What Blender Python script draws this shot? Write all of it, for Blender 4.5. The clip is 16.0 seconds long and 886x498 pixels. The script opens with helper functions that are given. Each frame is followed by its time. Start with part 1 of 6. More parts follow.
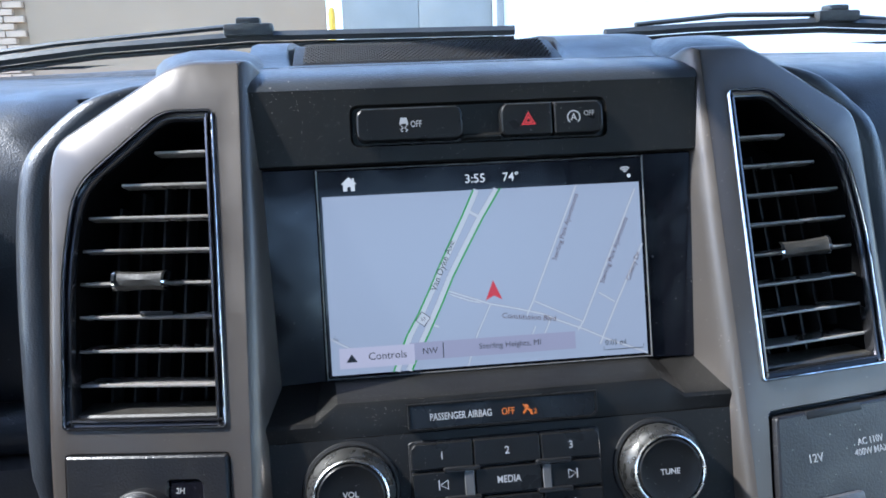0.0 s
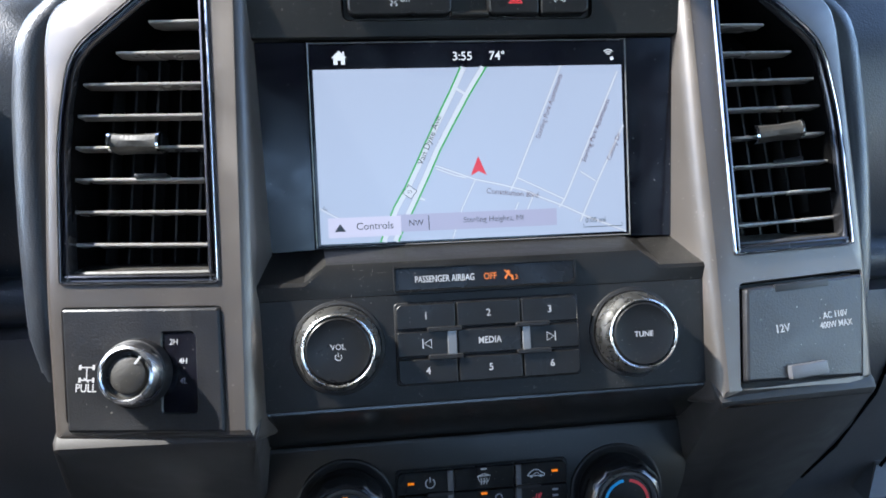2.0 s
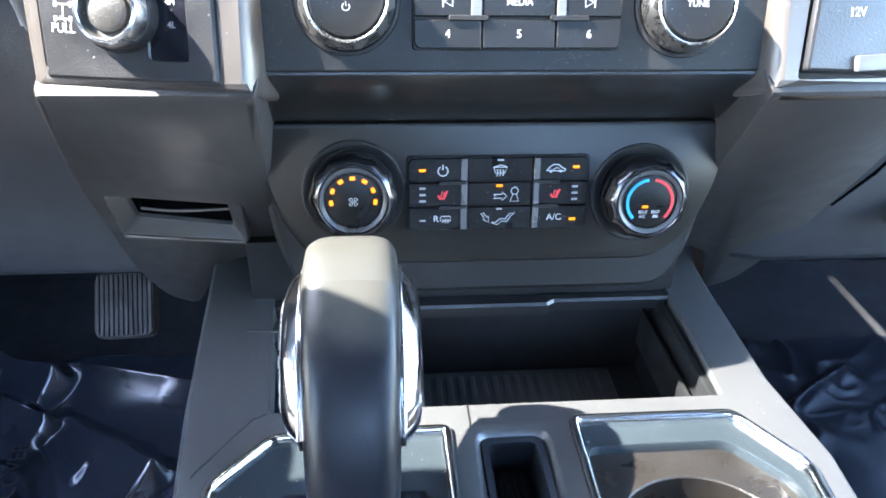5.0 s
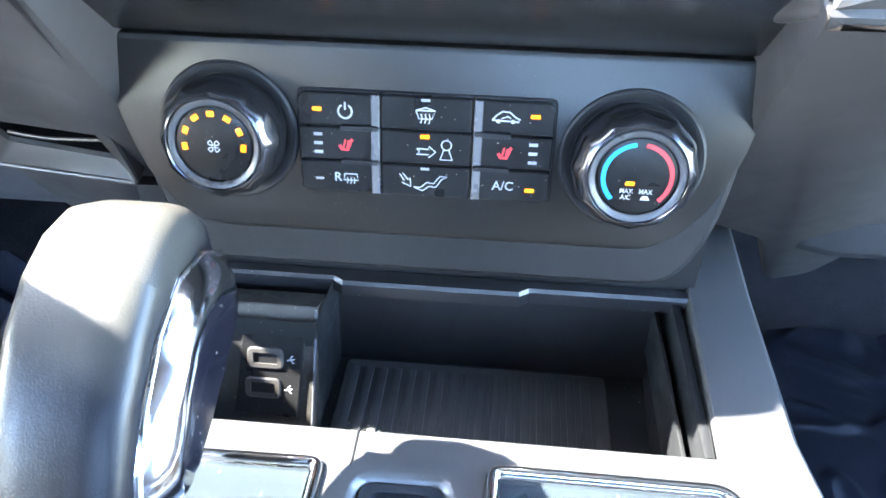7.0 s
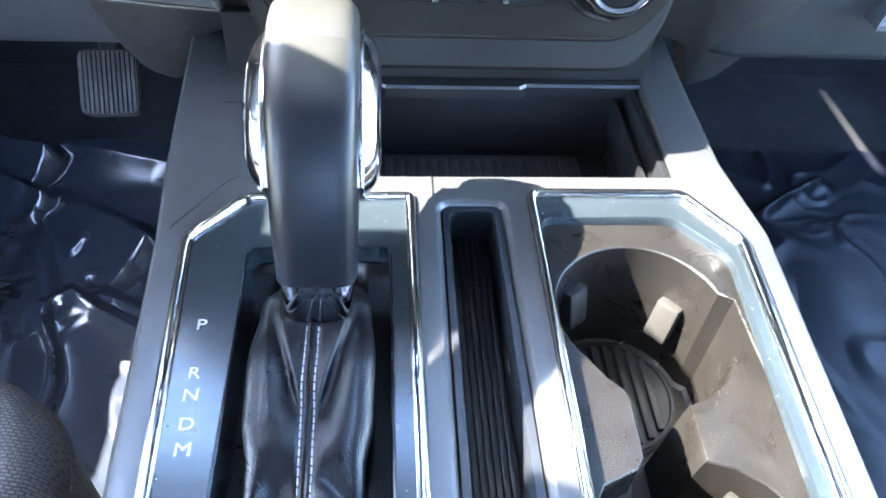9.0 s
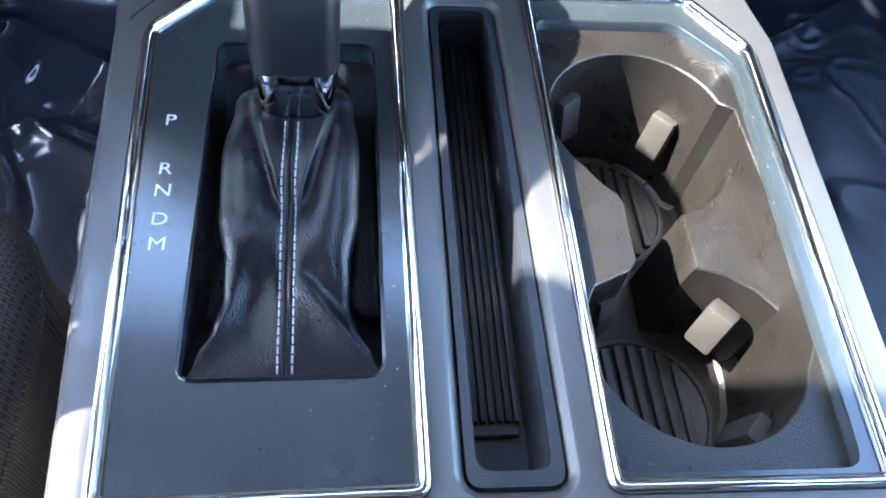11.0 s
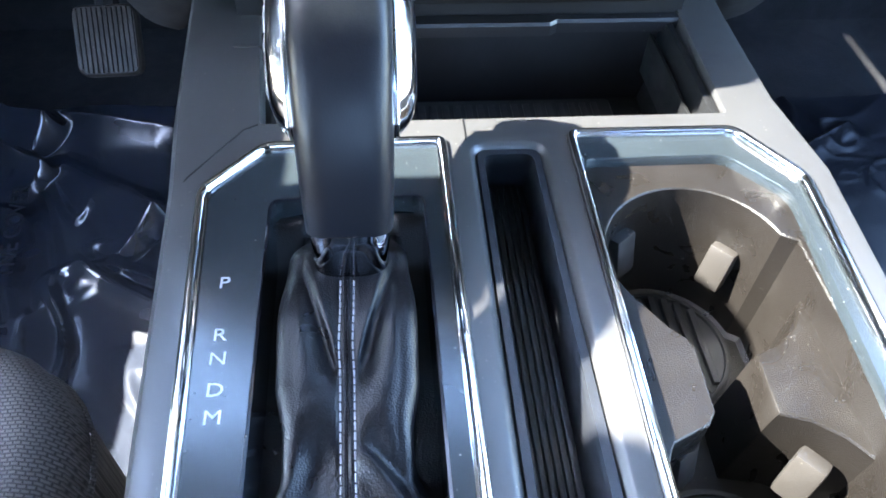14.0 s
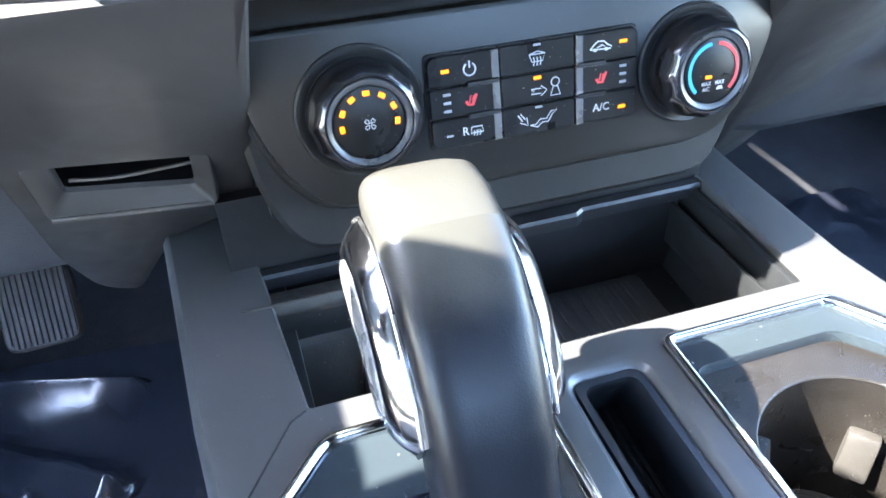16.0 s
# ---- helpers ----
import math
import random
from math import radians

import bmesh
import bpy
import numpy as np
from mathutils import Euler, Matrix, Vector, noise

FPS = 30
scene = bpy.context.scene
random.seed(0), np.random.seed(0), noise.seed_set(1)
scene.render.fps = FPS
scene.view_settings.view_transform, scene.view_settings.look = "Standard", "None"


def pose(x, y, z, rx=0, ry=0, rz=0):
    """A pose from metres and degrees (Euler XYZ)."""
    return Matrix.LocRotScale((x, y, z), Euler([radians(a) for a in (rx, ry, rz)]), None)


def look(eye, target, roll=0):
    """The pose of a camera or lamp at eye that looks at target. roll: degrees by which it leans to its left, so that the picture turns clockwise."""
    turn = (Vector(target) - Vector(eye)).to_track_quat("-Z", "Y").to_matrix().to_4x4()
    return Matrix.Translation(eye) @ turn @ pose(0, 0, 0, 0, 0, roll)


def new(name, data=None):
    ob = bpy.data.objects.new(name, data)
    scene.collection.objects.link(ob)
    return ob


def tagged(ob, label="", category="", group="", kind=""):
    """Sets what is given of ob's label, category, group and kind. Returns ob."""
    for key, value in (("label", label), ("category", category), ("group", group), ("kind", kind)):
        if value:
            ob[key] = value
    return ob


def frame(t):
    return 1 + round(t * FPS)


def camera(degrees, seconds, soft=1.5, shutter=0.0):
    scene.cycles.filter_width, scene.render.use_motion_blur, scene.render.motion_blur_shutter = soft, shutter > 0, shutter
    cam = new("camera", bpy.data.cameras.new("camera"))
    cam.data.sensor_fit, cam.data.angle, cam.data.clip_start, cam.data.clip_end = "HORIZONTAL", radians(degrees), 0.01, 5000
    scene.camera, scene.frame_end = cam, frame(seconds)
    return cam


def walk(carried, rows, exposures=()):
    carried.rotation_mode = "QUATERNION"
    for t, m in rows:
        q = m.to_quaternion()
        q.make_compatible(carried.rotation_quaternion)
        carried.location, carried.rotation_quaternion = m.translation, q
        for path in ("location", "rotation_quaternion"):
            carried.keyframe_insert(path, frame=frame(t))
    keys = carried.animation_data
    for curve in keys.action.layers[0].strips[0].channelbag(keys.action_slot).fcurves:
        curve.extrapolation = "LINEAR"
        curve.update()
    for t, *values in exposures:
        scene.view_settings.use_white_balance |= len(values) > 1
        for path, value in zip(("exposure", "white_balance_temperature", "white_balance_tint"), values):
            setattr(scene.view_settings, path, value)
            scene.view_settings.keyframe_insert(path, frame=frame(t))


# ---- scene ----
cam = camera(61.1, 16.0, soft=1.7)
PATH = [
    (0, (-0.067, 0.002, 0.778), (0.147, 1.943, 0.346), -2.0),
    (0.5, (-0.067, -0.013, 0.765), (0.16, 1.934, 0.371), -1.8),
    (1, (-0.067, -0.02, 0.753), (0.165, 1.924, 0.348), -1.7),
    (1.5, (-0.071, -0.023, 0.74), (0.168, 1.911, 0.293), -1.5),
    (2, (-0.07, -0.023, 0.729), (0.171, 1.897, 0.224), -0.9),
    (2.5, (-0.071, -0.022, 0.72), (0.177, 1.87, 0.121), -0.2),
    (3, (-0.072, -0.02, 0.713), (0.181, 1.836, 0.011), 0.6),
    (3.5, (-0.072, -0.016, 0.703), (0.174, 1.794, -0.112), 1.0),
    (4, (-0.072, -0.014, 0.691), (0.164, 1.758, -0.206), 1.3),
    (4.5, (-0.072, -0.013, 0.680), (0.135, 1.719, -0.298), 1.3),
    (4.7, (-0.072, -0.013, 0.676), (0.127, 1.701, -0.336), 1.5),
    (6.8, (0.028, 0.104, 0.623), (-0.105, 1.687, -0.593), 0.7),
    (7, (0.031, 0.102, 0.625), (-0.111, 1.677, -0.6), 0.5),
    (7.5, (0.02, 0.09, 0.627), (-0.063, 1.659, -0.61), 0.9),
    (8, (-0.018, 0.031, 0.647), (-0.006, 1.587, -0.61), 1.9),
    (8.5, (-0.052, -0.015, 0.653), (0.095, 1.477, -0.67), 4.0),
    (9, (-0.051, -0.036, 0.662), (0.117, 1.344, -0.775), 4.8),
    (9.5, (-0.057, -0.044, 0.651), (0.17, 1.264, -0.845), 7.0),
    (10, (-0.056, -0.045, 0.644), (0.192, 1.156, -0.936), 9.0),
    (10.2, (-0.057, -0.046, 0.638), (0.198, 1.125, -0.963), 9.5),
    (12.5, (-0.056, -0.045, 0.625), (0.146, 1.002, -1.067), 8.7),
    (13, (-0.06, -0.039, 0.627), (0.135, 1.098, -1.006), 7.4),
    (13.5, (-0.06, -0.032, 0.631), (0.109, 1.195, -0.939), 4.9),
    (14, (-0.066, -0.021, 0.632), (0.093, 1.297, -0.864), 3.0),
    (14.5, (-0.066, -0.012, 0.633), (0.104, 1.381, -0.793), 1.6),
    (15, (-0.071, -0.004, 0.629), (0.174, 1.455, -0.717), 1.3),
    (15.5, (-0.086, 0.025, 0.625), (0.238, 1.552, -0.625), 0.5),
    (15.7, (-0.116, 0.052, 0.625), (0.326, 1.57, -0.6), 1.1),
    (16, (-0.133, 0.075, 0.623), (0.329, 1.596, -0.592), -1.9),
]
EXPOSURE = 2.75
STOPS = [(0, -0.4), (1.5, -0.15), (2, 0.15), (2.5, 0.42), (3, 0.65), (3.5, 1.0), (4, 1.55), (4.5, 1.98), (5, 2.2), (7, 3.1), (8, 2.88), (9, 2.52), (10, 2.12), (12.5, 1.8), (14, 2.08), (15, 2.33), (16, 2.55)]
walk(cam, [(t, look(eye, target, roll)) for t, eye, target, roll in PATH], [(t, EXPOSURE + e, 5650 if t < 2 else 5950 if t < 5 else 6050 if t < 12 else 6100, 10) for t, e in STOPS])

# ---- light: clear sky, sun through the opening in the driver's side ----
SUN_TO = Vector((0.72, -0.012, -0.729)).normalized()  # the way the sunlight travels
SUN_AT = -SUN_TO
world = bpy.data.worlds.new("sky")
scene.world = world
world.use_nodes = True
wn, wl = world.node_tree.nodes, world.node_tree.links
sky = wn.new("ShaderNodeTexSky")
sky.sky_type = "NISHITA"
sky.sun_disc = False
sky.sun_elevation = math.asin(SUN_AT.z)
sky.sun_rotation = math.atan2(SUN_AT.x, SUN_AT.y)
sky.dust_density = 0.6
wl.new(sky.outputs["Color"], wn["Background"].inputs["Color"])
wn["Background"].inputs["Strength"].default_value = 0.165
sun = new("sun", bpy.data.lights.new("sun", "SUN"))
sun.data.energy, sun.data.angle, sun.data.color = 3.0, radians(0.53), (1.0, 0.94, 0.82)
sun.matrix_world = Matrix.Translation((-3, -3, 4)) @ SUN_TO.to_track_quat("-Z", "Y").to_matrix().to_4x4()

# ---- materials ----
def material(name, color, rough=0.5, metal=0.0, grain=0.0, grain_size=900.0, vary=0.15, vary_size=14.0, rough_vary=0.1, dust=0.0,
             dust_size=420.0, coat=0.0, spec=0.5, cell=False, smear=0.0):
    """A surface with colour drift at a large scale, fine relief, smears of gloss, and loose dust specks."""
    m = bpy.data.materials.new(name)
    m.use_nodes = True
    n, l = m.node_tree.nodes, m.node_tree.links
    b = n["Principled BSDF"]
    co = n.new("ShaderNodeTexCoord")
    big = n.new("ShaderNodeTexNoise")
    big.inputs["Scale"].default_value, big.inputs["Detail"].default_value = vary_size, 6.0
    l.new(co.outputs["Object"], big.inputs["Vector"])
    ramp = n.new("ShaderNodeMapRange")
    ramp.inputs["To Min"].default_value, ramp.inputs["To Max"].default_value = 1 - vary, 1 + vary
    ramp.inputs["From Min"].default_value, ramp.inputs["From Max"].default_value = 0.3, 0.7
    l.new(big.outputs["Fac"], ramp.inputs["Value"])
    tint = n.new("ShaderNodeMix")
    tint.data_type, tint.blend_type = "RGBA", "MULTIPLY"
    tint.inputs["Factor"].default_value = 1.0
    tint.inputs[6].default_value = (*color, 1)
    l.new(ramp.outputs["Result"], tint.inputs[7])
    out = tint.outputs[2]
    gloss = n.new("ShaderNodeMapRange")
    gloss.inputs["From Min"].default_value, gloss.inputs["From Max"].default_value = 0.3, 0.7
    gloss.inputs["To Min"].default_value, gloss.inputs["To Max"].default_value = max(0.02, rough - rough_vary), min(1, rough + rough_vary)
    sm = n.new("ShaderNodeTexNoise")
    sm.inputs["Scale"].default_value, sm.inputs["Detail"].default_value = vary_size * 3.1, 5.0
    sm.inputs["Distortion"].default_value = 0.8
    l.new(co.outputs["Object"], sm.inputs["Vector"])
    l.new(sm.outputs["Fac"], gloss.inputs["Value"])
    rough_out = gloss.outputs["Result"]
    if dust:
        v = n.new("ShaderNodeTexVoronoi")
        v.inputs["Scale"].default_value = dust_size
        l.new(co.outputs["Object"], v.inputs["Vector"])
        size = n.new("ShaderNodeMath")
        size.operation = "MULTIPLY"
        pick = n.new("ShaderNodeSeparateColor")
        l.new(v.outputs["Color"], pick.inputs["Color"])
        power = n.new("ShaderNodeMath")
        power.operation = "POWER"
        power.inputs[1].default_value = 7.0
        l.new(pick.outputs["Red"], power.inputs[0])
        l.new(power.outputs[0], size.inputs[0])
        size.inputs[1].default_value = 0.24
        less = n.new("ShaderNodeMath")
        less.operation = "LESS_THAN"
        l.new(v.outputs["Distance"], less.inputs[0])
        l.new(size.outputs[0], less.inputs[1])
        patch = n.new("ShaderNodeMapRange")
        patch.inputs["From Min"].default_value, patch.inputs["From Max"].default_value = 0.38, 0.62
        patch.inputs["To Max"].default_value = dust
        l.new(big.outputs["Fac"], patch.inputs["Value"])
        amount = n.new("ShaderNodeMath")
        amount.operation = "MULTIPLY"
        l.new(less.outputs[0], amount.inputs[0])
        l.new(patch.outputs["Result"], amount.inputs[1])
        specks = n.new("ShaderNodeMix")
        specks.data_type = "RGBA"
        specks.inputs[7].default_value = (0.55, 0.52, 0.46, 1)
        l.new(amount.outputs[0], specks.inputs["Factor"])
        l.new(out, specks.inputs[6])
        out = specks.outputs[2]
    if smear:
        film = n.new("ShaderNodeMix")
        film.data_type = "RGBA"
        film.inputs[7].default_value = (0.36, 0.34, 0.30, 1)
        mask = n.new("ShaderNodeMapRange")
        mask.inputs["From Min"].default_value, mask.inputs["From Max"].default_value = 0.35, 0.8
        mask.inputs["To Max"].default_value = smear
        l.new(sm.outputs["Fac"], mask.inputs["Value"])
        l.new(mask.outputs["Result"], film.inputs["Factor"])
        l.new(out, film.inputs[6])
        out = film.outputs[2]
    l.new(out, b.inputs["Base Color"])
    l.new(rough_out, b.inputs["Roughness"])
    b.inputs["Metallic"].default_value = metal
    b.inputs["Coat Weight"].default_value = coat
    b.inputs["Coat Roughness"].default_value = 0.06
    b.inputs["Specular IOR Level"].default_value = spec
    if grain:
        tex = n.new("ShaderNodeTexVoronoi" if cell else "ShaderNodeTexNoise")
        tex.inputs["Scale"].default_value = grain_size
        l.new(co.outputs["Object"], tex.inputs["Vector"])
        bump = n.new("ShaderNodeBump")
        bump.inputs["Strength"].default_value, bump.inputs["Distance"].default_value = grain, 0.0006
        l.new(tex.outputs["Distance" if cell else "Fac"], bump.inputs["Height"])
        l.new(bump.outputs["Normal"], b.inputs["Normal"])
    return m


def glowing(name, color, strength):
    m = bpy.data.materials.new(name)
    m.use_nodes = True
    b = m.node_tree.nodes["Principled BSDF"]
    b.inputs["Base Color"].default_value = (*[c * 0.03 for c in color], 1)
    b.inputs["Emission Color"].default_value = (*color, 1)
    b.inputs["Emission Strength"].default_value = strength * 2 ** (1.05 - EXPOSURE)
    b.inputs["Roughness"].default_value = 0.3
    return m


PAD = material("grained_dash_vinyl", (0.024, 0.028, 0.035), 0.37, spec=0.5, grain=0.22, grain_size=850, cell=True, vary=0.2, rough_vary=0.06, dust=0.25)
LOWER = material("lower_dash_plastic", (0.036, 0.036, 0.039), 0.40, grain=0.4, grain_size=800, vary=0.2, rough_vary=0.08)
BRONZE = material("satin_grey_paint", (0.073, 0.064, 0.058), 0.34, metal=0.45, grain=0.05, grain_size=1600, vary=0.1, rough_vary=0.06, dust=0.15)
FASCIA = material("dark_fascia_plastic", (0.0092, 0.0088, 0.0085), 0.36, grain=0.22, grain_size=2200, vary=0.3, rough_vary=0.08, dust=0.9, dust_size=1500, smear=0.002, spec=0.25)
PIANO = material("black_gloss_plastic", (0.005, 0.005, 0.008), 0.16, spec=0.36, vary=0.3, rough_vary=0.08, dust=0.25, smear=0.005)
CLIMFACE = material("climate_face_plastic", (0.0072, 0.0068, 0.0064), 0.35, grain=0.10, grain_size=2200, vary=0.06, rough_vary=0.01, dust=0.25, dust_size=1500, spec=0.42)
UNDER = material("undercut_plastic", (0.014, 0.014, 0.0138), 0.24, spec=0.55, grain=0.06, grain_size=1500, vary=0.04, rough_vary=0.01)
VOID = material("duct_black", (0.003, 0.003, 0.0032), 0.9, vary=0.2, spec=0.0)
DARK = material("matt_black_plastic", (0.006, 0.006, 0.007), 0.55, spec=0.35, grain=0.2, vary=0.3)
SLAT = material("vent_slat_plastic", (0.19, 0.18, 0.17), 0.3, vary=0.2, rough_vary=0.1, dust=0.2)
KEY = material("key_plastic", (0.0078, 0.0078, 0.0082), 0.34, grain=0.1, grain_size=1800, vary=0.15, dust=0.3, dust_size=760, smear=0.003, spec=0.20)
KEYRIM = material("key_rim_plastic", (0.085, 0.085, 0.088), 0.26, vary=0.15)
INNERRING = material("grey_dial_ring", (0.045, 0.046, 0.050), 0.34, vary=0.15)
CHROME = material("chrome", (0.78, 0.78, 0.78), 0.075, metal=1.0, vary=0.05, rough_vary=0.03, vary_size=40)
PLATE = material("worn_plate_chrome", (0.56, 0.56, 0.58), 0.13, metal=1.0, grain=0.6, grain_size=75, vary=0.08, rough_vary=0.05, vary_size=60)
COLLAR = material("dark_bright_chrome", (0.17, 0.17, 0.185), 0.05, metal=1.0, vary=0.08, rough_vary=0.03, vary_size=60)
SATIN = material("satin_chrome", (0.55, 0.55, 0.56), 0.26, metal=1.0, vary=0.05, rough_vary=0.06)
RINGCHROME = material("bright_ring_chrome", (0.62, 0.61, 0.59), 0.28, metal=1.0, vary=0.05, rough_vary=0.05, vary_size=60, dust=0.1)
LIP = material("lid_lip_plastic", (0.052, 0.054, 0.062), 0.4, grain=0.2, vary=0.1)
SMOKE = material("smoked_chrome", (0.075, 0.075, 0.082), 0.20, metal=0.9, vary=0.1, rough_vary=0.06)
CONSOLE = material("console_satin_paint", (0.076, 0.076, 0.077), 0.34, metal=0.5, grain=0.05, grain_size=1500, vary=0.08, rough_vary=0.06, dust=0.12)
SHIFTPANEL = material("shifter_panel_plastic", (0.0165, 0.0215, 0.0250), 0.19, spec=0.75, vary=0.1, rough_vary=0.02, dust=0.2)
CUP = material("cup_holder_plastic", (0.0098, 0.0085, 0.0074), 0.33, spec=0.36, grain=0.30, grain_size=1500, cell=True, vary=0.15, dust=0.22, dust_size=1100, smear=0.004)
SLOT = material("slot_plastic", (0.017, 0.019, 0.023), 0.40, spec=0.4, grain=0.35, grain_size=1300, vary=0.2, dust=0.15)
RUBBER = material("ribbed_black_rubber", (0.036, 0.036, 0.036), 0.45, grain=0.2, vary=0.25, dust=0.2)
PEDAL = material("worn_pedal_rubber", (0.042, 0.035, 0.030), 0.55, grain=0.3, vary=0.35, vary_size=60, dust=0.3)
DUSTY = material("dusty_plastic", (0.024, 0.022, 0.019), 0.5, grain=0.3, vary=0.3, vary_size=40, dust=0.5, dust_size=800)
TAB = material("rubber_tab", (0.026, 0.0235, 0.021), 0.5, grain=0.2, vary=0.15, dust=0.2)
TRAY = material("tray_plastic", (0.0098, 0.0102, 0.0108), 0.40, spec=0.3, grain=0.2, vary=0.25, dust=0.25)
LEATHER = material("black_leather", (0.0026, 0.0026, 0.0038), 0.33, spec=0.33, grain=0.30, grain_size=1250, cell=True, vary=0.15, rough_vary=0.06, vary_size=22)
GRIP = material("sun_paled_grip_leather", (0.0046, 0.0052, 0.0078), 0.34, spec=0.24, grain=0.14, grain_size=1500, vary=0.2, rough_vary=0.06, vary_size=30)
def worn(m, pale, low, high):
    """Sunlight put into the grip's colour: the leather pales towards the top, with a soft uneven edge."""
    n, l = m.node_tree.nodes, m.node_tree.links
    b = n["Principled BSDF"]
    co, xyz, edge_noise = n.new("ShaderNodeTexCoord"), n.new("ShaderNodeSeparateXYZ"), n.new("ShaderNodeTexNoise")
    edge_noise.inputs["Scale"].default_value, edge_noise.inputs["Detail"].default_value = 60.0, 4.0
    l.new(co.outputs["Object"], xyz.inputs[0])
    l.new(co.outputs["Object"], edge_noise.inputs["Vector"])
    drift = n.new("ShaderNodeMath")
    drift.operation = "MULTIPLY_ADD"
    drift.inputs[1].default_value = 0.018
    l.new(edge_noise.outputs["Fac"], drift.inputs[0])
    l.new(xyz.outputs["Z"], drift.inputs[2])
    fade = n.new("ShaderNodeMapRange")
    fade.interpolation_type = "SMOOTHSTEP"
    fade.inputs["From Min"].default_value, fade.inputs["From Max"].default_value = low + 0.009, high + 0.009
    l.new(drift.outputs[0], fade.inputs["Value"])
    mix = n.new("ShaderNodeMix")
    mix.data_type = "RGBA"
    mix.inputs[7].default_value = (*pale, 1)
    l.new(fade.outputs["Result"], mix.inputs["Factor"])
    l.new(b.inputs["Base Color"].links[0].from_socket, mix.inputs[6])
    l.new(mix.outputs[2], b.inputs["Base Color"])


# the grip's top is coloured pale in place of sunlight on it
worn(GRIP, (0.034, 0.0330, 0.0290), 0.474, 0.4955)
THREAD = material("grey_thread", (0.22, 0.22, 0.23), 0.7, vary=0.15, vary_size=300)
COVER = material("outlet_lid_plastic", (0.0105, 0.0105, 0.012), 0.36, spec=0.4, grain=0.3, grain_size=900, vary=0.2, rough_vary=0.08, dust=0.3)
FABRIC = material("dark_woven_fabric", (0.070, 0.062, 0.058), 0.85, grain=1.0, grain_size=300, cell=True, vary=0.2)
def weave(m, pitch):
    """Turns a material into a coarse basket weave of the given thread pitch."""
    n, l = m.node_tree.nodes, m.node_tree.links
    b = n["Principled BSDF"]
    co = n.new("ShaderNodeTexCoord")
    bobble = n.new("ShaderNodeTexBrick")
    bobble.inputs["Scale"].default_value = 1.0
    bobble.inputs["Brick Width"].default_value, bobble.inputs["Row Height"].default_value = pitch * 1.7, pitch
    bobble.inputs["Mortar Size"].default_value, bobble.inputs["Mortar Smooth"].default_value = pitch * 0.32, 1.0
    l.new(co.outputs["Object"], bobble.inputs["Vector"])
    shade = n.new("ShaderNodeMapRange")
    shade.inputs["To Min"].default_value, shade.inputs["To Max"].default_value = 1.25, 0.35
    l.new(bobble.outputs["Fac"], shade.inputs["Value"])
    mix = n.new("ShaderNodeMix")
    mix.data_type, mix.blend_type = "RGBA", "MULTIPLY"
    mix.inputs["Factor"].default_value = 1.0
    l.new(b.inputs["Base Color"].links[0].from_socket, mix.inputs[6])
    l.new(shade.outputs["Result"], mix.inputs[7])
    l.new(mix.outputs[2], b.inputs["Base Color"])
    bump = n.new("ShaderNodeBump")
    bump.invert = True
    bump.inputs["Strength"].default_value, bump.inputs["Distance"].default_value = 0.8, 0.0008
    l.new(bobble.outputs["Fac"], bump.inputs["Height"])
    l.new(bump.outputs["Normal"], b.inputs["Normal"])


weave(FABRIC, 0.0019)
CARPET = material("black_carpet", (0.012, 0.012, 0.014), 0.95, grain=1.0, grain_size=300, vary=0.4)
# passenger's film: darker, rougher and less shiny than the driver's
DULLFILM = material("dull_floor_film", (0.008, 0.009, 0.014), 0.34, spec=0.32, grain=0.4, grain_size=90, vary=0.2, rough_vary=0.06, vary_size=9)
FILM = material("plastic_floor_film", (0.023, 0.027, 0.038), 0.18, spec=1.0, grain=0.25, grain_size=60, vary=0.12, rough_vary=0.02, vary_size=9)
WINGLOW = material("lower_wing_plastic", (0.030, 0.0275, 0.0265), 0.52, spec=0.35, grain=0.05, grain_size=1500, vary=0.12, rough_vary=0.06)
LENS = material("smoked_lens", (0.006, 0.006, 0.007), 0.3, vary=0.2, spec=0.2, dust=0.15)
INK = material("white_ink", (0.36, 0.36, 0.37), 0.5, vary=0.05)
PRINT = material("white_panel_print", (0.50, 0.51, 0.53), 0.5, vary=0.05)
DIMINK = material("grey_ink", (0.28, 0.28, 0.29), 0.5, vary=0.05)
REDINK = material("red_ink", (0.52, 0.03, 0.035), 0.5, vary=0.05)
BLUEINK = material("blue_ink", (0.02, 0.26, 0.50), 0.45, vary=0.05)
CEILING = material("roof_lining_fabric", (0.14, 0.14, 0.14), 0.9, grain=0.5, vary=0.08)
DOORTRIM = material("door_trim_plastic", (0.05, 0.05, 0.055), 0.55, grain=0.3, vary=0.2)
ASPHALT = material("pale_bounce_ground", (0.24, 0.235, 0.225), 0.9, grain=1.0, grain_size=60, vary=0.2, vary_size=2)
BEIGE = material("beige_render", (0.33, 0.238, 0.160), 0.85, grain=0.5, grain_size=50, vary=0.06, vary_size=1.5)
WHITE = material("white_metal_cladding", (0.80, 0.80, 0.80), 0.6, vary=0.04, vary_size=1.0)
PALE = material("pale_sheet_metal", (0.25, 0.25, 0.24), 0.6, vary=0.08, vary_size=3.0)
BRICK = material("tan_brick", (0.45, 0.33, 0.24), 0.9, grain=0.8, grain_size=40, vary=0.15, vary_size=6)
YELLOW = material("yellow_paint", (0.60, 0.36, 0.03), 0.5, vary=0.1)
WIPER = material("wiper_black", (0.025, 0.027, 0.030), 0.45, vary=0.2, dust=0.2)
AMBER = glowing("amber_light", (1.0, 0.24, 0.0), 0.38)
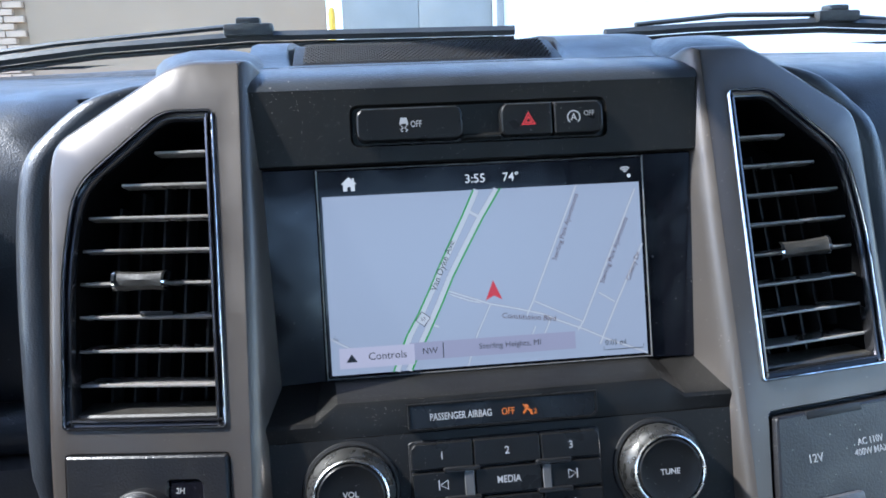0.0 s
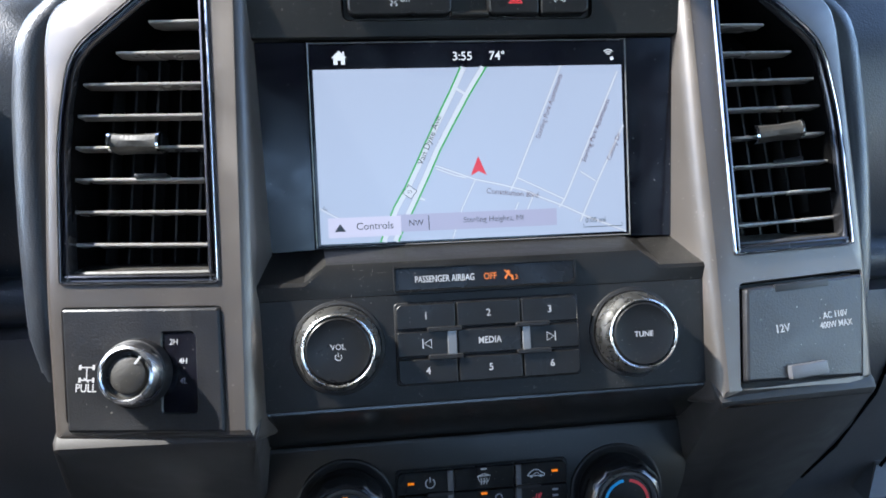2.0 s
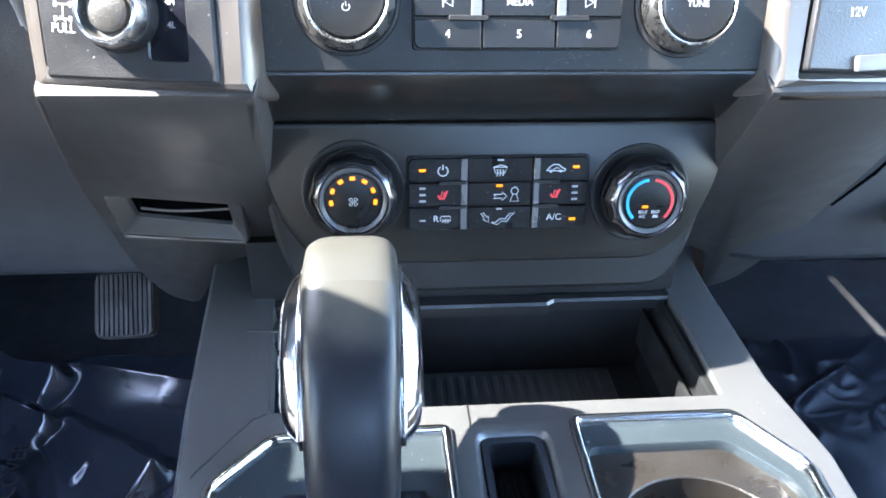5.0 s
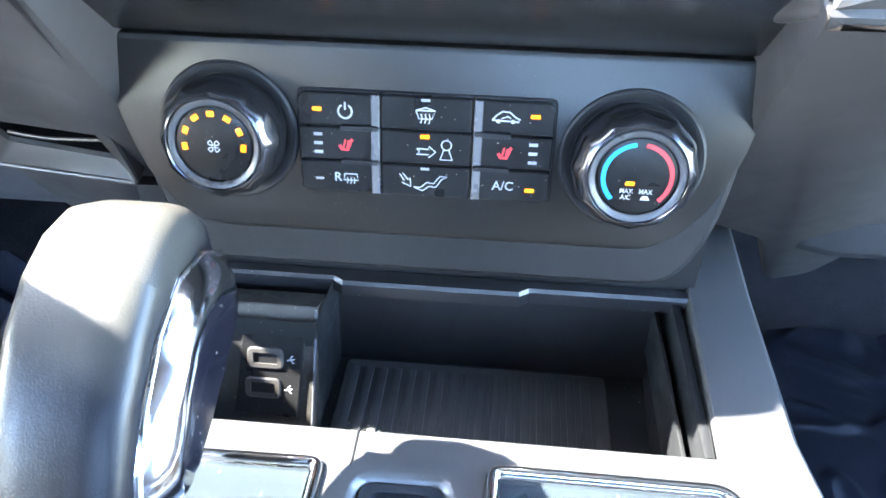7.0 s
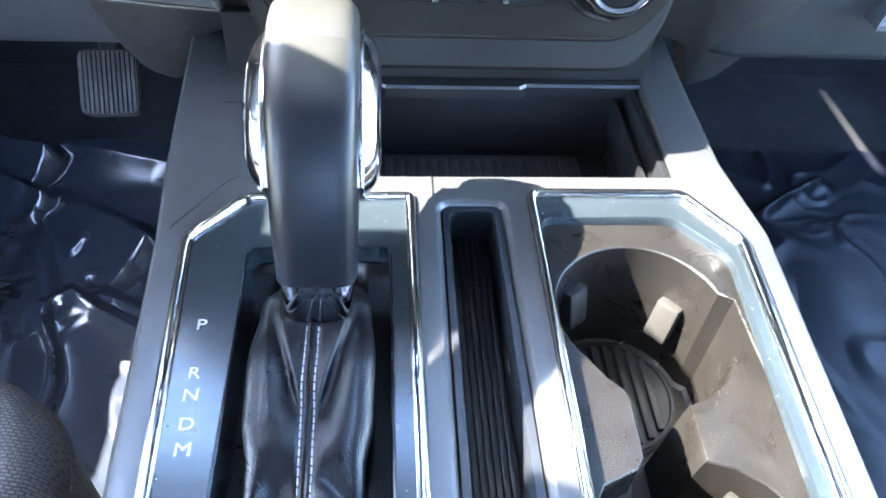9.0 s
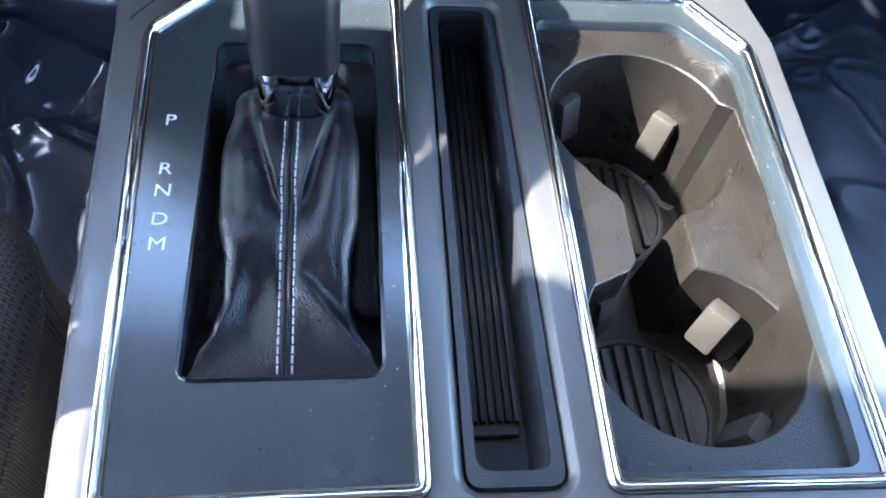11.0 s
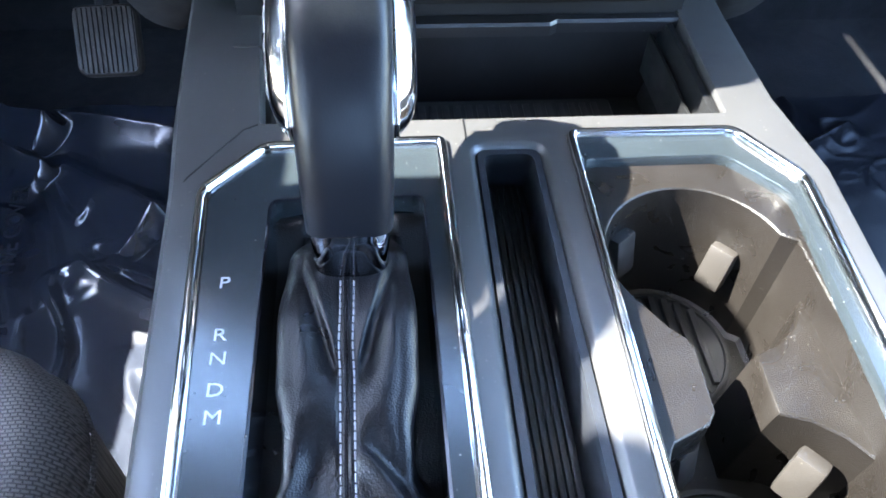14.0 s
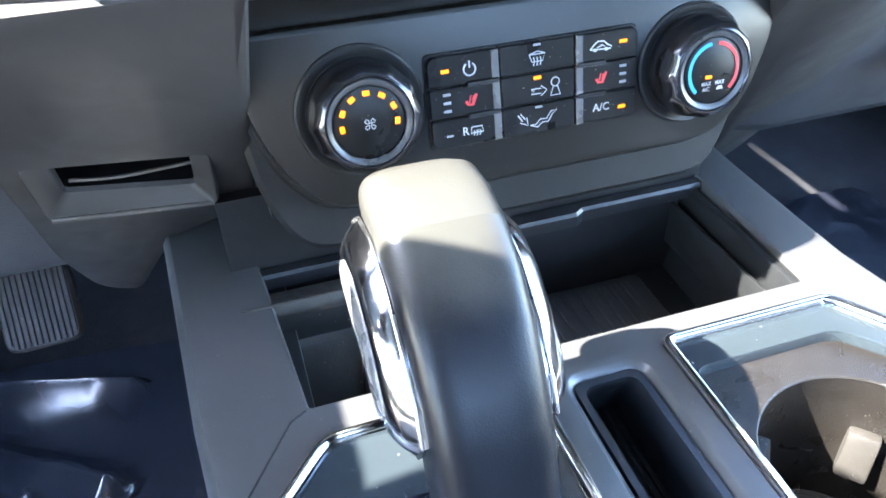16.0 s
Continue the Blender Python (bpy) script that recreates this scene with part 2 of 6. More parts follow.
MAPGROUND = glowing("map_ground_light", (0.62, 0.71, 0.90), 0.32)
MAPROAD = glowing("map_road_light", (0.80, 0.84, 0.92), 0.37)
MAPEDGE = glowing("map_road_edge_light", (0.46, 0.50, 0.62), 0.36)
MAPGREEN = glowing("map_green_light", (0.03, 0.42, 0.06), 0.42)
MAPBAR = glowing("map_bar_light", (0.50, 0.50, 0.68), 0.36)
MAPBUTTON = glowing("map_button_light", (0.70, 0.68, 0.84), 0.40)
MAPTEXT = glowing("map_text_ink", (0.02, 0.02, 0.03), 0.12)
MAPROSE = glowing("map_name_ink", (0.13, 0.04, 0.06), 0.3)
MAPRED = glowing("map_arrow_light", (0.70, 0.03, 0.05), 0.45)
SCREENTEXT = glowing("screen_text_light", (0.75, 0.78, 0.82), 0.5)
glass = bpy.data.materials.new("windscreen_glass")
glass.use_nodes = True
gb = glass.node_tree.nodes["Principled BSDF"]
gb.inputs["Base Color"].default_value = (0.94, 0.97, 0.96, 1)
gb.inputs["Transmission Weight"].default_value, gb.inputs["Roughness"].default_value, gb.inputs["IOR"].default_value = 1.0, 0.0, 1.05


# ---- mesh tools ----
def ccw(poly):
    a = sum(p[0] * q[1] - q[0] * p[1] for p, q in zip(poly, poly[1:] + poly[:1]))
    return list(poly) if a > 0 else list(poly)[::-1]


def rounded(poly, r, n=4):
    """A polygon with its corners rounded; r: one radius, or one for each corner."""
    out, k = [], len(poly)
    for i, p in enumerate(poly):
        q = r[i] if isinstance(r, (list, tuple)) else r
        p, a, b = Vector(p), Vector(poly[i - 1]), Vector(poly[(i + 1) % k])
        da, db = a - p, b - p
        if q <= 0 or da.length < 1e-7 or db.length < 1e-7:
            out.append(tuple(p))
            continue
        d = min(q, da.length * 0.49, db.length * 0.49)
        s, e = p + da.normalized() * d, p + db.normalized() * d
        for j in range(n + 1):
            t = j / n
            out.append(tuple(s * (1 - t) ** 2 + p * 2 * t * (1 - t) + e * t * t))
    return out


def inset(poly, d):
    """The polygon (counter-clockwise) moved inwards by d."""
    out, k = [], len(poly)
    for i in range(k):
        p, a, b = Vector(poly[i]), Vector(poly[i - 1]), Vector(poly[(i + 1) % k])
        e, f = (p - a), (b - p)
        if e.length < 1e-9 or f.length < 1e-9:
            e = f = b - a
        e, f = e.normalized(), f.normalized()
        m = Vector((-e.y - f.y, e.x + f.x))
        c = max(0.35, m.length_squared / 2)
        out.append((p.x + m.x * d / c, p.y + m.y * d / c))
    return out


def circle(x, y, r, n=40, start=0.0, turn=360.0):
    return [(x + r * math.cos(radians(start + turn * i / n)), y + r * math.sin(radians(start + turn * i / n))) for i in range(n)]


def box2(x0, y0, x1, y1):
    return [(x0, y0), (x1, y0), (x1, y1), (x0, y1)]


def stack(bm, loops, first=False, last=False, closed=True):
    """Skin from loop to loop; first, last: fill the ends. Returns the rows of vertices."""
    rows = [[bm.verts.new(p) for p in loop] for loop in loops]
    k = len(rows[0])
    for a, b in zip(rows, rows[1:]):
        for i in range(k if closed else k - 1):
            j = (i + 1) % k
            bm.faces.new((a[i], a[j], b[j], b[i]))
    if first:
        bm.faces.new(rows[0][::-1])
    if last:
        bm.faces.new(rows[-1])
    return rows


def ring_edges(bm, row):
    return [bm.edges.get((row[i], row[(i + 1) % len(row)])) or bm.edges.new((row[i], row[(i + 1) % len(row)])) for i in range(len(row))]


def prism(poly, prof, holes=(), bm=None, fill=True, under=False):
    """A plate from an outline: prof gives (inset, height) from its back edge to its top; holes: (outline, prof) from the top downwards."""
    bm = bm or bmesh.new()
    poly = ccw(poly)
    rows = stack(bm, [[(x, y, z) for x, y in inset(poly, d)] for d, z in prof], first=under)
    if not holes:
        if fill:
            bm.faces.new(rows[-1])
        return bm
    edges = ring_edges(bm, rows[-1])
    for hole, hprof in holes:
        hr = stack(bm, [[(x, y, z) for x, y in inset(ccw(hole), d)] for d, z in hprof])
        edges += ring_edges(bm, hr[0])
    bmesh.ops.triangle_fill(bm, edges=edges, use_beauty=True, use_dissolve=False)
    return bm


def band(poly, section, bm=None):
    """A closed moulding along an outline; section: (inset, height) round the moulding."""
    bm = bm or bmesh.new()
    poly = ccw(poly)
    stack(bm, [[(x, y, z) for x, y in inset(poly, d)] for d, z in section + section[:1]])
    return bm


def lathe(prof, n=48, bm=None, cap=True, at=(0, 0, 0)):
    """A turned body about z; prof: (radius, height) upwards, closed at the top."""
    bm = bm or bmesh.new()
    stack(bm, [[(at[0] + r * math.cos(2 * math.pi * i / n), at[1] + r * math.sin(2 * math.pi * i / n), at[2] + z) for i in range(n)] for r, z in prof], last=cap)
    return bm


def tube(points, r, n=8, bm=None, flat=1.0):
    """A rod along points."""
    bm = bm or bmesh.new()
    loops, pts = [], [Vector(p) for p in points]
    for i, p in enumerate(pts):
        d = (pts[min(i + 1, len(pts) - 1)] - pts[max(i - 1, 0)]).normalized()
        a = d.cross(Vector((0, 0, 1)))
        a = a.normalized() if a.length > 1e-4 else Vector((1, 0, 0))
        b = d.cross(a)
        q = r[i] if isinstance(r, (list, tuple)) else r
        loops.append([tuple(p + a * q * math.cos(2 * math.pi * k / n) + b * q * flat * math.sin(2 * math.pi * k / n)) for k in range(n)])
    stack(bm, loops, first=True, last=True)
    return bm


def block(x0, y0, z0, x1, y1, z1, bev=0.0, bm=None, seg=2):
    """A box with eased edges."""
    own = bmesh.new()
    bmesh.ops.create_cube(own, size=1.0, matrix=Matrix.Translation(((x0 + x1) / 2, (y0 + y1) / 2, (z0 + z1) / 2)) @ Matrix.Diagonal((x1 - x0, y1 - y0, z1 - z0, 1)))
    if bev:
        bmesh.ops.bevel(own, geom=own.edges[:], offset=bev, segments=seg, affect="EDGES", profile=0.6)
    if bm is None:
        return own
    return merge(bm, own)


def merge(bm, other, m=None):
    """Add another bmesh, moved by m."""
    if m is not None:
        bmesh.ops.transform(other, matrix=m, verts=other.verts[:])
    tmp = bpy.data.meshes.new("tmp")
    other.to_mesh(tmp)
    bm.from_mesh(tmp)
    bpy.data.meshes.remove(tmp)
    other.free()
    return bm


def thing(name, at, label, category, group="", kind=""):
    """An Empty at a thing's base, to carry its parts."""
    ob = new(name)
    ob.location = at
    ob.empty_display_size = 0.02
    return tagged(ob, label, category, group, kind)


def to_mesh(name, bm, mat, m=None, smooth=38):
    if m is not None:
        bmesh.ops.transform(bm, matrix=m, verts=bm.verts[:])
    bmesh.ops.recalc_face_normals(bm, faces=bm.faces[:])
    me = bpy.data.meshes.new(name)
    bm.to_mesh(me)
    bm.free()
    me.materials.append(mat)
    me.shade_smooth()
    me.set_sharp_from_angle(angle=radians(smooth))
    return me


def part(name, bm, mat, parent=None, label="", m=None, smooth=26):
    """One mesh object, built in world places (or in the frame m), under its thing or part."""
    ob = new(name, to_mesh(name, bm, mat, m, smooth))
    if parent:
        ob.parent = parent
        ob.matrix_parent_inverse = Matrix.Translation(-parent.location) if parent.data is None else Matrix.Identity(4)
    if label:
        ob["label"] = label
    return ob


def solid(name, bm, mat, label, category, kind="", m=None, smooth=38, group=""):
    """A thing that is one mesh."""
    return tagged(part(name, bm, mat, None, "", m, smooth), label, category, group, kind)


def lettering(text, size, mat, name, parent, m, label="", align="CENTER", depth=0.0001, wide=1.0, bold=0.012):
    """Raised print in the built-in font, its middle at the origin of m; size: the height of a capital."""
    c = bpy.data.curves.new(name, "FONT")
    c.body, c.size, c.align_x, c.align_y, c.extrude = text, size / 0.69, align, "CENTER", depth
    c.resolution_u, c.offset = 3, size * bold
    tmp = bpy.data.objects.new(name, c)
    scene.collection.objects.link(tmp)
    bpy.context.view_layer.update()
    me = bpy.data.meshes.new_from_object(tmp.evaluated_get(bpy.context.evaluated_depsgraph_get()))
    bpy.data.objects.remove(tmp)
    bm = bmesh.new()
    bm.from_mesh(me)
    bpy.data.meshes.remove(me)
    bmesh.ops.transform(bm, matrix=Matrix.Diagonal((wide, 1, 1, 1)), verts=bm.verts[:])
    return part(name, bm, mat, parent, label, m)


class Face:
    """A slanted face of the fascia: places on it are given by the world's x and z."""

    def __init__(self, o, u, n):
        self.o, self.u, self.n = Vector(o), Vector(u).normalized(), Vector(n).normalized()
        self.v = self.n.cross(self.u).normalized()
        self.m = Matrix((self.u, self.v, self.n)).transposed().to_4x4()
        self.m.translation = self.o

    def at(self, x, z):
        a, b, c, d = self.u.x, self.v.x, self.u.z, self.v.z
        p, q, det = x - self.o.x, z - self.o.z, self.u.x * self.v.z - self.v.x * self.u.z
        return ((p * d - b * q) / det, (a * q - c * p) / det)

    def poly(self, pts):
        return [self.at(x, z) for x, z in pts]

    def spot(self, x, z, h=0.0, turn=0.0):
        a, b = self.at(x, z)
        return self.m @ Matrix.Translation((a, b, h)) @ pose(0, 0, 0, 0, 0, turn)


SCREEN = Face((0, 0.3805, 0.628), (1, 0, 0), (0, -1, 0.21))
RADIO = Face((0, 0.3450, 0.597), (1, 0, 0), (0, -1, 0.30))
CLIMATE = Face((0, 0.3655, 0.485), (1, 0, 0), (0, -1, 0.20))
WING = {-1: Face((-0.1365, 0.346, 0.6195), (1, -0.175, 0), (-0.175, -1, 0.385)), 1: Face((0.1365, 0.348, 0.6180), (1, 0.175, 0), (0.175, -1, 0.385))}
LOWWING = {-1: Face((-0.17, 0.322, 0.545), (1, -0.1, 0), (-0.1, -1, -0.743)), 1: Face((0.17, 0.324, 0.545), (1, 0.1, 0), (0.1, -1, -0.743))}

# ---- the cab that closes the place, and what stands outside ----
solid("floor", block(-0.83, -1.3, -0.06, 0.98, 1.0, -0.004), CARPET, "black carpeted floor of a pickup cab", "floor", "structure")
# unseen header, added so the shifter panel mirrors less sky near its rear
bm = bmesh.new()
stack(bm, [[(x, y, z) for y, z in ((0.44, 1.505), (0.455, 1.485), (0.60, 1.300), (0.605, 1.288), (0.595, 1.286), (0.43, 1.488))] for x in (-0.57, 0.0, 0.67)], True, True)
solid("shade_header", bm, CEILING, "unseen grey header added to darken reflections in the shifter panel", "trim", "structure", smooth=40)
solid("ceiling", block(-0.56, -1.3, 1.50, 0.68, 0.46, 1.56, 0.01), CEILING, "grey fabric roof lining of the cab", "ceiling", "structure")
for s, nm, label in ((-1, "wall_left", "dark unseen side of the cab, its opening shaped to steer the sunlight"), (1, "wall_right", "dark unseen side of the cab, opened up to let in skylight")):
    sill = 0.45 if s < 0 else 0.38
    # invented opening outline: its sill and stepped rear edge set where sunlight falls
    front = [(-0.55, sill)] + [(0.92, sill), (0.95, 0.80), (0.44, 1.46), (0.055, 1.46), (0.060, 1.11), (0.105, 1.04), (0.147, 0.95), (0.147, 0.925), (-0.55, 0.925)]
    bm = prism([(-1.3, -0.06), (1.02, -0.06), (1.02, 0.86), (0.52, 1.54), (-1.3, 1.54)], [(0, -0.03), (0, 0.03)],
               [(rounded(front, 0.04), [(0, 0.03), (0, -0.03)]), (rounded([(-1.22, 0.72), (-0.64, 0.72), (-0.64, 1.40), (-1.12, 1.40)], 0.05), [(0, 0.03), (0, -0.03)])])
    solid(nm, bm, DOORTRIM, label, "wall", "structure", Matrix(((0, -s * 0.22, 1, -0.86 if s < 0 else 0.99), (1, 0, 0, 0), (0, 1, 0, 0), (0, 0, 0, 1))), 30)
solid("wall_rear", prism(box2(-0.84, -0.06, 0.99, 1.54), [(0, -0.03), (0, 0.03)], [(rounded(box2(-0.55, 0.85, 0.55, 1.2), 0.06), [(0, 0.03), (0, -0.03)])]), DOORTRIM,
      "dark trimmed rear wall of the cab with a window", "wall", "structure", Matrix(((1, 0, 0, 0), (0, 0, 1, -1.33), (0, 1, 0, 0), (0, 0, 0, 1))))
solid("wall_front", block(-0.84, 1.0, -0.06, 0.98, 1.04, 0.76), CARPET, "black carpeted firewall ahead of the footwells", "wall", "structure")
bm = bmesh.new()
stack(bm, [[(-0.70, 1.00, 0.81), (0.82, 1.00, 0.81), (0.67, 0.46, 1.50), (-0.56, 0.46, 1.50)], [(-0.70, 1.005, 0.814), (0.82, 1.005, 0.814), (0.67, 0.465, 1.504), (-0.56, 0.465, 1.504)]], True, True)
pane = solid("windscreen", bm, glass, "clear laminated windscreen above the dashboard", "windscreen", "structure")
pane.visible_shadow = False

# outside: yard, plastered wall, cladding
# ground out of view, given a pale colour to bounce light into the cab
bm = bmesh.new()
bmesh.ops.create_grid(bm, x_segments=30, y_segments=30, size=150.0)
solid("ground", bm, ASPHALT, "pale unseen ground round the truck, to bounce light into the cab", "ground", "structure", Matrix.Translation((0, 0, -0.75)))
solid("wall_beige", block(-3.55, 9.0, -0.75, -0.32, 9.3, 4.0), BEIGE, "sunlit beige rendered building wall", "building wall", "structure")
brickwall = thing("wall_brick", (-5.0, 9.0, -0.75), "tan brick corner of the building", "brick wall", "", "structure")
part("backing", block(-5.6, 9.02, -0.75, -3.56, 9.3, 4.0), BEIGE, brickwall)
bm0 = block(-0.10, -0.05, -0.033, 0.10, 0.05, 0.033, 0.004, seg=1)
brick_mesh = to_mesh("brick", bm0, BRICK)
for row in range(14):
    for col in range(4):
        b = new("brick", brick_mesh)
        b.parent = brickwall
        b.matrix_parent_inverse = Matrix.Translation(-brickwall.location)
        b.location = (-3.665 - col * 0.212 - (row % 2) * 0.106, 9.0, 1.0 + row * 0.076)
door = thing("roller_door", (0.35, 9.0, -0.75), "pale grey sheet-metal door in the building", "door", "", "structure")
for x0, x1 in ((-0.135, 0.738), (0.744, 1.645)):
    part("panel", block(x0, 9.02, -0.75, x1, 9.10, 4.0, 0.006), PALE, door)
part("frame", block(-0.30, 8.98, -0.75, -0.14, 9.12, 4.0, 0.01), WHITE, door)
part("frame", block(1.65, 8.96, -0.75, 1.73, 9.12, 4.0, 0.01), PALE, door)
post = thing("bollard", (-0.25, 8.7, -0.75), "yellow painted steel bollard beside the door", "bollard")
part("post", lathe([(0.038, 0), (0.038, 2.31), (0.03, 2.36), (0.01, 2.38)], 20, at=(-0.25, 8.7, -0.75)), YELLOW, post)
clad = thing("wall_white", (5.0, 9.0, -0.75), "white sunlit ribbed metal cladding", "building wall", "", "structure")
part("cladding", block(1.74, 9.0, -0.75, 12.0, 9.3, 5.0), WHITE, clad)
for i in range(17):
    part("rib", block(1.6 + i * 0.6, 8.975, -0.75, 1.66 + i * 0.6, 9.0, 5.0, 0.008), WHITE, clad)

# cowl and wipers under the windscreen
cowl = bmesh.new()
stack(cowl, [[(x, 0.97, 0.80 - 0.02 * abs(x)) for x in (-0.72, -0.3, 0, 0.3, 0.84)], [(x, 1.0, 0.805 - 0.02 * abs(x)) for x in (-0.72, -0.3, 0, 0.3, 0.84)],
             [(x, 1.06, 0.815 - 0.02 * abs(x)) for x in (-0.72, -0.3, 0, 0.3, 0.84)], [(x, 1.30, 0.79 - 0.02 * abs(x)) for x in (-0.72, -0.3, 0, 0.3, 0.84)],
             [(x, 2.3, 0.62) for x in (-0.72, -0.3, 0, 0.3, 0.84)]], closed=False)
solid("cowl", cowl, WIPER, "black cowl panel below the windscreen", "cowl", "structure")


def wiper(pts, blade, hub, label):
    w = thing("windscreen_wiper", pts[0], label, "wiper", "windscreen wipers")
    part("arm", tube(pts, 0.006, 8, flat=0.6), WIPER, w)
    part("blade", tube(blade, 0.008, 6, flat=0.9), WIPER, w)
    part("rubber", tube([(x, y + 0.002, z - 0.011) for x, y, z in blade], 0.004, 5), RUBBER, w)
    bm = block(hub[0] - 0.032, hub[1] - 0.014, hub[2] - 0.008, hub[0] + 0.032, hub[1] + 0.014, hub[2] + 0.008, 0.004)
    block(hub[0] - 0.016, hub[1] - 0.011, hub[2] + 0.006, hub[0] + 0.016, hub[1] + 0.011, hub[2] + 0.016, 0.004, bm)
    part("connector", bm, WIPER, w)


wiper([(-0.66, 1.09, 0.822), (-0.45, 1.085, 0.846), (-0.22, 1.08, 0.862)], [(-0.66, 1.075, 0.812), (-0.40, 1.07, 0.838), (-0.2, 1.07, 0.848), (0.16, 1.065, 0.846)], (-0.20, 1.07, 0.856),
      "black windscreen wiper resting along the driver's side of the glass")
wiper([(0.80, 1.085, 0.842), (0.62, 1.08, 0.858), (0.48, 1.08, 0.860), (0.34, 1.08, 0.850)], [(0.29, 1.065, 0.838), (0.44, 1.07, 0.844), (0.62, 1.075, 0.846), (0.82, 1.08, 0.836)], (0.64, 1.075, 0.854),
      "black windscreen wiper with a square connector on the passenger's side")

# ---- dashboard pad and lower panels ----
def flowing(pts, n):
    """A smooth line through the points, with n steps from each to the next."""
    out, k = [], len(pts)
    for i in range(k - 1):
        p0, p1, p2, p3 = (Vector(pts[max(0, min(k - 1, i + j))]) for j in (-1, 0, 1, 2))
        for t in [q / n for q in range(n)]:
            out.append(tuple(0.5 * (2 * p1 + (p2 - p0) * t + (2 * p0 - 5 * p1 + 4 * p2 - p3) * t * t + (3 * p1 - p0 - 3 * p2 + p3) * t ** 3)))
    return out + [tuple(pts[-1])]



dash = thing("dashboard", (0, 0.6, 0.36), "dark grained vinyl pickup dashboard", "dashboard")


def pad_profile(x):
    """The pad's section at x: from its lower front edge over the top to the windscreen."""
    side = min(1.0, max(0.0, (abs(x) - 0.20) / 0.06))
    drop = 0.004 * side
    f = 0.046 * (1 - min(1.0, max(0.0, (abs(x) - 0.222) / 0.012)))  # set back behind the vents
    return [(x, 0.470 + f, 0.560), (x, 0.452 + f, 0.600), (x, 0.448 + f, 0.66), (x, 0.452 + f, 0.720), (x, 0.466 + 0.7 * f, 0.757), (x, 0.492 + 0.15 * f, 0.778 - drop), (x, 0.54, 0.787 - drop),
            (x, 0.65, 0.793 - drop), (x, 0.85, 0.800 - drop), (x, 0.985, 0.803 - drop), (x, 0.99, 0.74)]


for s in (-1, 1):
    bm = bmesh.new()
    xs = [0.128, 0.16, 0.20, 0.222, 0.235, 0.27, 0.32, 0.40, 0.52, 0.66] + ([0.80] if s > 0 else [])
    stack(bm, [pad_profile(s * x) for x in xs], closed=False)
    part("side_pad", bm, PAD, dash, "", smooth=60)
    bm = bmesh.new()
    prof = [(0.46, 0.575), (0.425, 0.568), (0.415, 0.54), (0.42, 0.47), (0.435, 0.41), (0.448, 0.372), (0.456, 0.362), (0.50, 0.356), (0.60, 0.37)]
    if s < 0:  # the knee panel reaches lower and slopes further forward
        prof = [(0.46, 0.575), (0.425, 0.568), (0.415, 0.54), (0.424, 0.47), (0.445, 0.41), (0.4735, 0.3570), (0.4765, 0.3520), (0.4810, 0.3495), (0.52, 0.346), (0.60, 0.36)]
    stack(bm, [[(s * x, y + (0.012 if x < 0.21 else 0.0), z) for y, z in prof] for x in ((0.225, 0.26, 0.45, 0.60, 0.735) if s < 0 else (0.19, 0.22, 0.26, 0.45, 0.60, 0.735))], closed=False)
    part("lower_panel", bm, LOWER, dash, "dark plastic lower dash panel", smooth=50)
    # unseen end caps, added to keep sun off the pedal and floor film
    part("end_panel", block(*((-0.735, 0.47, 0.36, -0.70, 0.97, 0.765) if s < 0 else (0.70, 0.47, 0.36, 0.735, 0.97, 0.765)), 0.012), LOWER, dash)
    # soft roll between the pad and the lower panel
    bm = tube([(s * x, 0.452 - 0.006 * (x > 0.25), 0.585 + 0.0 * x) for x in (0.20, 0.26, 0.40, 0.55, 0.735)], 0.016, 12)
    part("seam_roll", bm, PAD, dash, smooth=60)
    # raised shoulder that runs back from the head of each trim wing
    loops = []
    for y, z, w, x in ((0.416, 0.790, 0.018, 0.141), (0.43, 0.796, 0.026, 0.143), (0.455, 0.801, 0.031, 0.147), (0.50, 0.803, 0.036, 0.152), (0.56, 0.801, 0.040, 0.156), (0.65, 0.799, 0.036, 0.16), (0.72, 0.790, 0.036, 0.16)):
        loops.append([(s * (x + w * math.cos(a)), y, z - 0.016 + 0.016 * math.sin(a) ** 0.7) for a in [math.pi * k / 10 for k in range(11)]] + ([(s * (x - w), y, z - 0.018), (s * (x + w), y, z - 0.018)] if y < 0.46 else [(s * (x - w - 0.004), y, z - 0.05), (s * (x + w + 0.03), y, z - 0.07)]))
    bm = bmesh.new()
    stack(bm, loops, first=True, last=True)
    part("shoulder", bm, PAD, dash, smooth=60)
    # padded edge round the wing's outer side
    edge = [(0.176, 0.436, 0.779), (0.190, 0.430, 0.776), (0.208, 0.424, 0.768), (0.226, 0.422, 0.752), (0.236, 0.416, 0.735), (0.239, 0.406, 0.70), (0.238, 0.392, 0.66), (0.236, 0.38, 0.62), (0.234, 0.372, 0.585), (0.231, 0.37, 0.56)]
    edge = flowing(edge, 5)
    bm = tube([(s * x, y + 0.012, z) for x, y, z in edge], [0.004 + 0.0065 * min(1, 2.6 * i / len(edge)) - 0.004 * max(0, 8 * i / len(edge) - 7) for i in range(len(edge))], 12)
    part("padded_edge", bm, PAD, dash, smooth=60)
    # flank that falls from that edge to the pad
    bm = bmesh.new()
    stack(bm, [[(s * x, y + 0.010, z) for x, y, z in edge], [(s * (x + 0.020), y + 0.035, z - 0.006) for x, y, z in edge], [(s * (x + 0.034), 0.475, z - 0.012) for x, y, z in edge]], closed=False)
    part("flank", bm, PAD, dash, smooth=60)
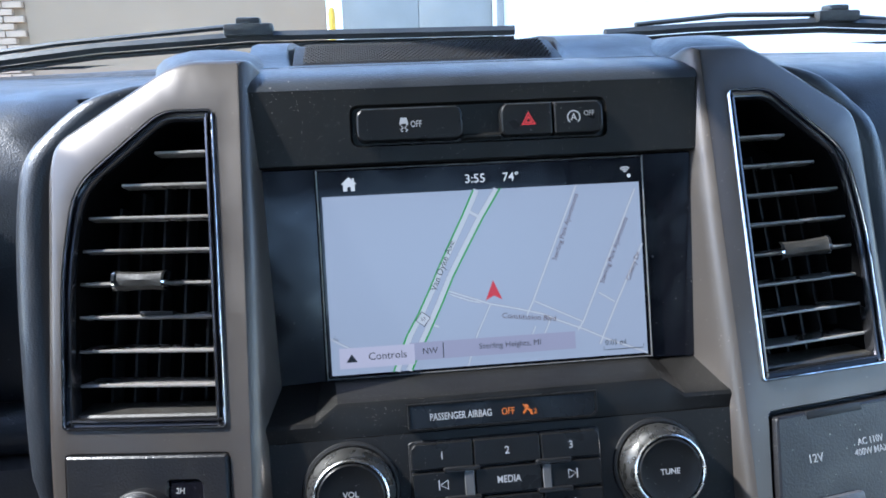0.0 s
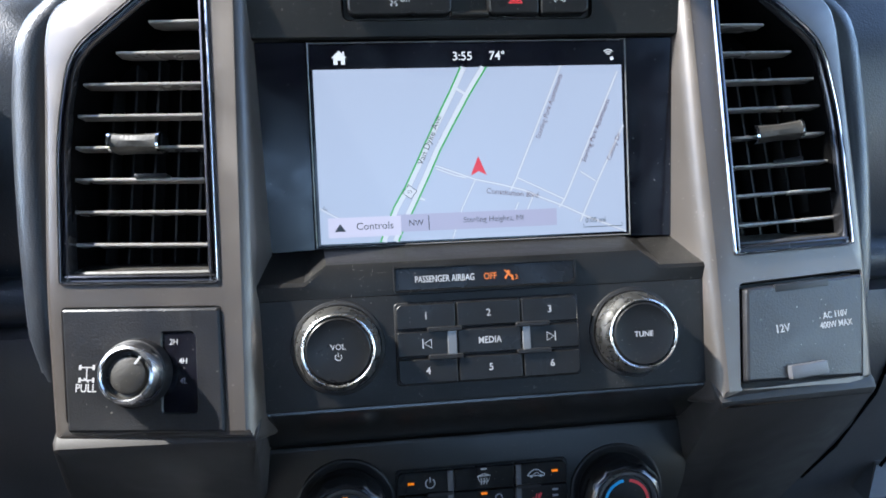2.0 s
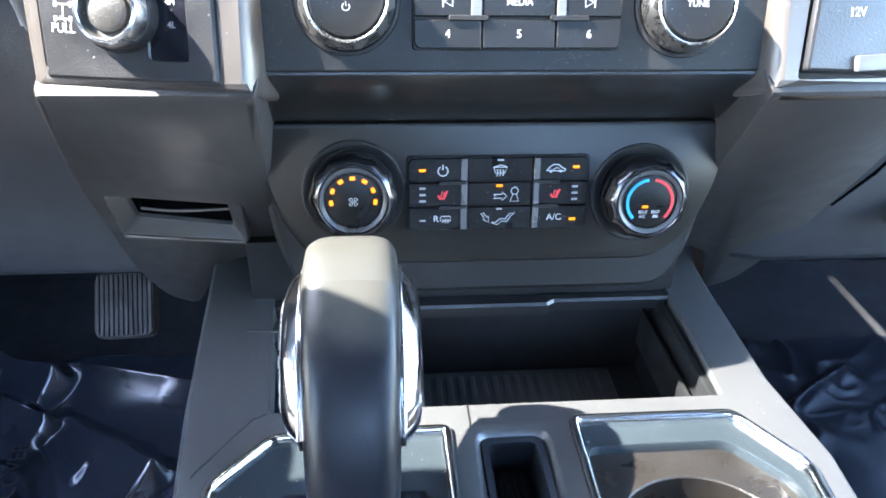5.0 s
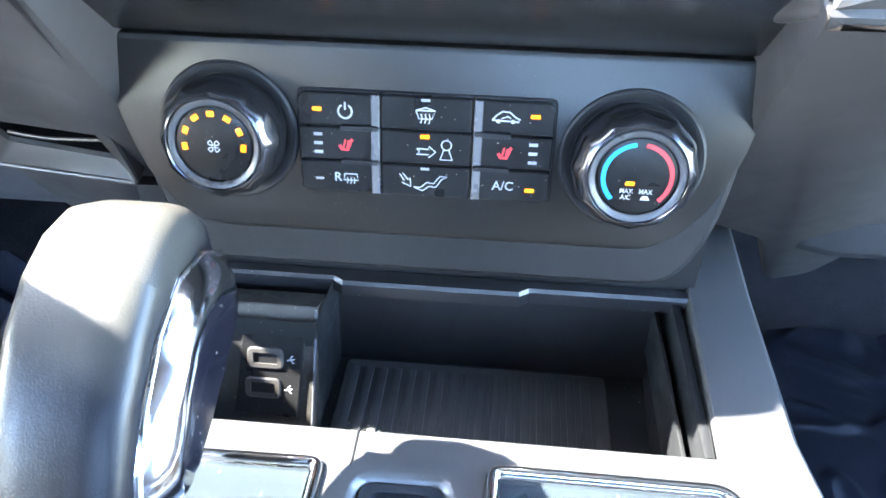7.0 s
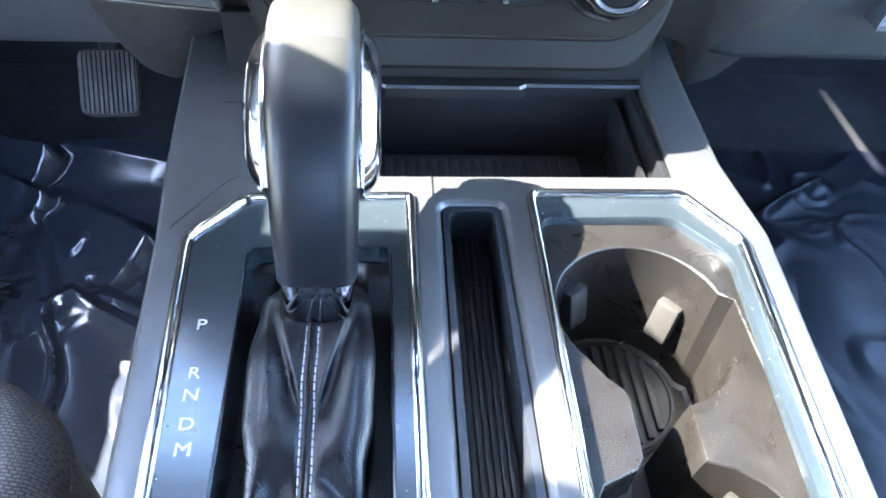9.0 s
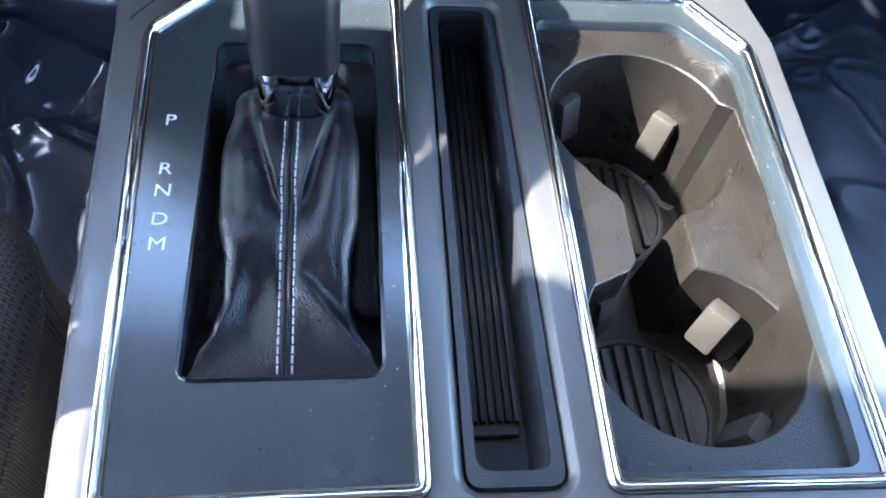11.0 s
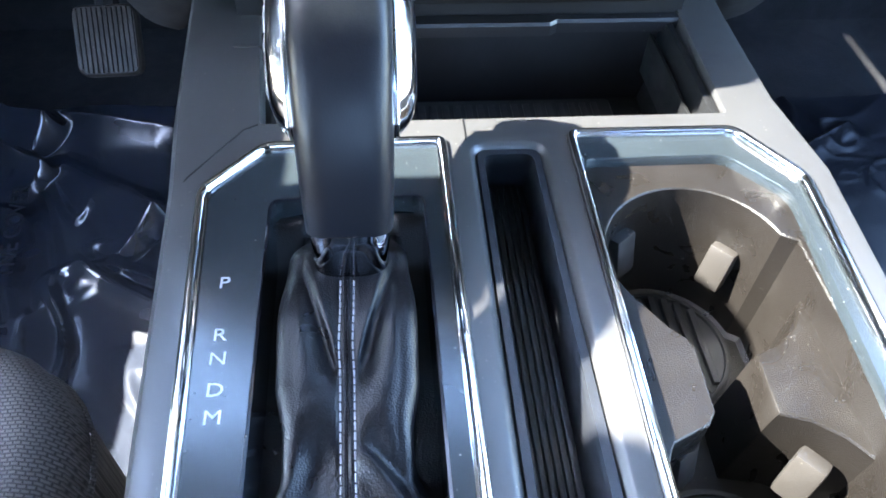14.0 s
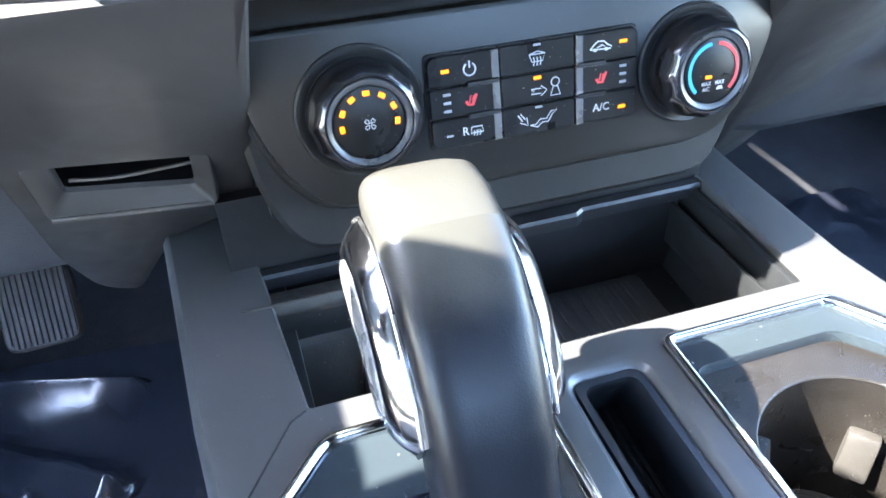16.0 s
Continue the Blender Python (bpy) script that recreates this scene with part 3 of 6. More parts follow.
# middle of the pad with the tray and the speaker grille
bm = bmesh.new()
bed = [(0.452, 0.7895), (0.458, 0.7905), (0.470, 0.7890), (0.500, 0.7900), (0.540, 0.7950), (0.60, 0.8060), (0.985, 0.8040), (0.99, 0.74)]
raised = [(0.452, 0.7895), (0.458, 0.7912), (0.476, 0.7970), (0.500, 0.8045), (0.540, 0.8080), (0.60, 0.8095), (0.985, 0.8040), (0.99, 0.74)]
stack(bm, [[(x, y, z) for y, z in line] for x, line in ((-0.128, raised), (-0.106, raised), (-0.1025, bed), (0.0, bed), (0.0625, bed), (0.066, raised), (0.128, raised))], closed=False)
part("top_pad", bm, PAD, dash, smooth=50)
grille = part("speaker_grille", prism(rounded(box2(-0.098, 0.462, 0.058, 0.60), 0.012), [(0, 0.775), (0, 0.7895), (0.003, 0.7915)], fill=False), DARK, dash, "black mesh speaker grille")
bm = bmesh.new()
for i in range(53):
    for j in range(15):
        x, y = -0.0945 + i * 0.00285 + (j % 2) * 0.0014, 0.466 + j * 0.0027
        z = 0.7915 + 0.0122 * min(1, (y - 0.464) / 0.036)
        stack(bm, [[(x + r * math.cos(a), y + r * math.sin(a), z + h) for a in (0.5, 2.1, 3.7, 5.2)] for r, h in ((0.0013, 0), (0.0008, 0.0008))], last=True)
stack(bm, [[(-0.1015, 0.462, 0.7900), (0.0615, 0.462, 0.7900)], [(-0.1015, 0.4645, 0.7910), (0.0615, 0.4645, 0.7910)], [(-0.1015, 0.502, 0.8035), (0.0615, 0.502, 0.8035)], [(-0.1015, 0.60, 0.8075), (0.0615, 0.60, 0.8075)]], closed=False)
part("mesh", bm, DARK, grille)
# instrument hood beside the driver
bm = bmesh.new()
loops = []
for y, k in ((0.415, 0.96), (0.43, 1.0), (0.48, 1.0), (0.54, 0.97), (0.62, 0.88), (0.70, 0.70)):
    loops.append([(-0.45 + 0.160 * k * math.copysign(abs(math.cos(a)) ** 0.5, math.cos(a)), y, 0.640 + 0.132 * k * math.sin(a) ** 0.6) for a in [math.pi * i / 18 for i in range(19)]])
inner = [[(-0.45 + (p[0] + 0.45) * 0.93, p[1], 0.640 + (p[2] - 0.640) * 0.92) for p in loops[0]], [(-0.45 + (p[0] + 0.45) * 0.88, 0.50, 0.640 + (p[2] - 0.640) * 0.86) for p in loops[0]]]
stack(bm, inner[::-1] + loops, closed=False)
part("instrument_hood", bm, PAD, dash, "hooded instrument binnacle", smooth=50)
part("instrument_face", block(-0.59, 0.50, 0.56, -0.31, 0.52, 0.75), DARK, dash)
part("column_cover", block(-0.62, 0.42, 0.50, -0.29, 0.50, 0.645, 0.03, seg=4), LOWER, dash)
# glove-box latch: a ledge in a slanted recess, coloured pale for the light it catches, and the lid's seams
bm = bmesh.new()
stack(bm, [[(0.2880, 0.4085, 0.4130), (0.2880, 0.4085, 0.4170), (0.3020, 0.4230, 0.4330), (0.3060, 0.4300, 0.4330), (0.2900, 0.4300, 0.4130)],
           [(0.4300, 0.4085, 0.4130), (0.4300, 0.4085, 0.4170), (0.4160, 0.4230, 0.4330), (0.4120, 0.4300, 0.4330), (0.4280, 0.4300, 0.4130)]], True, True)
part("latch", bm, LIP, dash, "glove-box latch ledge, coloured pale as if lit")
part("lid_seam", tube([(0.3030, 0.4205, 0.4340), (0.3180, 0.4175, 0.4600), (0.3420, 0.4145, 0.5100), (0.3480, 0.4145, 0.5420)], 0.0012, 6), VOID, dash)
part("lid_seam", tube([(0.2500, 0.4320, 0.4230), (0.2680, 0.4235, 0.4520), (0.2880, 0.4165, 0.4950), (0.3000, 0.4145, 0.5420)], 0.0012, 6), VOID, dash)

# ---- centre stack: fascia ----
stack_ob = thing("centre_stack", (0, 0.42, 0.43), "black plastic centre stack with dusty face panels", "dashboard console")
SCR0, SCR1, SCRZ0, SCRZ1 = -0.0885, 0.0885, 0.6270, 0.7345
# button panel over the screen
pan = SCREEN.poly([(-0.1205, 0.7365), (0.1205, 0.7365), (0.1215, 0.777), (-0.1215, 0.777)])
niche = rounded(SCREEN.poly([(-0.0695, 0.7455), (0.0695, 0.7455), (0.0695, 0.7672), (-0.0695, 0.7672)]), 0.005)
part("upper_panel", prism(pan, [(0, -0.03), (0, 0.002), (0.001, 0.004)], [(niche, [(0, 0.004), (0.0012, 0.001)])]), FASCIA, stack_ob, "dusty black switch panel", SCREEN.m)
part("niche_floor", prism(niche, [(0, 0.0), (0, 0.001)]), FASCIA, stack_ob, "", SCREEN.m)
# rolled top edge
bm = bmesh.new()
stack(bm, [[(x, y, z) for y, z in ((0.4075, 0.7765), (0.4085, 0.7785), (0.4115, 0.7815), (0.4175, 0.7845), (0.428, 0.7870), (0.445, 0.7890), (0.4525, 0.7892), (0.4535, 0.785))] for x in (-0.122, -0.06, 0, 0.06, 0.122)], closed=False)
part("rolled_top", bm, PAD, stack_ob, "", smooth=60)
# glossy flanks beside the screen, and slim side walls
for s in (-1, 1):
    part("gloss_flank", prism(SCREEN.poly([(s * 0.0895, 0.6255), (s * 0.1185, 0.6245), (s * 0.1175, 0.736), (s * 0.0895, 0.736)]), [(0, -0.02), (0, -0.0005), (0.0005, 0)]), PIANO, stack_ob, "", SCREEN.m)
    a, b = SCREEN.poly([(s * 0.1175, 0.737)])[0], SCREEN.poly([(s * 0.1185, 0.6245)])[0]
    bm = bmesh.new()
    top, low = SCREEN.m @ Vector((*a, 0.0)), SCREEN.m @ Vector((*b, 0.0))
    w = WING[s]
    ft, fl = w.spot(s * 0.1215, 0.737, -0.004).translation, w.spot(s * 0.1215, 0.612, -0.004).translation
    stack(bm, [[tuple(top), tuple(low)], [tuple((top + ft) / 2), tuple((low + fl) / 2)], [tuple(ft), tuple(fl)]], closed=False)
    part("side_wall", bm, FASCIA, stack_ob, "", smooth=20)
# ledge below the screen, lower at both ends
back = [(-0.1195, 0.3815, 0.6245), (-0.0925, 0.3815, 0.6245), (-0.0855, 0.3815, 0.6262), (0.0855, 0.3815, 0.6262), (0.0925, 0.3815, 0.6245), (0.1195, 0.3815, 0.6245)]
front = [(-0.1205, 0.3500, 0.6165), (-0.0950, 0.3500, 0.6165), (-0.0835, 0.3525, 0.6245), (0.0835, 0.3525, 0.6245), (0.0950, 0.3500, 0.6165), (0.1205, 0.3500, 0.6165)]
lip = [(x, y - 0.0012, z - 0.0018) for x, y, z in front]
mid = [tuple(Vector(a).lerp(Vector(b), 0.86) + Vector((0, 0, 0.0008))) for a, b in zip(back, front)]
foot = [(x, 0.3450 + 0.3 * (0.608 - 0.597), 0.608) for x, y, z in front]
bm = bmesh.new()
stack(bm, [back, mid, front, lip, foot], closed=False)
part("ledge", bm, FASCIA, stack_ob, "dusty ledge below the screen", smooth=25)
# radio face
pan = RADIO.poly([(-0.1205, 0.5535), (0.1205, 0.5535), (0.1205, 0.6085), (-0.1205, 0.6085)])
part("radio_panel", prism(pan, [(0, -0.02), (0, -0.001), (0.001, 0.0)]), FASCIA, stack_ob, "dusty black radio panel", RADIO.m)
# undercut below it
bm = bmesh.new()
stack(bm, [[(x, y, z) for y, z in ((0.3335, 0.5545), (0.3325, 0.5520), (0.3340, 0.5495), (0.352, 0.531), (0.3695, 0.5145), (0.375, 0.512))] for x in (-0.124, -0.06, 0, 0.06, 0.124)], closed=False)
part("undercut", bm, UNDER, stack_ob, "glossy black undercut", smooth=50)
# climate face
pan = rounded(CLIMATE.poly([(-0.1265, 0.5125), (-0.1290, 0.484), (-0.1165, 0.4515), (-0.0975, 0.4335), (0.0975, 0.4335), (0.1165, 0.4515), (0.1290, 0.484), (0.1265, 0.5125)]),
              [0.003, 0.045, 0.035, 0.025, 0.025, 0.035, 0.045, 0.003])
part("climate_panel", prism(pan, [(0, -0.045), (0, -0.003), (0.0008, -0.0008), (0.0025, 0.0)]), CLIMFACE, stack_ob, "dusty black climate panel", CLIMATE.m)
pan = rounded(CLIMATE.poly([(-0.1305, 0.512), (-0.1315, 0.480), (-0.1190, 0.447), (-0.100, 0.4275), (0.100, 0.4275), (0.1190, 0.447), (0.1315, 0.480), (0.1305, 0.512)]), 0.014)
part("climate_base", prism(pan, [(0, -0.07), (0, -0.014), (0.002, -0.012)]), DARK, stack_ob, "", CLIMATE.m)
pan = rounded(CLIMATE.poly([(-0.1320, 0.512), (-0.1330, 0.470), (-0.1270, 0.432), (-0.112, 0.404), (0.112, 0.404), (0.1270, 0.432), (0.1330, 0.470), (0.1320, 0.512)]), 0.016)
part("climate_skirt", prism(pan, [(0, -0.08), (0, -0.027), (0.003, -0.024)]), DARK, stack_ob, "", CLIMATE.m)
part("core", block(-0.118, 0.415, 0.40, 0.118, 0.60, 0.77), DARK, stack_ob)
part("tray_roof", block(-0.125, 0.398, 0.405, 0.125, 0.47, 0.432, 0.004), DARK, stack_ob)

# ---- trim wings ----
VENT = [(0.1385, 0.7695), (0.1660, 0.7695), (0.2120, 0.7330), (0.2185, 0.6900), (0.2170, 0.6185), (0.1362, 0.6195)]
for s in (-1, 1):
    F = WING[s]
    sx = lambda pts: F.poly([(s * x, z) for x, z in pts])
    outline = rounded(sx([(0.1205, 0.7955), (0.1580, 0.7960), (0.2240, 0.7560), (0.2275, 0.7400), (0.2265, 0.6150), (0.2215, 0.5440), (0.1200, 0.5480)]), [0.004, 0.012, 0.014, 0.02, 0.02, 0.006, 0.003], 5)
    vent = rounded(sx(VENT), [0.004, 0.008, 0.014, 0.02, 0.003, 0.003])
    w = thing("trim_wing", tuple(F.spot(s * 0.17, 0.55).translation), "satin bronze-grey trim wing round an air vent", "dash trim", "trim wings of the centre stack")
    if s < 0:
        box = rounded(sx([(0.1352, 0.6095), (0.2160, 0.6085), (0.2135, 0.5545), (0.1345, 0.5555)]), 0.003)
    else:
        box = rounded(sx([(0.1378, 0.6055), (0.2205, 0.6055), (0.2120, 0.5465), (0.1322, 0.5525)]), 0.003)
    part("face", prism(outline, [(-0.002, -0.045), (-0.001, -0.010), (0.0004, -0.0055), (0.0022, -0.002), (0.0055, 0.0)],
                       [(vent, [(0, 0.0), (0.0008, -0.0012), (0.001, -0.02)]), (box, [(0, 0.0), (0.0006, -0.0008), (0.0008, -0.012)])]), BRONZE, w, "", F.m, 32)
    L = LOWWING[s]
    lx = lambda pts: L.poly([(s * x, z) for x, z in pts])
    low = rounded(lx([(0.1195, 0.5475), (0.2215, 0.5435), (0.2345, 0.4860), (0.2455, 0.3600), (0.2400, 0.3080), (0.2150, 0.2930), (0.1950, 0.3350), (0.1780, 0.3700), (0.1500, 0.3870), (0.1300, 0.4000), (0.1240, 0.4950)]),
                  [0.002, 0.004, 0.03, 0.02, 0.016, 0.012, 0.01, 0.01, 0.01, 0.01, 0.02])
    holes = []
    if s < 0:
        pocket = rounded(ccw(lx([(0.1470, 0.4560), (0.2235, 0.4620), (0.2235, 0.4295), (0.1480, 0.4262)])), 0.003)
        holes = [(pocket, [(0, 0.0), (0.0004, -0.0004), (0.0004, -0.0040)])]
    part("lower_face", prism(low, [(-0.001, -0.05), (0, -0.006), (0.0015, -0.002), (0.005, 0.0)], holes), WINGLOW, w, "", L.m, 32)
    if s < 0:
        # card pocket: a frame whose lower lip stands out as a ledge, the deep slot behind it, and paler rods for the
        # lit shelf edge and the lip's highlight
        mouth = rounded(ccw(lx([(0.1545, 0.4595), (0.2110, 0.4640), (0.2140, 0.4365), (0.1565, 0.4290)])), 0.003)
        top, foot = max(y for x, y in pocket), min(y for x, y in pocket)
        out = [0.0085 * max(0.0, (top - 0.006 - y) / (top - 0.006 - foot)) ** 1.3 for x, y in pocket]
        bm = bmesh.new()
        stack(bm, [[(x, y, -0.0015) for x, y in inset(pocket, -0.0022)], [(x, y, h - 0.0012) for (x, y), h in zip(inset(pocket, -0.0016), out)], [(x, y, h) for (x, y), h in zip(inset(pocket, -0.0006), out)],
                   [(x, y, h - 0.0003) for (x, y), h in zip(inset(pocket, 0.0006), out)], [(x, y, -0.0006) for x, y in inset(mouth, -0.0008)], [(x, y, -0.0014) for x, y in mouth], [(x, y, -0.0040) for x, y in inset(mouth, 0.0003)]])
        part("pocket_frame", bm, WINGLOW, w, "dark card pocket", L.m, 28)
        bm = bmesh.new()
        stack(bm, [[(x, y, -0.0038) for x, y in inset(mouth, 0.0002)], [(x, y, -0.034) for x, y in inset(mouth, -0.003)]], last=True)
        part("pocket_slot", bm, VOID, w, "", L.m, 25)
        a, b = lx([(0.2095, 0.4430)])[0], lx([(0.1550, 0.4465)])[0]
        part("shelf_highlight", tube(flowing([(a[0], a[1], -0.0035), (0.6 * a[0] + 0.4 * b[0], 0.6 * a[1] + 0.4 * b[1] - 0.0010, -0.0020), (b[0], b[1], -0.0030)], 5), 0.0009, 8), BRONZE, w, "", L.m, 60)
        a, b = lx([(0.2225, 0.4290)])[0], lx([(0.1490, 0.4258)])[0]
        part("lip_highlight", tube([(a[0], a[1], 0.0078), (b[0], b[1], 0.0080)], 0.0015, 10), BRONZE, w, "", L.m, 60)

    # ---- air vent in the wing ----
    v = thing("air_vent", tuple(F.spot(s * 0.17, 0.62).translation), "black slatted air vent in a chrome-edged frame", "air vent", "air vents of the centre stack")
    vp = ccw(vent)
    bezel = part("bezel", band(inset(vp, 0.0012), [(0, -0.006), (0, -0.0006), (0.0006, -0.0010), (0.0026, -0.0016), (0.0030, -0.006)]), PIANO, v, "gloss black frame", F.m, 50)
    part("outer_edge", band(inset(vp, 0.0001), [(0, -0.006), (0, 0.0006), (0.0005, 0.0013), (0.0012, 0.0012), (0.0017, 0.0002), (0.0017, -0.006)]), PLATE, bezel, "bright chrome edge", F.m, 50)
    part("inner_edge", band(inset(vp, 0.0036), [(0, -0.006), (0, -0.0008), (0.0005, 0.0000), (0.0014, -0.0002), (0.0024, -0.0022), (0.0026, -0.007)]), SMOKE, bezel, "dark chrome edge", F.m, 50)
    part("housing", prism(inset(vp, 0.0056), [(0, -0.003), (0.0008, -0.003), (0.002, -0.037)]), VOID, v, "", F.m, 30)
    low_edge = sx([(0.1385, 0.6235), (0.2150, 0.6225)])
    bm = bmesh.new()
    (ax, ay), (bx, by) = low_edge
    stack(bm, [[(ax, ay - 0.001, -0.002), (bx, by - 0.001, -0.002)], [(ax, ay + 0.003, -0.004), (bx, by + 0.003, -0.004)], [(ax, ay + 0.008, -0.020), (bx, by + 0.008, -0.020)]], closed=False)
    part("sill", bm, DUSTY, v, "", F.m)
    zs = [(0.7500 - 0.0159 * i) if s < 0 else (0.7448 - 0.01565 * i) for i in range(8)]
    for i, z in enumerate(zs):
        outer = 0.2120 if z < 0.715 else 0.2105 - (z - 0.715) * 1.10
        a, b = sx([(0.1425, z), (outer, z)])
        x0, x1 = sorted((a[0], b[0]))
        bm = bmesh.new()
        y = a[1]
        prof = [(0.0008, -0.0068), (0.0003, -0.0062), (-0.0005, -0.0062), (-0.0009, -0.0068), (-0.0010, -0.014), (0.0026, -0.026), (0.0036, -0.0255), (0.0014, -0.0135)]
        stack(bm, [[(x, y + p, q) for p, q in prof] for x in (x0, x1)], True, True)
        part("slat", bm, SLAT, v, "", F.m, 30)
    for i in range(6):
        x = 0.1495 + i * 0.0125
        a, b = sx([(x, 0.628), (x, 0.738 if x < 0.18 else 0.738 - (x - 0.18) * 0.6)])
        part("vane", block(min(a[0], b[0]), a[1], -0.0365, min(a[0], b[0]) + 0.0015, b[1], -0.0245, 0.0005), DARK, v, "", F.m)
    # thumb tab on the fifth slat
    z = zs[4]
    c = sx([(0.1765 if s < 0 else 0.1740, z)])[0]
    yaw = 0 if s < 0 else -20
    tm = F.m @ Matrix.Translation((c[0], c[1] + 0.0006, -0.001)) @ pose(0, 0, 0, 0, yaw, 0)
    bm = bmesh.new()
    stack(bm, [[(x, y * k, z) for y, z in ((-0.0040, -0.008), (0.0040, -0.008), (0.0044, 0.0030), (0.0030, 0.0056), (0.0, 0.0064), (-0.0030, 0.0054), (-0.0044, 0.0025))] for x, k in ((-0.0122, 1.08), (-0.0100, 1.0), (0.0, 0.90), (0.0100, 1.0), (0.0122, 1.08))], True, True)
    tab = part("thumb_tab", bm, DUSTY, v, "black thumb tab with chrome ends", tm, 35)
    for e in (-1, 1):
        bm = bmesh.new()
        stack(bm, [[(e * x, y, z) for y, z in ((-0.0046, -0.007), (0.0046, -0.007), (0.0050, 0.0032), (0.0034, 0.0062), (0.0, 0.0071), (-0.0034, 0.0060), (-0.0050, 0.0027))] for x in (0.0119, 0.0126, 0.0133)], True, True)
        part("tab_end", bm, CHROME, tab, "", tm, 40)
    # dark block on the slat below stands in for the tab's cast shadow
    part("tab_shade", block(-0.003, -0.0172, -0.010, 0.014, -0.0148, -0.004, 0.0006), KEY, tab, "", tm)

# ---- touch screen with its map ----
screen = thing("touchscreen", (0, 0.3805, 0.6265), "lit touchscreen that shows a pale street map", "screen", "", "")
part("glass", prism(SCREEN.poly(box2(SCR0, SCRZ0, SCR1, SCRZ1)), [(0, -0.01), (0, 0.0005), (0.0006, 0.001)]), PIANO, screen, "glossy black screen glass", SCREEN.m)
part("rim", band(SCREEN.poly(box2(SCR0 - 0.0008, SCRZ0 - 0.0008, SCR1 + 0.0008, SCRZ1 + 0.0008)), [(0, -0.004), (0, 0.0012), (0.0004, 0.0015), (0.0008, 0.0012), (0.0008, -0.004)]), KEYRIM, screen, "", SCREEN.m)
MX0, MX1, MZ0, MZ1 = -0.0865, 0.0865, 0.6285, 0.7210


def on_map(u, v):
    """A place on the map from its share of the width and height (from the top left)."""
    return SCREEN.at(MX0 + (MX1 - MX0) * u, MZ1 - (MZ1 - MZ0) * v)


def flat_poly(pts, h):
    bm = bmesh.new()
    bm.faces.new([bm.verts.new((x, y, h)) for x, y in ccw(pts)])
    return bm


def strip(pts, width, h, mat, name, parent, m):
    """A flat line along points on the face."""
    left, right = [], []
    for i, p in enumerate(pts):
        a, b = Vector(pts[max(i - 1, 0)]), Vector(pts[min(i + 1, len(pts) - 1)])
        d = (b - a).normalized() * width / 2
        left.append((p[0] - d.y, p[1] + d.x, h))
        right.append((p[0] + d.y, p[1] - d.x, h))
    bm = bmesh.new()
    stack(bm, [left, right], closed=False)
    return part(name, bm, mat, parent, "", m)


part("map", flat_poly([on_map(0, 0), on_map(1, 0), on_map(1, 1), on_map(0, 1)], 0.0012), MAPGROUND, screen, "pale blue map", SCREEN.m)
SM = SCREEN.m


def road(uv, width, edge=True, mat=None):
    pts = [on_map(u, v) for u, v in uv]
    if edge:
        strip(pts, width + 0.0005, 0.0013, MAPEDGE, "road_edge", screen, SM)
    strip(pts, width, 0.0014, mat or MAPROAD, "road", screen, SM)


west = [(0.476, 0.0), (0.438, 0.14), (0.388, 0.31), (0.354, 0.43), (0.322, 0.55), (0.285, 0.68), (0.245, 0.80), (0.213, 0.93), (0.198, 1.0)]
east = [(0.540, 0.0), (0.482, 0.16), (0.424, 0.34), (0.380, 0.48), (0.338, 0.64), (0.293, 0.80), (0.248, 0.95), (0.235, 1.0)]
road(west, 0.0030)
road(east, 0.0030)
strip([on_map(u - 0.010, v) for u, v in west], 0.0009, 0.0016, MAPGREEN, "traffic_line", screen, SM)
strip([on_map(u + 0.010, v) for u, v in east], 0.0009, 0.0016, MAPGREEN, "traffic_line", screen, SM)
road([(0.448, 0.12), (0.478, 0.155)], 0.0016)
road([(0.305, 0.745), (0.335, 0.765)], 0.0014)
road([(0.37, 0.565), (0.42, 0.600), (0.50, 0.655), (0.58, 0.69), (0.66, 0.73), (0.72, 0.78), (0.80, 0.84), (0.865, 0.90), (1.0, 1.0)], 0.0009)
road([(0.375, 0.585), (0.43, 0.625), (0.47, 0.645)], 0.0008)
road([(0.795, 0.0), (0.635, 0.66), (0.615, 0.73)], 0.0010)
road([(0.64, 0.655), (0.79, 0.79)], 0.0008)
road([(0.985, 0.04), (0.795, 0.79), (0.775, 0.84)], 0.0010)
road([(1.0, 0.36), (0.905, 0.70), (0.86, 0.87), (0.845, 0.93)], 0.0010)
road([(0.85, 0.63), (0.90, 0.69)], 0.0008)
road([(0.50, 0.66), (0.455, 0.82), (0.42, 1.0)], 0.0008)
road([(0.69, 0.76), (0.665, 0.86)], 0.0008)
road([(0.64, 0.80), (0.615, 0.9)], 0.0008)
road([(0.0, 0.79), (0.035, 0.83), (0.065, 0.86)], 0.0008)
part("map_bar", flat_poly([on_map(0.24, 0.845), on_map(0.765, 0.845), on_map(0.765, 0.945), on_map(0.24, 0.945)], 0.0017), MAPBAR, screen, "lilac caption bar", SM)
part("controls_key", flat_poly([on_map(0.025, 0.850), on_map(0.255, 0.850), on_map(0.255, 0.965), on_map(0.025, 0.965)], 0.0019), MAPBUTTON, screen, "pale on-screen key", SM)
part("divider", flat_poly([on_map(0.343, 0.855), on_map(0.346, 0.855), on_map(0.346, 0.94), on_map(0.343, 0.94)], 0.0020), MAPTEXT, screen, "", SM)
part("key_arrow", flat_poly([on_map(0.045, 0.93), on_map(0.08, 0.93), on_map(0.0625, 0.885)], 0.0021), MAPTEXT, screen, "", SM)


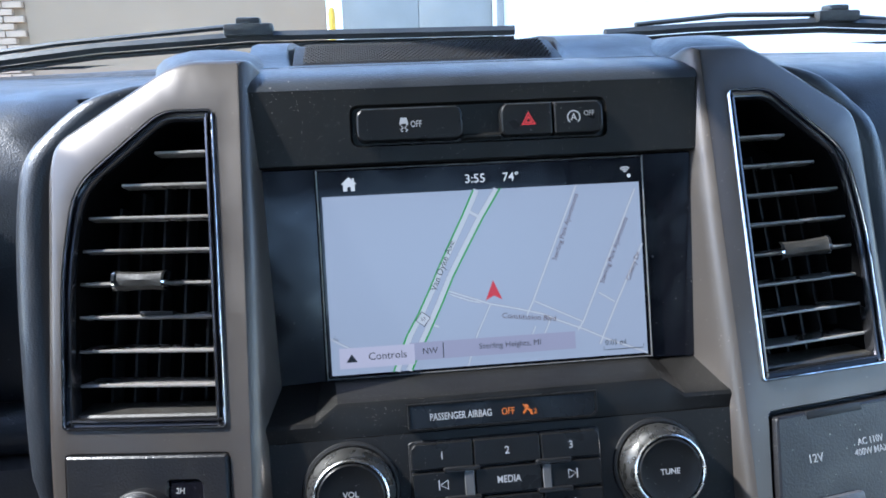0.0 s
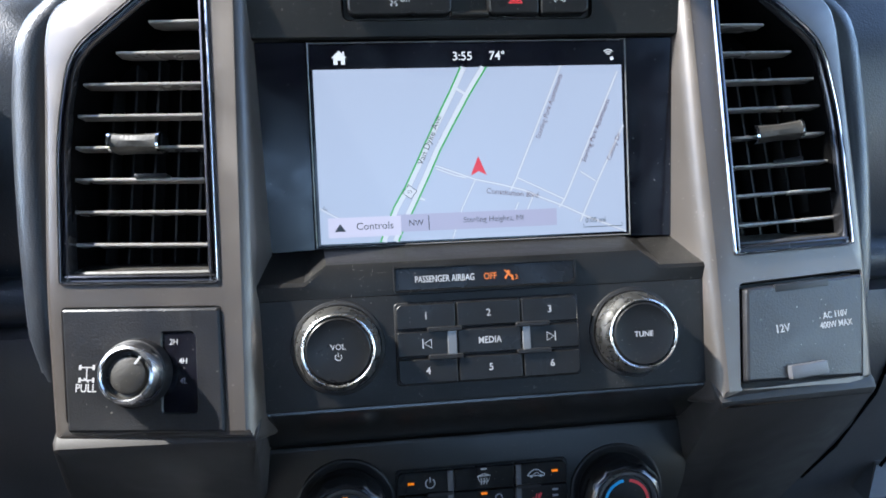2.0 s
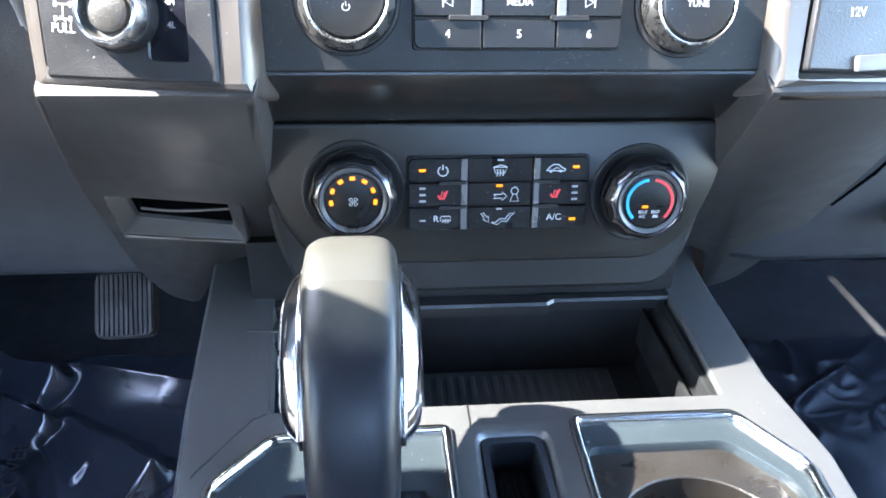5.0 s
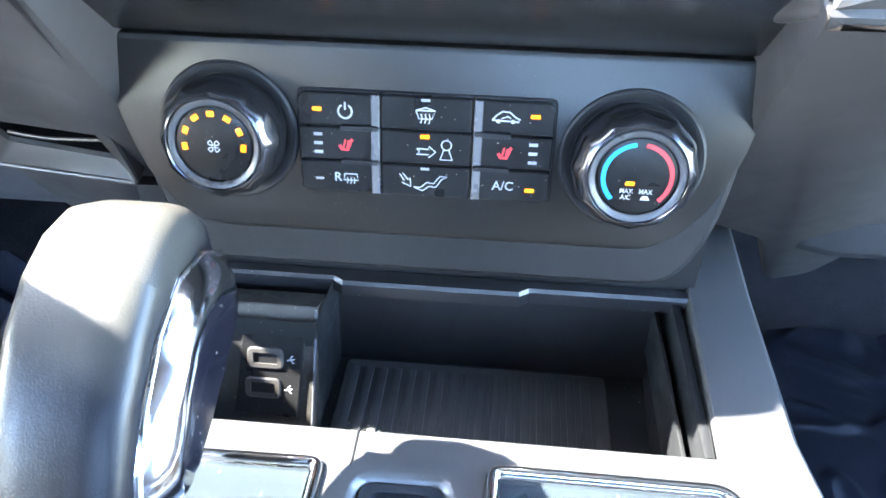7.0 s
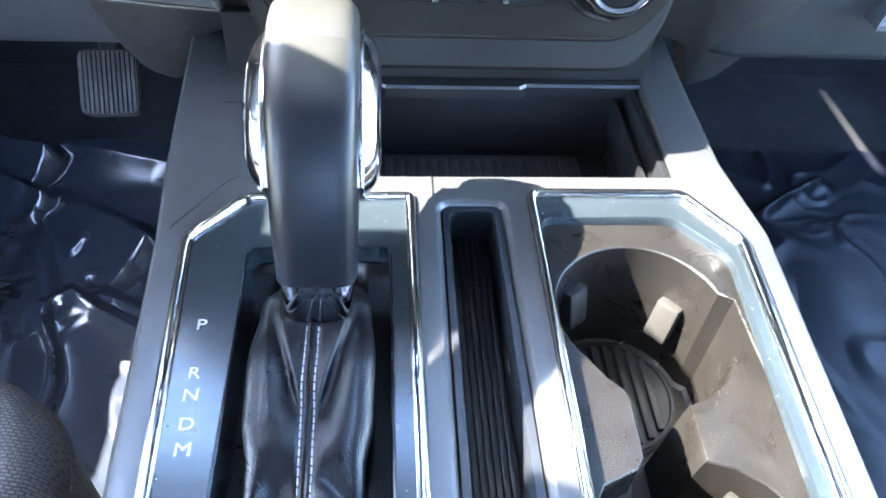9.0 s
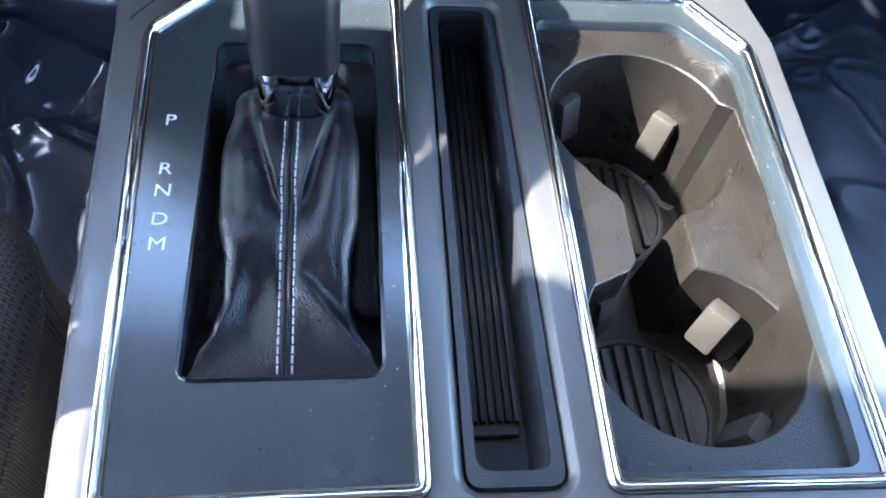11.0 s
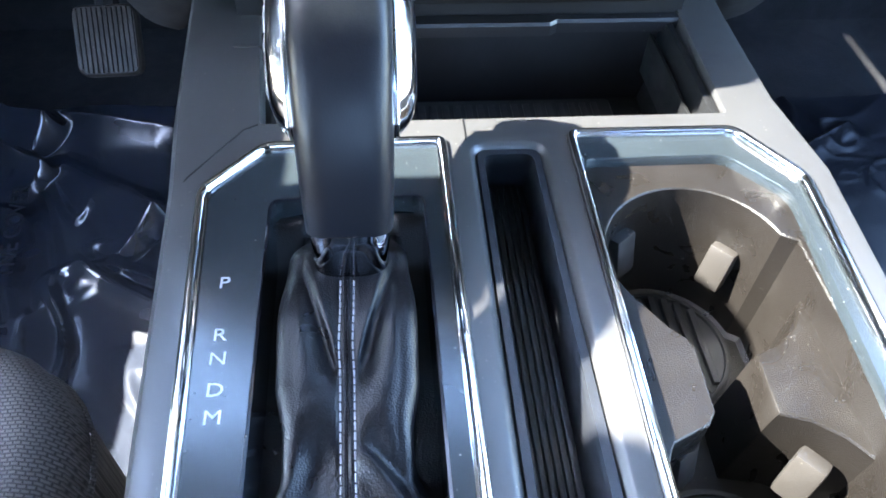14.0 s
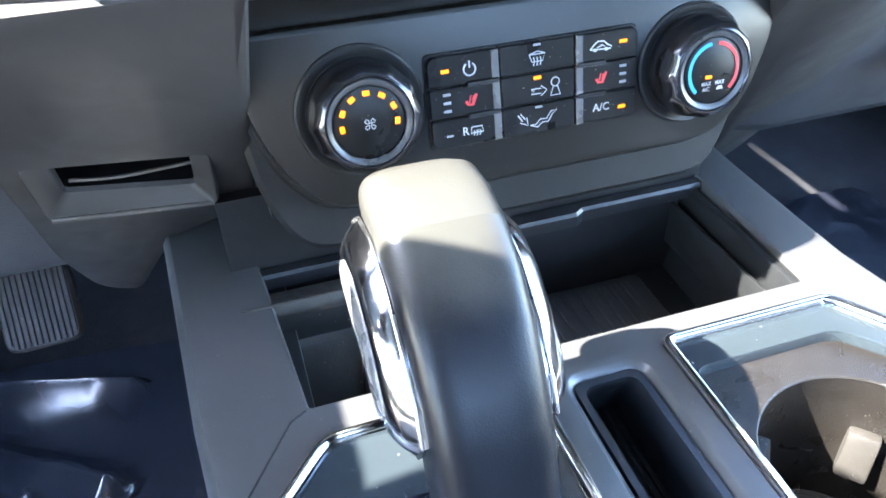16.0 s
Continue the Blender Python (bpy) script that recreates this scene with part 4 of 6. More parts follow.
def map_text(t, u, v, size, turn=0.0, mat=MAPTEXT, wide=1.0):
    a, b = on_map(u, v)
    return lettering(t, size, mat, "caption", screen, SM @ Matrix.Translation((a, b, 0.0021)) @ pose(0, 0, 0, 0, 0, turn), depth=0.00005, wide=wide, bold=0.0)


map_text("Controls", 0.172, 0.905, 0.0039)
map_text("NW", 0.303, 0.897, 0.0032)
map_text("Sterling Heights, MI", 0.555, 0.892, 0.0030)
map_text("0.05 mi", 0.895, 0.925, 0.0028)
map_text("Van Dyke Ave", 0.357, 0.42, 0.0034, 66)
map_text("Constitution Blvd", 0.62, 0.745, 0.0029, -7, MAPROSE)
map_text("Sterling Park Apartments", 0.752, 0.24, 0.0026, 68, MAPROSE)
map_text("Sterling Park Apartments", 0.905, 0.39, 0.0026, 66, MAPROSE)
map_text("Colony Dr", 0.965, 0.49, 0.0026, 66, MAPROSE)
map_text("Ln", 0.018, 0.795, 0.0018, -30)
strip([on_map(0.855, 0.945), on_map(0.855, 0.965), on_map(0.985, 0.965), on_map(0.985, 0.945)], 0.0004, 0.0021, MAPTEXT, "scale_bar", screen, SM)
a = on_map(0.287, 0.715)
part("route_shield", flat_poly([(a[0] + 0.0042 * math.cos(k * math.pi / 2 + 0.12), a[1] + 0.0042 * math.sin(k * math.pi / 2 + 0.12)) for k in range(4)], 0.0018), MAPTEXT, screen, "", SM)
part("shield_field", flat_poly([(a[0] + 0.0037 * math.cos(k * math.pi / 2 + 0.12), a[1] + 0.0037 * math.sin(k * math.pi / 2 + 0.12)) for k in range(4)], 0.0019), MAPROAD, screen, "", SM)
map_text("53", 0.287, 0.715, 0.0018, 8)
c = on_map(0.512, 0.585)
arrow = bmesh.new()
for pts in ([(0, 0.0062), (0.0045, -0.0045), (0, -0.0022)], [(0, 0.0062), (0, -0.0022), (-0.0045, -0.0045)]):
    arrow.faces.new([arrow.verts.new((c[0] + x, c[1] + y, 0.0020)) for x, y in pts])
part("position_arrow", arrow, MAPRED, screen, "red position arrow", SM)
# status row
zrow = 0.7268
lettering("3:55", 0.0046, SCREENTEXT, "clock", screen, SCREEN.spot(-0.0045, zrow, 0.0012), depth=0.00005)
lettering("74\u00b0", 0.0046, SCREENTEXT, "outside_temperature", screen, SCREEN.spot(0.0150, zrow, 0.0012), depth=0.00005)
hx, hz = SCREEN.at(-0.0720, zrow)
home = [(-0.0042, 0.0002), (0, 0.0042), (0.0018, 0.0024), (0.0018, 0.0036), (0.0028, 0.0036), (0.0028, 0.0014), (0.0042, 0.0002), (0.0031, 0.0002), (0.0031, -0.0034), (0.0009, -0.0034), (0.0009, -0.0012), (-0.0009, -0.0012), (-0.0009, -0.0034), (-0.0031, -0.0034), (-0.0031, 0.0002)]
part("home_icon", flat_poly([(hx + x, hz + y) for x, y in home], 0.0012), SCREENTEXT, screen, "", SM)
wx, wz = SCREEN.at(0.0790, zrow - 0.001)
for r in (0.0012, 0.0024, 0.0036):
    strip([(wx + r * math.cos(radians(a)), wz + r * math.sin(radians(a))) for a in range(45, 136, 15)], 0.0006, 0.0012, SCREENTEXT, "signal_arc", screen, SM)
part("signal_dot", flat_poly(circle(wx + 0.002, wz - 0.0014, 0.0011, 10), 0.0013), SCREENTEXT, screen, "", SM)


# ---- keys ----
def cut_key(pts, h=0.004, ease=0.0008, r=0.001):
    """A key cap with a flat top and eased edges."""
    return prism(rounded(pts, max(r, ease * 1.7), 3), [(0, -0.002), (0, h - ease * 1.4), (ease * 0.35, h - ease * 0.45), (ease, h)])


upper = thing("switch_bank", (0, 0.40, 0.748), "black switch bank above the screen", "switch panel")
HB = 0.0075
keys = [("traction_switch", [(-0.0635, 0.7475), (-0.0128, 0.7475), (-0.0102, 0.7502), (-0.0102, 0.7618), (-0.0128, 0.7648), (-0.0635, 0.7648), (-0.0662, 0.7618), (-0.0662, 0.7502)]),
        ("hazard_switch", [(0.0128, 0.7475), (0.0384, 0.7475), (0.0384, 0.7648), (0.0128, 0.7648), (0.0102, 0.7618), (0.0102, 0.7502)]),
        ("start_stop_switch", [(0.0391, 0.7475), (0.0638, 0.7475), (0.0664, 0.7502), (0.0664, 0.7618), (0.0638, 0.7648), (0.0391, 0.7648)])]
made = {}
for nm, pts in keys:
    made[nm] = part(nm, cut_key(SCREEN.poly(pts), HB, 0.0011, 0.0008), KEY, upper, "", SM, 8)
part("bridge", prism(SCREEN.poly(box2(-0.0108, 0.7472, 0.0108, 0.7500)), [(0, 0.0), (0, 0.005), (0.001, 0.006)]), FASCIA, upper, "", SM)
# pale strips put the highlight on the keys' upper edges into the colour
for (x0, x1) in ((-0.0632, -0.0132), (0.0132, 0.0382), (0.0393, 0.0634)):
    part("lit_edge", prism(SCREEN.poly(box2(x0, 0.7640, x1, 0.7648)), [(0, HB - 0.002), (0.0002, HB - 0.0003)]), KEYRIM, upper, "", SM)
lettering("OFF", 0.0033, INK, "caption", made["traction_switch"], SCREEN.spot(-0.0350, 0.7558, HB), wide=0.72)
cx, cz = SCREEN.at(-0.0415, 0.7566)
car = [(-0.0022, 0.0002), (-0.0016, 0.0028), (0.0016, 0.0028), (0.0022, 0.0002), (0.0022, -0.0012), (0.0013, -0.0012), (0.0013, -0.0004), (-0.0013, -0.0004), (-0.0013, -0.0012), (-0.0022, -0.0012)]
part("skid_icon", flat_poly([(cx + x, cz + y) for x, y in car], HB + 0.0001), INK, made["traction_switch"], "", SM)
for e in (-1, 1):
    strip([(cx + e * 0.0014, cz - 0.0016), (cx + e * 0.0004, cz - 0.0026), (cx + e * 0.0018, cz - 0.0036), (cx + e * 0.0008, cz - 0.0046)], 0.0006, HB + 0.0001, INK, "skid_mark", made["traction_switch"], SM)
tx, tz = SCREEN.at(0.0252, 0.7560)
tri = lambda r: [(tx + r * math.cos(radians(90 + 120 * k)), tz - 0.0006 + r * math.sin(radians(90 + 120 * k))) for k in range(3)]
part("hazard_icon", prism(tri(0.0046), [(0, HB), (0, HB + 0.0001)], [(tri(0.0034), [(0, HB + 0.0001), (0, HB)])]), REDINK, made["hazard_switch"], "red warning triangle", SM)
part("hazard_icon", prism(tri(0.0026), [(0, HB), (0, HB + 0.0001)], [(tri(0.0014), [(0, HB + 0.0001), (0, HB)])]), REDINK, made["hazard_switch"], "", SM)
ax, az = SCREEN.at(0.0500, 0.7562)
strip([(ax + 0.0034 * math.cos(radians(k)), az + 0.0034 * math.sin(radians(k))) for k in range(-50, 231, 20)], 0.0007, HB + 0.0001, INK, "stop_ring", made["start_stop_switch"], SM)
lettering("A", 0.0036, INK, "caption", made["start_stop_switch"], SCREEN.spot(0.0500, 0.7561, HB))
lettering("OFF", 0.0027, DIMINK, "caption", made["start_stop_switch"], SCREEN.spot(0.0585, 0.7580, HB), wide=0.85)

# ---- airbag lamp strip ----
air = thing("airbag_lamp", (0, 0.347, 0.61), "black indicator strip with an amber airbag warning", "indicator lamp")
strip_pts = RADIO.poly([(-0.0480, 0.6095), (0.0440, 0.6095), (0.0468, 0.6120), (0.0468, 0.6210), (-0.0488, 0.6210), (-0.0488, 0.6102)])
part("lens", prism(strip_pts, [(0, 0.0), (0, 0.0025), (0.0006, 0.003)]), LENS, air, "", RADIO.m)
part("surround", band(inset(ccw(strip_pts), -0.0006), [(0, 0), (0, 0.0032), (0.0004, 0.0036), (0.0010, 0.0034), (0.0010, 0)]), KEY, air, "", RADIO.m)
lettering("PASSENGER AIRBAG", 0.0034, INK, "caption", air, RADIO.spot(-0.0228, 0.6148, 0.0031), wide=0.71)
lettering("OFF", 0.0034, AMBER, "lit_caption", air, RADIO.spot(0.0012, 0.6148, 0.0031), "amber letters", wide=0.80)
px, pz = RADIO.at(0.0118, 0.6150)
part("belt_icon", prism(circle(px - 0.0010, pz + 0.0016, 0.0010, 10), [(0, 0.003), (0, 0.0032)]), AMBER, air, "", RADIO.m)
strip([(px - 0.0028, pz - 0.0018), (px - 0.0012, pz + 0.0006), (px + 0.0012, pz - 0.0006), (px + 0.0012, pz - 0.0026)], 0.0012, 0.0032, AMBER, "belt_icon", air, RADIO.m)
strip([(px - 0.0030, pz + 0.0028), (px + 0.0020, pz - 0.0026)], 0.0006, 0.0033, AMBER, "belt_icon", air, RADIO.m)
lettering("2", 0.0024, AMBER, "lit_caption", air, RADIO.spot(0.0152, 0.6138, 0.0031))

# ---- radio keys ----
radio = thing("radio_keypad", (0, 0.335, 0.563), "black radio keypad with white numbers", "keypad")
HR = 0.0045
cols = [(-0.0492, -0.0184), (-0.0178, 0.0158), (0.0164, 0.0468)]
rows = [(0.5905, 0.6030), (0.5770, 0.5895), (0.5635, 0.5760)]
caps = [["1", "2", "3"], ["back", "MEDIA", "next"], ["4", "5", "6"]]
part("base", prism(rounded(RADIO.poly(box2(-0.0500, 0.5627, 0.0476, 0.6038)), 0.0025), [(0, -0.001), (0, 0.001), (0.0005, 0.0015)]), DARK, radio, "", RADIO.m)
for (z0, z1), line in zip(rows, caps):
    for (x0, x1), cap in zip(cols, line):
        p = box2(x0, z0, x1, z1)
        if cap in "136" or cap == "4":
            cut = 0.0022
            xl, xr = (x0, x1)
            if cap == "1":
                p = [(x0, z0), (x1, z0), (x1, z1), (x0 + cut, z1), (x0, z1 - cut)]
            if cap == "3":
                p = [(x0, z0), (x1, z0), (x1, z1 - cut), (x1 - cut, z1), (x0, z1)]
            if cap == "4":
                p = [(x0 + cut, z0), (x1, z0), (x1, z1), (x0, z1), (x0, z0 + cut)]
            if cap == "6":
                p = [(x0, z0), (x1 - cut, z0), (x1, z0 + cut), (x1, z1), (x0, z1)]
        k = part("key", cut_key(RADIO.poly(p), HR, 0.0007, 0.0005), KEY, radio, "", RADIO.m, 8)
        c = ((x0 + x1) / 2, (z0 + z1) / 2)
        if cap in ("back", "next"):
            q = 1 if cap == "next" else -1
            a, b = RADIO.at(*c)
            strip([(a - q * 0.0022, b + 0.0022), (a + q * 0.0016, b), (a - q * 0.0022, b - 0.0022), (a - q * 0.0022, b + 0.0022)], 0.0005, HR + 0.0001, INK, "skip_icon", k, RADIO.m)
            strip([(a + q * 0.0022, b + 0.0024), (a + q * 0.0022, b - 0.0024)], 0.0006, HR + 0.0001, INK, "skip_icon", k, RADIO.m)
        else:
            lettering(cap, 0.0036 if len(cap) < 2 else 0.0034, INK, "caption", k, RADIO.spot(c[0], c[1], HR), wide=0.95 if len(cap) < 2 else 0.84)
for x0, x1 in ((-0.0232, -0.0183), (0.0163, 0.0206)):
    part("bright_bar", prism(RADIO.poly(box2(x0, 0.5772, x1, 0.5893)), [(0, 0.0), (0, HR + 0.0001), (0.0004, HR + 0.0005)]), KEYRIM, radio, "pale reflective bar", RADIO.m)
for z in (0.5900, 0.5765):
    for x0, x1 in ((-0.0335, -0.0150), (0.0130, 0.0315)):
        part("finger_bar", prism(rounded(RADIO.poly(box2(x0, z - 0.0013, x1, z + 0.0013)), 0.0012), [(0, 0.0), (0, HR), (0.0005, HR + 0.0012)]), DARK, radio, "", RADIO.m)


# ---- turning knobs ----
def knob(name, F, x, z, r, cap_r, h, label, ring_mat, cap_dish, group):
    m = F.spot(x, z)
    k = thing(name, tuple(m.translation), label, "knob", group)
    part("socket", lathe([(r + 0.0030, 0.0), (r + 0.0026, 0.0010), (r + 0.0012, 0.0014), (r, 0.0004)], 48, cap=False), DARK, k, "", m)
    part("ring", lathe([(r - 0.001, 0.0), (r, 0.0015), (r + 0.0003, h * 0.30), (r - 0.0002, h * 0.46), (r - 0.0016, h * 0.68), (r - 0.0030, h * 0.86), (cap_r + 0.0016, h * 0.97), (cap_r + 0.0009, h), (cap_r + 0.0003, h - 0.0004), (cap_r, h - 0.0025)], 56, cap=False), ring_mat, k, "bright chrome ring", m, 28)
    cap = part("cap", lathe([(cap_r - 0.0001, h - 0.003), (cap_r - 0.0002, h - 0.0006), (cap_r - 0.0012, h + 0.0002), (cap_r - 0.0030, h - 0.0002 - cap_dish), (cap_r * 0.5, h - 0.0006 - cap_dish), (0.0005, h - 0.0007 - cap_dish)], 48), KEY, k, "black knob face", m, 30)
    return k, cap, m


GK = "radio knobs"
k, cap, m = knob("volume_knob", RADIO, -0.0790, 0.5835, 0.0212, 0.0166, 0.0165, "black volume knob in a chrome ring", RINGCHROME, 0.0, GK)
lettering("VOL", 0.0027, INK, "caption", cap, m @ Matrix.Translation((0, 0.0016, 0.0158)))
strip([(0.0016 * math.cos(radians(a)), -0.0032 + 0.0016 * math.sin(radians(a))) for a in range(125, 416, 20)], 0.0004, 0.0160, INK, "power_icon", cap, m)
strip([(0, -0.0030), (0, -0.0010)], 0.0004, 0.0160, INK, "power_icon", cap, m)
k, cap, m = knob("tuning_knob", RADIO, 0.0778, 0.5825, 0.0212, 0.0166, 0.0165, "black tuning knob in a chrome ring", RINGCHROME, 0.0, GK)
lettering("TUNE", 0.0027, INK, "caption", cap, m @ Matrix.Translation((0, -0.0002, 0.0158)))


def climate_knob(name, x, z, label):
    m = CLIMATE.spot(x, z)
    k = thing(name, tuple(m.translation), label, "knob", "climate knobs")
    part("socket", lathe([(0.0290, -0.0005), (0.0286, 0.0010), (0.0276, 0.0016), (0.0262, 0.0014), (0.0246, 0.0006), (0.0238, 0.0002)], 56, cap=False), DARK, k, "", m)
    bm = bmesh.new()
    n = 96
    prof = [(0.0232, 0.0, 0), (0.0238, 0.002, 0), (0.0238, 0.007, 0.3), (0.0234, 0.0115, 1), (0.0224, 0.0150, 1), (0.0208, 0.0178, 0.5), (0.0196, 0.0188, 0), (0.0188, 0.0192, 0), (0.0183, 0.0186, 0), (0.0182, 0.017, 0)]
    stack(bm, [[((r + 0.0006 * q * max(-0.5, math.cos(12 * 2 * math.pi * i / n))) * math.cos(2 * math.pi * i / n), (r + 0.0006 * q * max(-0.5, math.cos(12 * 2 * math.pi * i / n))) * math.sin(2 * math.pi * i / n), h) for i in range(n)] for r, h, q in prof])
    part("ring", bm, SMOKE, k, "fluted dark chrome ring", m, 35)
    part("inner_ring", lathe([(0.0183, 0.0180), (0.0178, 0.0190), (0.0164, 0.0186), (0.0151, 0.0176)], 48, cap=False), INNERRING, k, "", m)
    cap = part("cap", lathe([(0.0152, 0.0185), (0.0151, 0.0177), (0.0142, 0.0181), (0.0005, 0.0182)], 48), KEY, k, "", m)
    return k, cap, m


k, cap, m = climate_knob("fan_knob", -0.0800, 0.4755, "fan speed knob with seven amber lights")
for i in range(7):
    b = 188 - i * 32.5
    x, y = 0.0117 * math.cos(radians(b)), 0.0117 * math.sin(radians(b)) + 0.0005
    q = box2(-0.0014, -0.0010, 0.0014, 0.0010)
    r = radians(b - 90)
    part("amber_light", prism([(x + u * math.cos(r) - w * math.sin(r), y + u * math.sin(r) + w * math.cos(r)) for u, w in q], [(0, 0.0180), (0, 0.0184)]), AMBER, cap, "lit amber bar", m)
for i in range(4):
    r = radians(45 + 90 * i)
    strip([(0.0026 * math.cos(r + d) * f, -0.0006 + 0.0026 * math.sin(r + d) * f) for d, f in ((0, 0.15), (-0.45, 0.7), (-0.3, 1.0), (0.3, 1.0), (0.45, 0.7), (0, 0.15))], 0.0004, 0.0185, INK, "fan_icon", cap, m)
k, cap, m = climate_knob("temperature_knob", 0.0815, 0.4720, "temperature knob with a blue and red scale")
for a0, a1, mat, nm in ((98, 226, BLUEINK, "cold_scale"), (82, -46, REDINK, "warm_scale")):
    strip([(0.0126 * math.cos(radians(a0 + (a1 - a0) * i / 14)), 0.0126 * math.sin(radians(a0 + (a1 - a0) * i / 14))) for i in range(15)], 0.0017, 0.0184, mat, nm, cap, m)
part("amber_light", prism(box2(-0.0040, -0.0034, -0.0008, -0.0020), [(0, 0.0180), (0, 0.0184)]), AMBER, cap, "", m)
for x, a, b in ((-0.0034, "MAX", "A/C"), (0.0038, "MAX", "")):
    lettering(a, 0.0019, INK, "caption", cap, m @ Matrix.Translation((x, -0.0058, 0.0182)), wide=0.85)
    if b:
        lettering(b, 0.0019, INK, "caption", cap, m @ Matrix.Translation((x, -0.0083, 0.0182)), wide=0.85)
part("defrost_icon", prism([(0.0020, -0.0090), (0.0056, -0.0090), (0.0048, -0.0074), (0.0028, -0.0074)], [(0, 0.0182), (0, 0.0184)]), INK, cap, "", m)

# ---- climate keys ----
clim = thing("climate_keypad", (0, 0.358, 0.4535), "black climate keypad with white symbols", "keypad")
HC = 0.0042
part("base", prism(rounded(CLIMATE.poly(box2(-0.0512, 0.4527, 0.0512, 0.4948)), 0.003), [(0, -0.001), (0, 0.001), (0.0005, 0.0015)]), DARK, clim, "", CLIMATE.m)
ccols = [(-0.0504, -0.0178), (-0.0172, 0.0185), (0.0191, 0.0504)]
crows = [(0.4810, 0.4940), (0.4672, 0.4804), (0.4536, 0.4666)]
ck = {}
for r, (z0, z1) in enumerate(crows):
    for c, (x0, x1) in enumerate(ccols):
        p = box2(x0, z0, x1, z1)
        t = 0.0024
        if (r, c) == (0, 0):
            p = [(x0, z0), (x1, z0), (x1, z1), (x0 + t, z1), (x0, z1 - t)]
        if (r, c) == (0, 2):
            p = [(x0, z0), (x1, z0), (x1, z1 - t), (x1 - t, z1), (x0, z1)]
        if (r, c) == (2, 0):
            p = [(x0 + t, z0), (x1, z0), (x1, z1), (x0, z1), (x0, z0 + t)]
        if (r, c) == (2, 2):
            p = [(x0, z0), (x1 - t, z0), (x1, z0 + t), (x1, z1), (x0, z1)]
        ck[r, c] = part("key", cut_key(CLIMATE.poly(p), HC, 0.0007, 0.0005), KEY, clim, "", CLIMATE.m, 8)
CM = CLIMATE.m


def cspot(x, z):
    return CLIMATE.at(x, z)


def cline(key, pts, w=0.0005, mat=INK, name="symbol"):
    return strip([cspot(x, z) for x, z in pts], w, HC + 0.0001, mat, name, key, CM)


def light(key, x, z, mat, name, w=0.0036, h=0.0014):
    a, b = cspot(x, z)
    part(name, prism(box2(a - w / 2, b - h / 2, a + w / 2, b + h / 2), [(0, HC - 0.001), (0, HC + 0.0002)]), mat, key, "lit amber bar" if mat == AMBER else "", CM)


light(ck[0, 0], -0.0425, 0.4875, AMBER, "amber_light")
light(ck[0, 2], 0.0428, 0.4885, AMBER, "amber_light")
light(ck[1, 1], 0.0002, 0.4785, AMBER, "amber_light")
light(ck[2, 2], 0.0425, 0.4588, AMBER, "amber_light")
light(ck[2, 0], -0.0425, 0.4592, DIMINK, "unlit_bar", 0.0032, 0.0009)
light(ck[0, 1], 0.0004, 0.4928, DIMINK, "unlit_bar", 0.0034, 0.0010)
light(ck[2, 1], 0.0004, 0.4654, DIMINK, "unlit_bar", 0.0034, 0.0010)
for x, c in ((-0.0425, 0), (0.0428, 2)):
    for i in range(3):
        light(ck[1, c], x, 0.4775 - 0.0036 * i, DIMINK, "unlit_bar", 0.0034, 0.0012)
cline(ck[0, 0], [(-0.0313 + 0.0027 * math.cos(radians(a)), 0.4870 + 0.0027 * math.sin(radians(a))) for a in range(120, 421, 20)], 0.0007)
cline(ck[0, 0], [(-0.0313, 0.4876), (-0.0313, 0.4906)], 0.0007)
for x in (-0.0313, 0.0318):
    key = ck[1, 0] if x < 0 else ck[1, 2]
    cline(key, [(x - 0.0026, 0.4735), (x - 0.0016, 0.4718), (x + 0.0006, 0.4716), (x + 0.0020, 0.4752), (x + 0.0026, 0.4760)], 0.0013, REDINK, "seat_symbol")
    cline(key, [(x - 0.0010, 0.4726), (x - 0.0002, 0.4758)], 0.0007, REDINK, "seat_symbol")
    cline(key, [(x + 0.0004, 0.4724), (x + 0.0010, 0.4754)], 0.0007, REDINK, "seat_symbol")
lettering("R", 0.0036, INK, "caption", ck[2, 0], CLIMATE.spot(-0.0350, 0.4600, HC))
cline(ck[2, 0], [(-0.0322, 0.4616), (-0.0272, 0.4616), (-0.0268, 0.4590), (-0.0326, 0.4590), (-0.0322, 0.4616)])
for i in range(3):
    cline(ck[2, 0], [(-0.0312 + i * 0.0014, 0.4602), (-0.0308 + i * 0.0014, 0.4590), (-0.0313 + i * 0.0014, 0.4575)], 0.0004)
cline(ck[0, 1], [(-0.0038 + 0.0004, 0.4888), (0.0042, 0.4888), (0.0028, 0.4856), (-0.0022, 0.4856), (-0.0034, 0.4888)])
cline(ck[0, 1], [(-0.0034, 0.4888), (0.0004, 0.4900), (0.0042, 0.4888)])
for i in range(3):
    cline(ck[0, 1], [(-0.0014 + i * 0.0016, 0.4876), (-0.0010 + i * 0.0016, 0.4858), (-0.0015 + i * 0.0016, 0.4838)], 0.0005)
cline(ck[1, 1], [(-0.0030, 0.4736), (0.0018, 0.4736), (0.0018, 0.4748), (0.0046, 0.4725), (0.0018, 0.4702), (0.0018, 0.4714), (-0.0030, 0.4714), (-0.0018, 0.4725), (-0.0030, 0.4736)])
cline(ck[1, 1], [(0.0088 + 0.0020 * math.cos(radians(a)), 0.4755 + 0.0020 * math.sin(radians(a))) for a in range(0, 361, 30)])
cline(ck[1, 1], [(0.0078, 0.4736), (0.0064, 0.4696), (0.0112, 0.4696), (0.0098, 0.4736)])
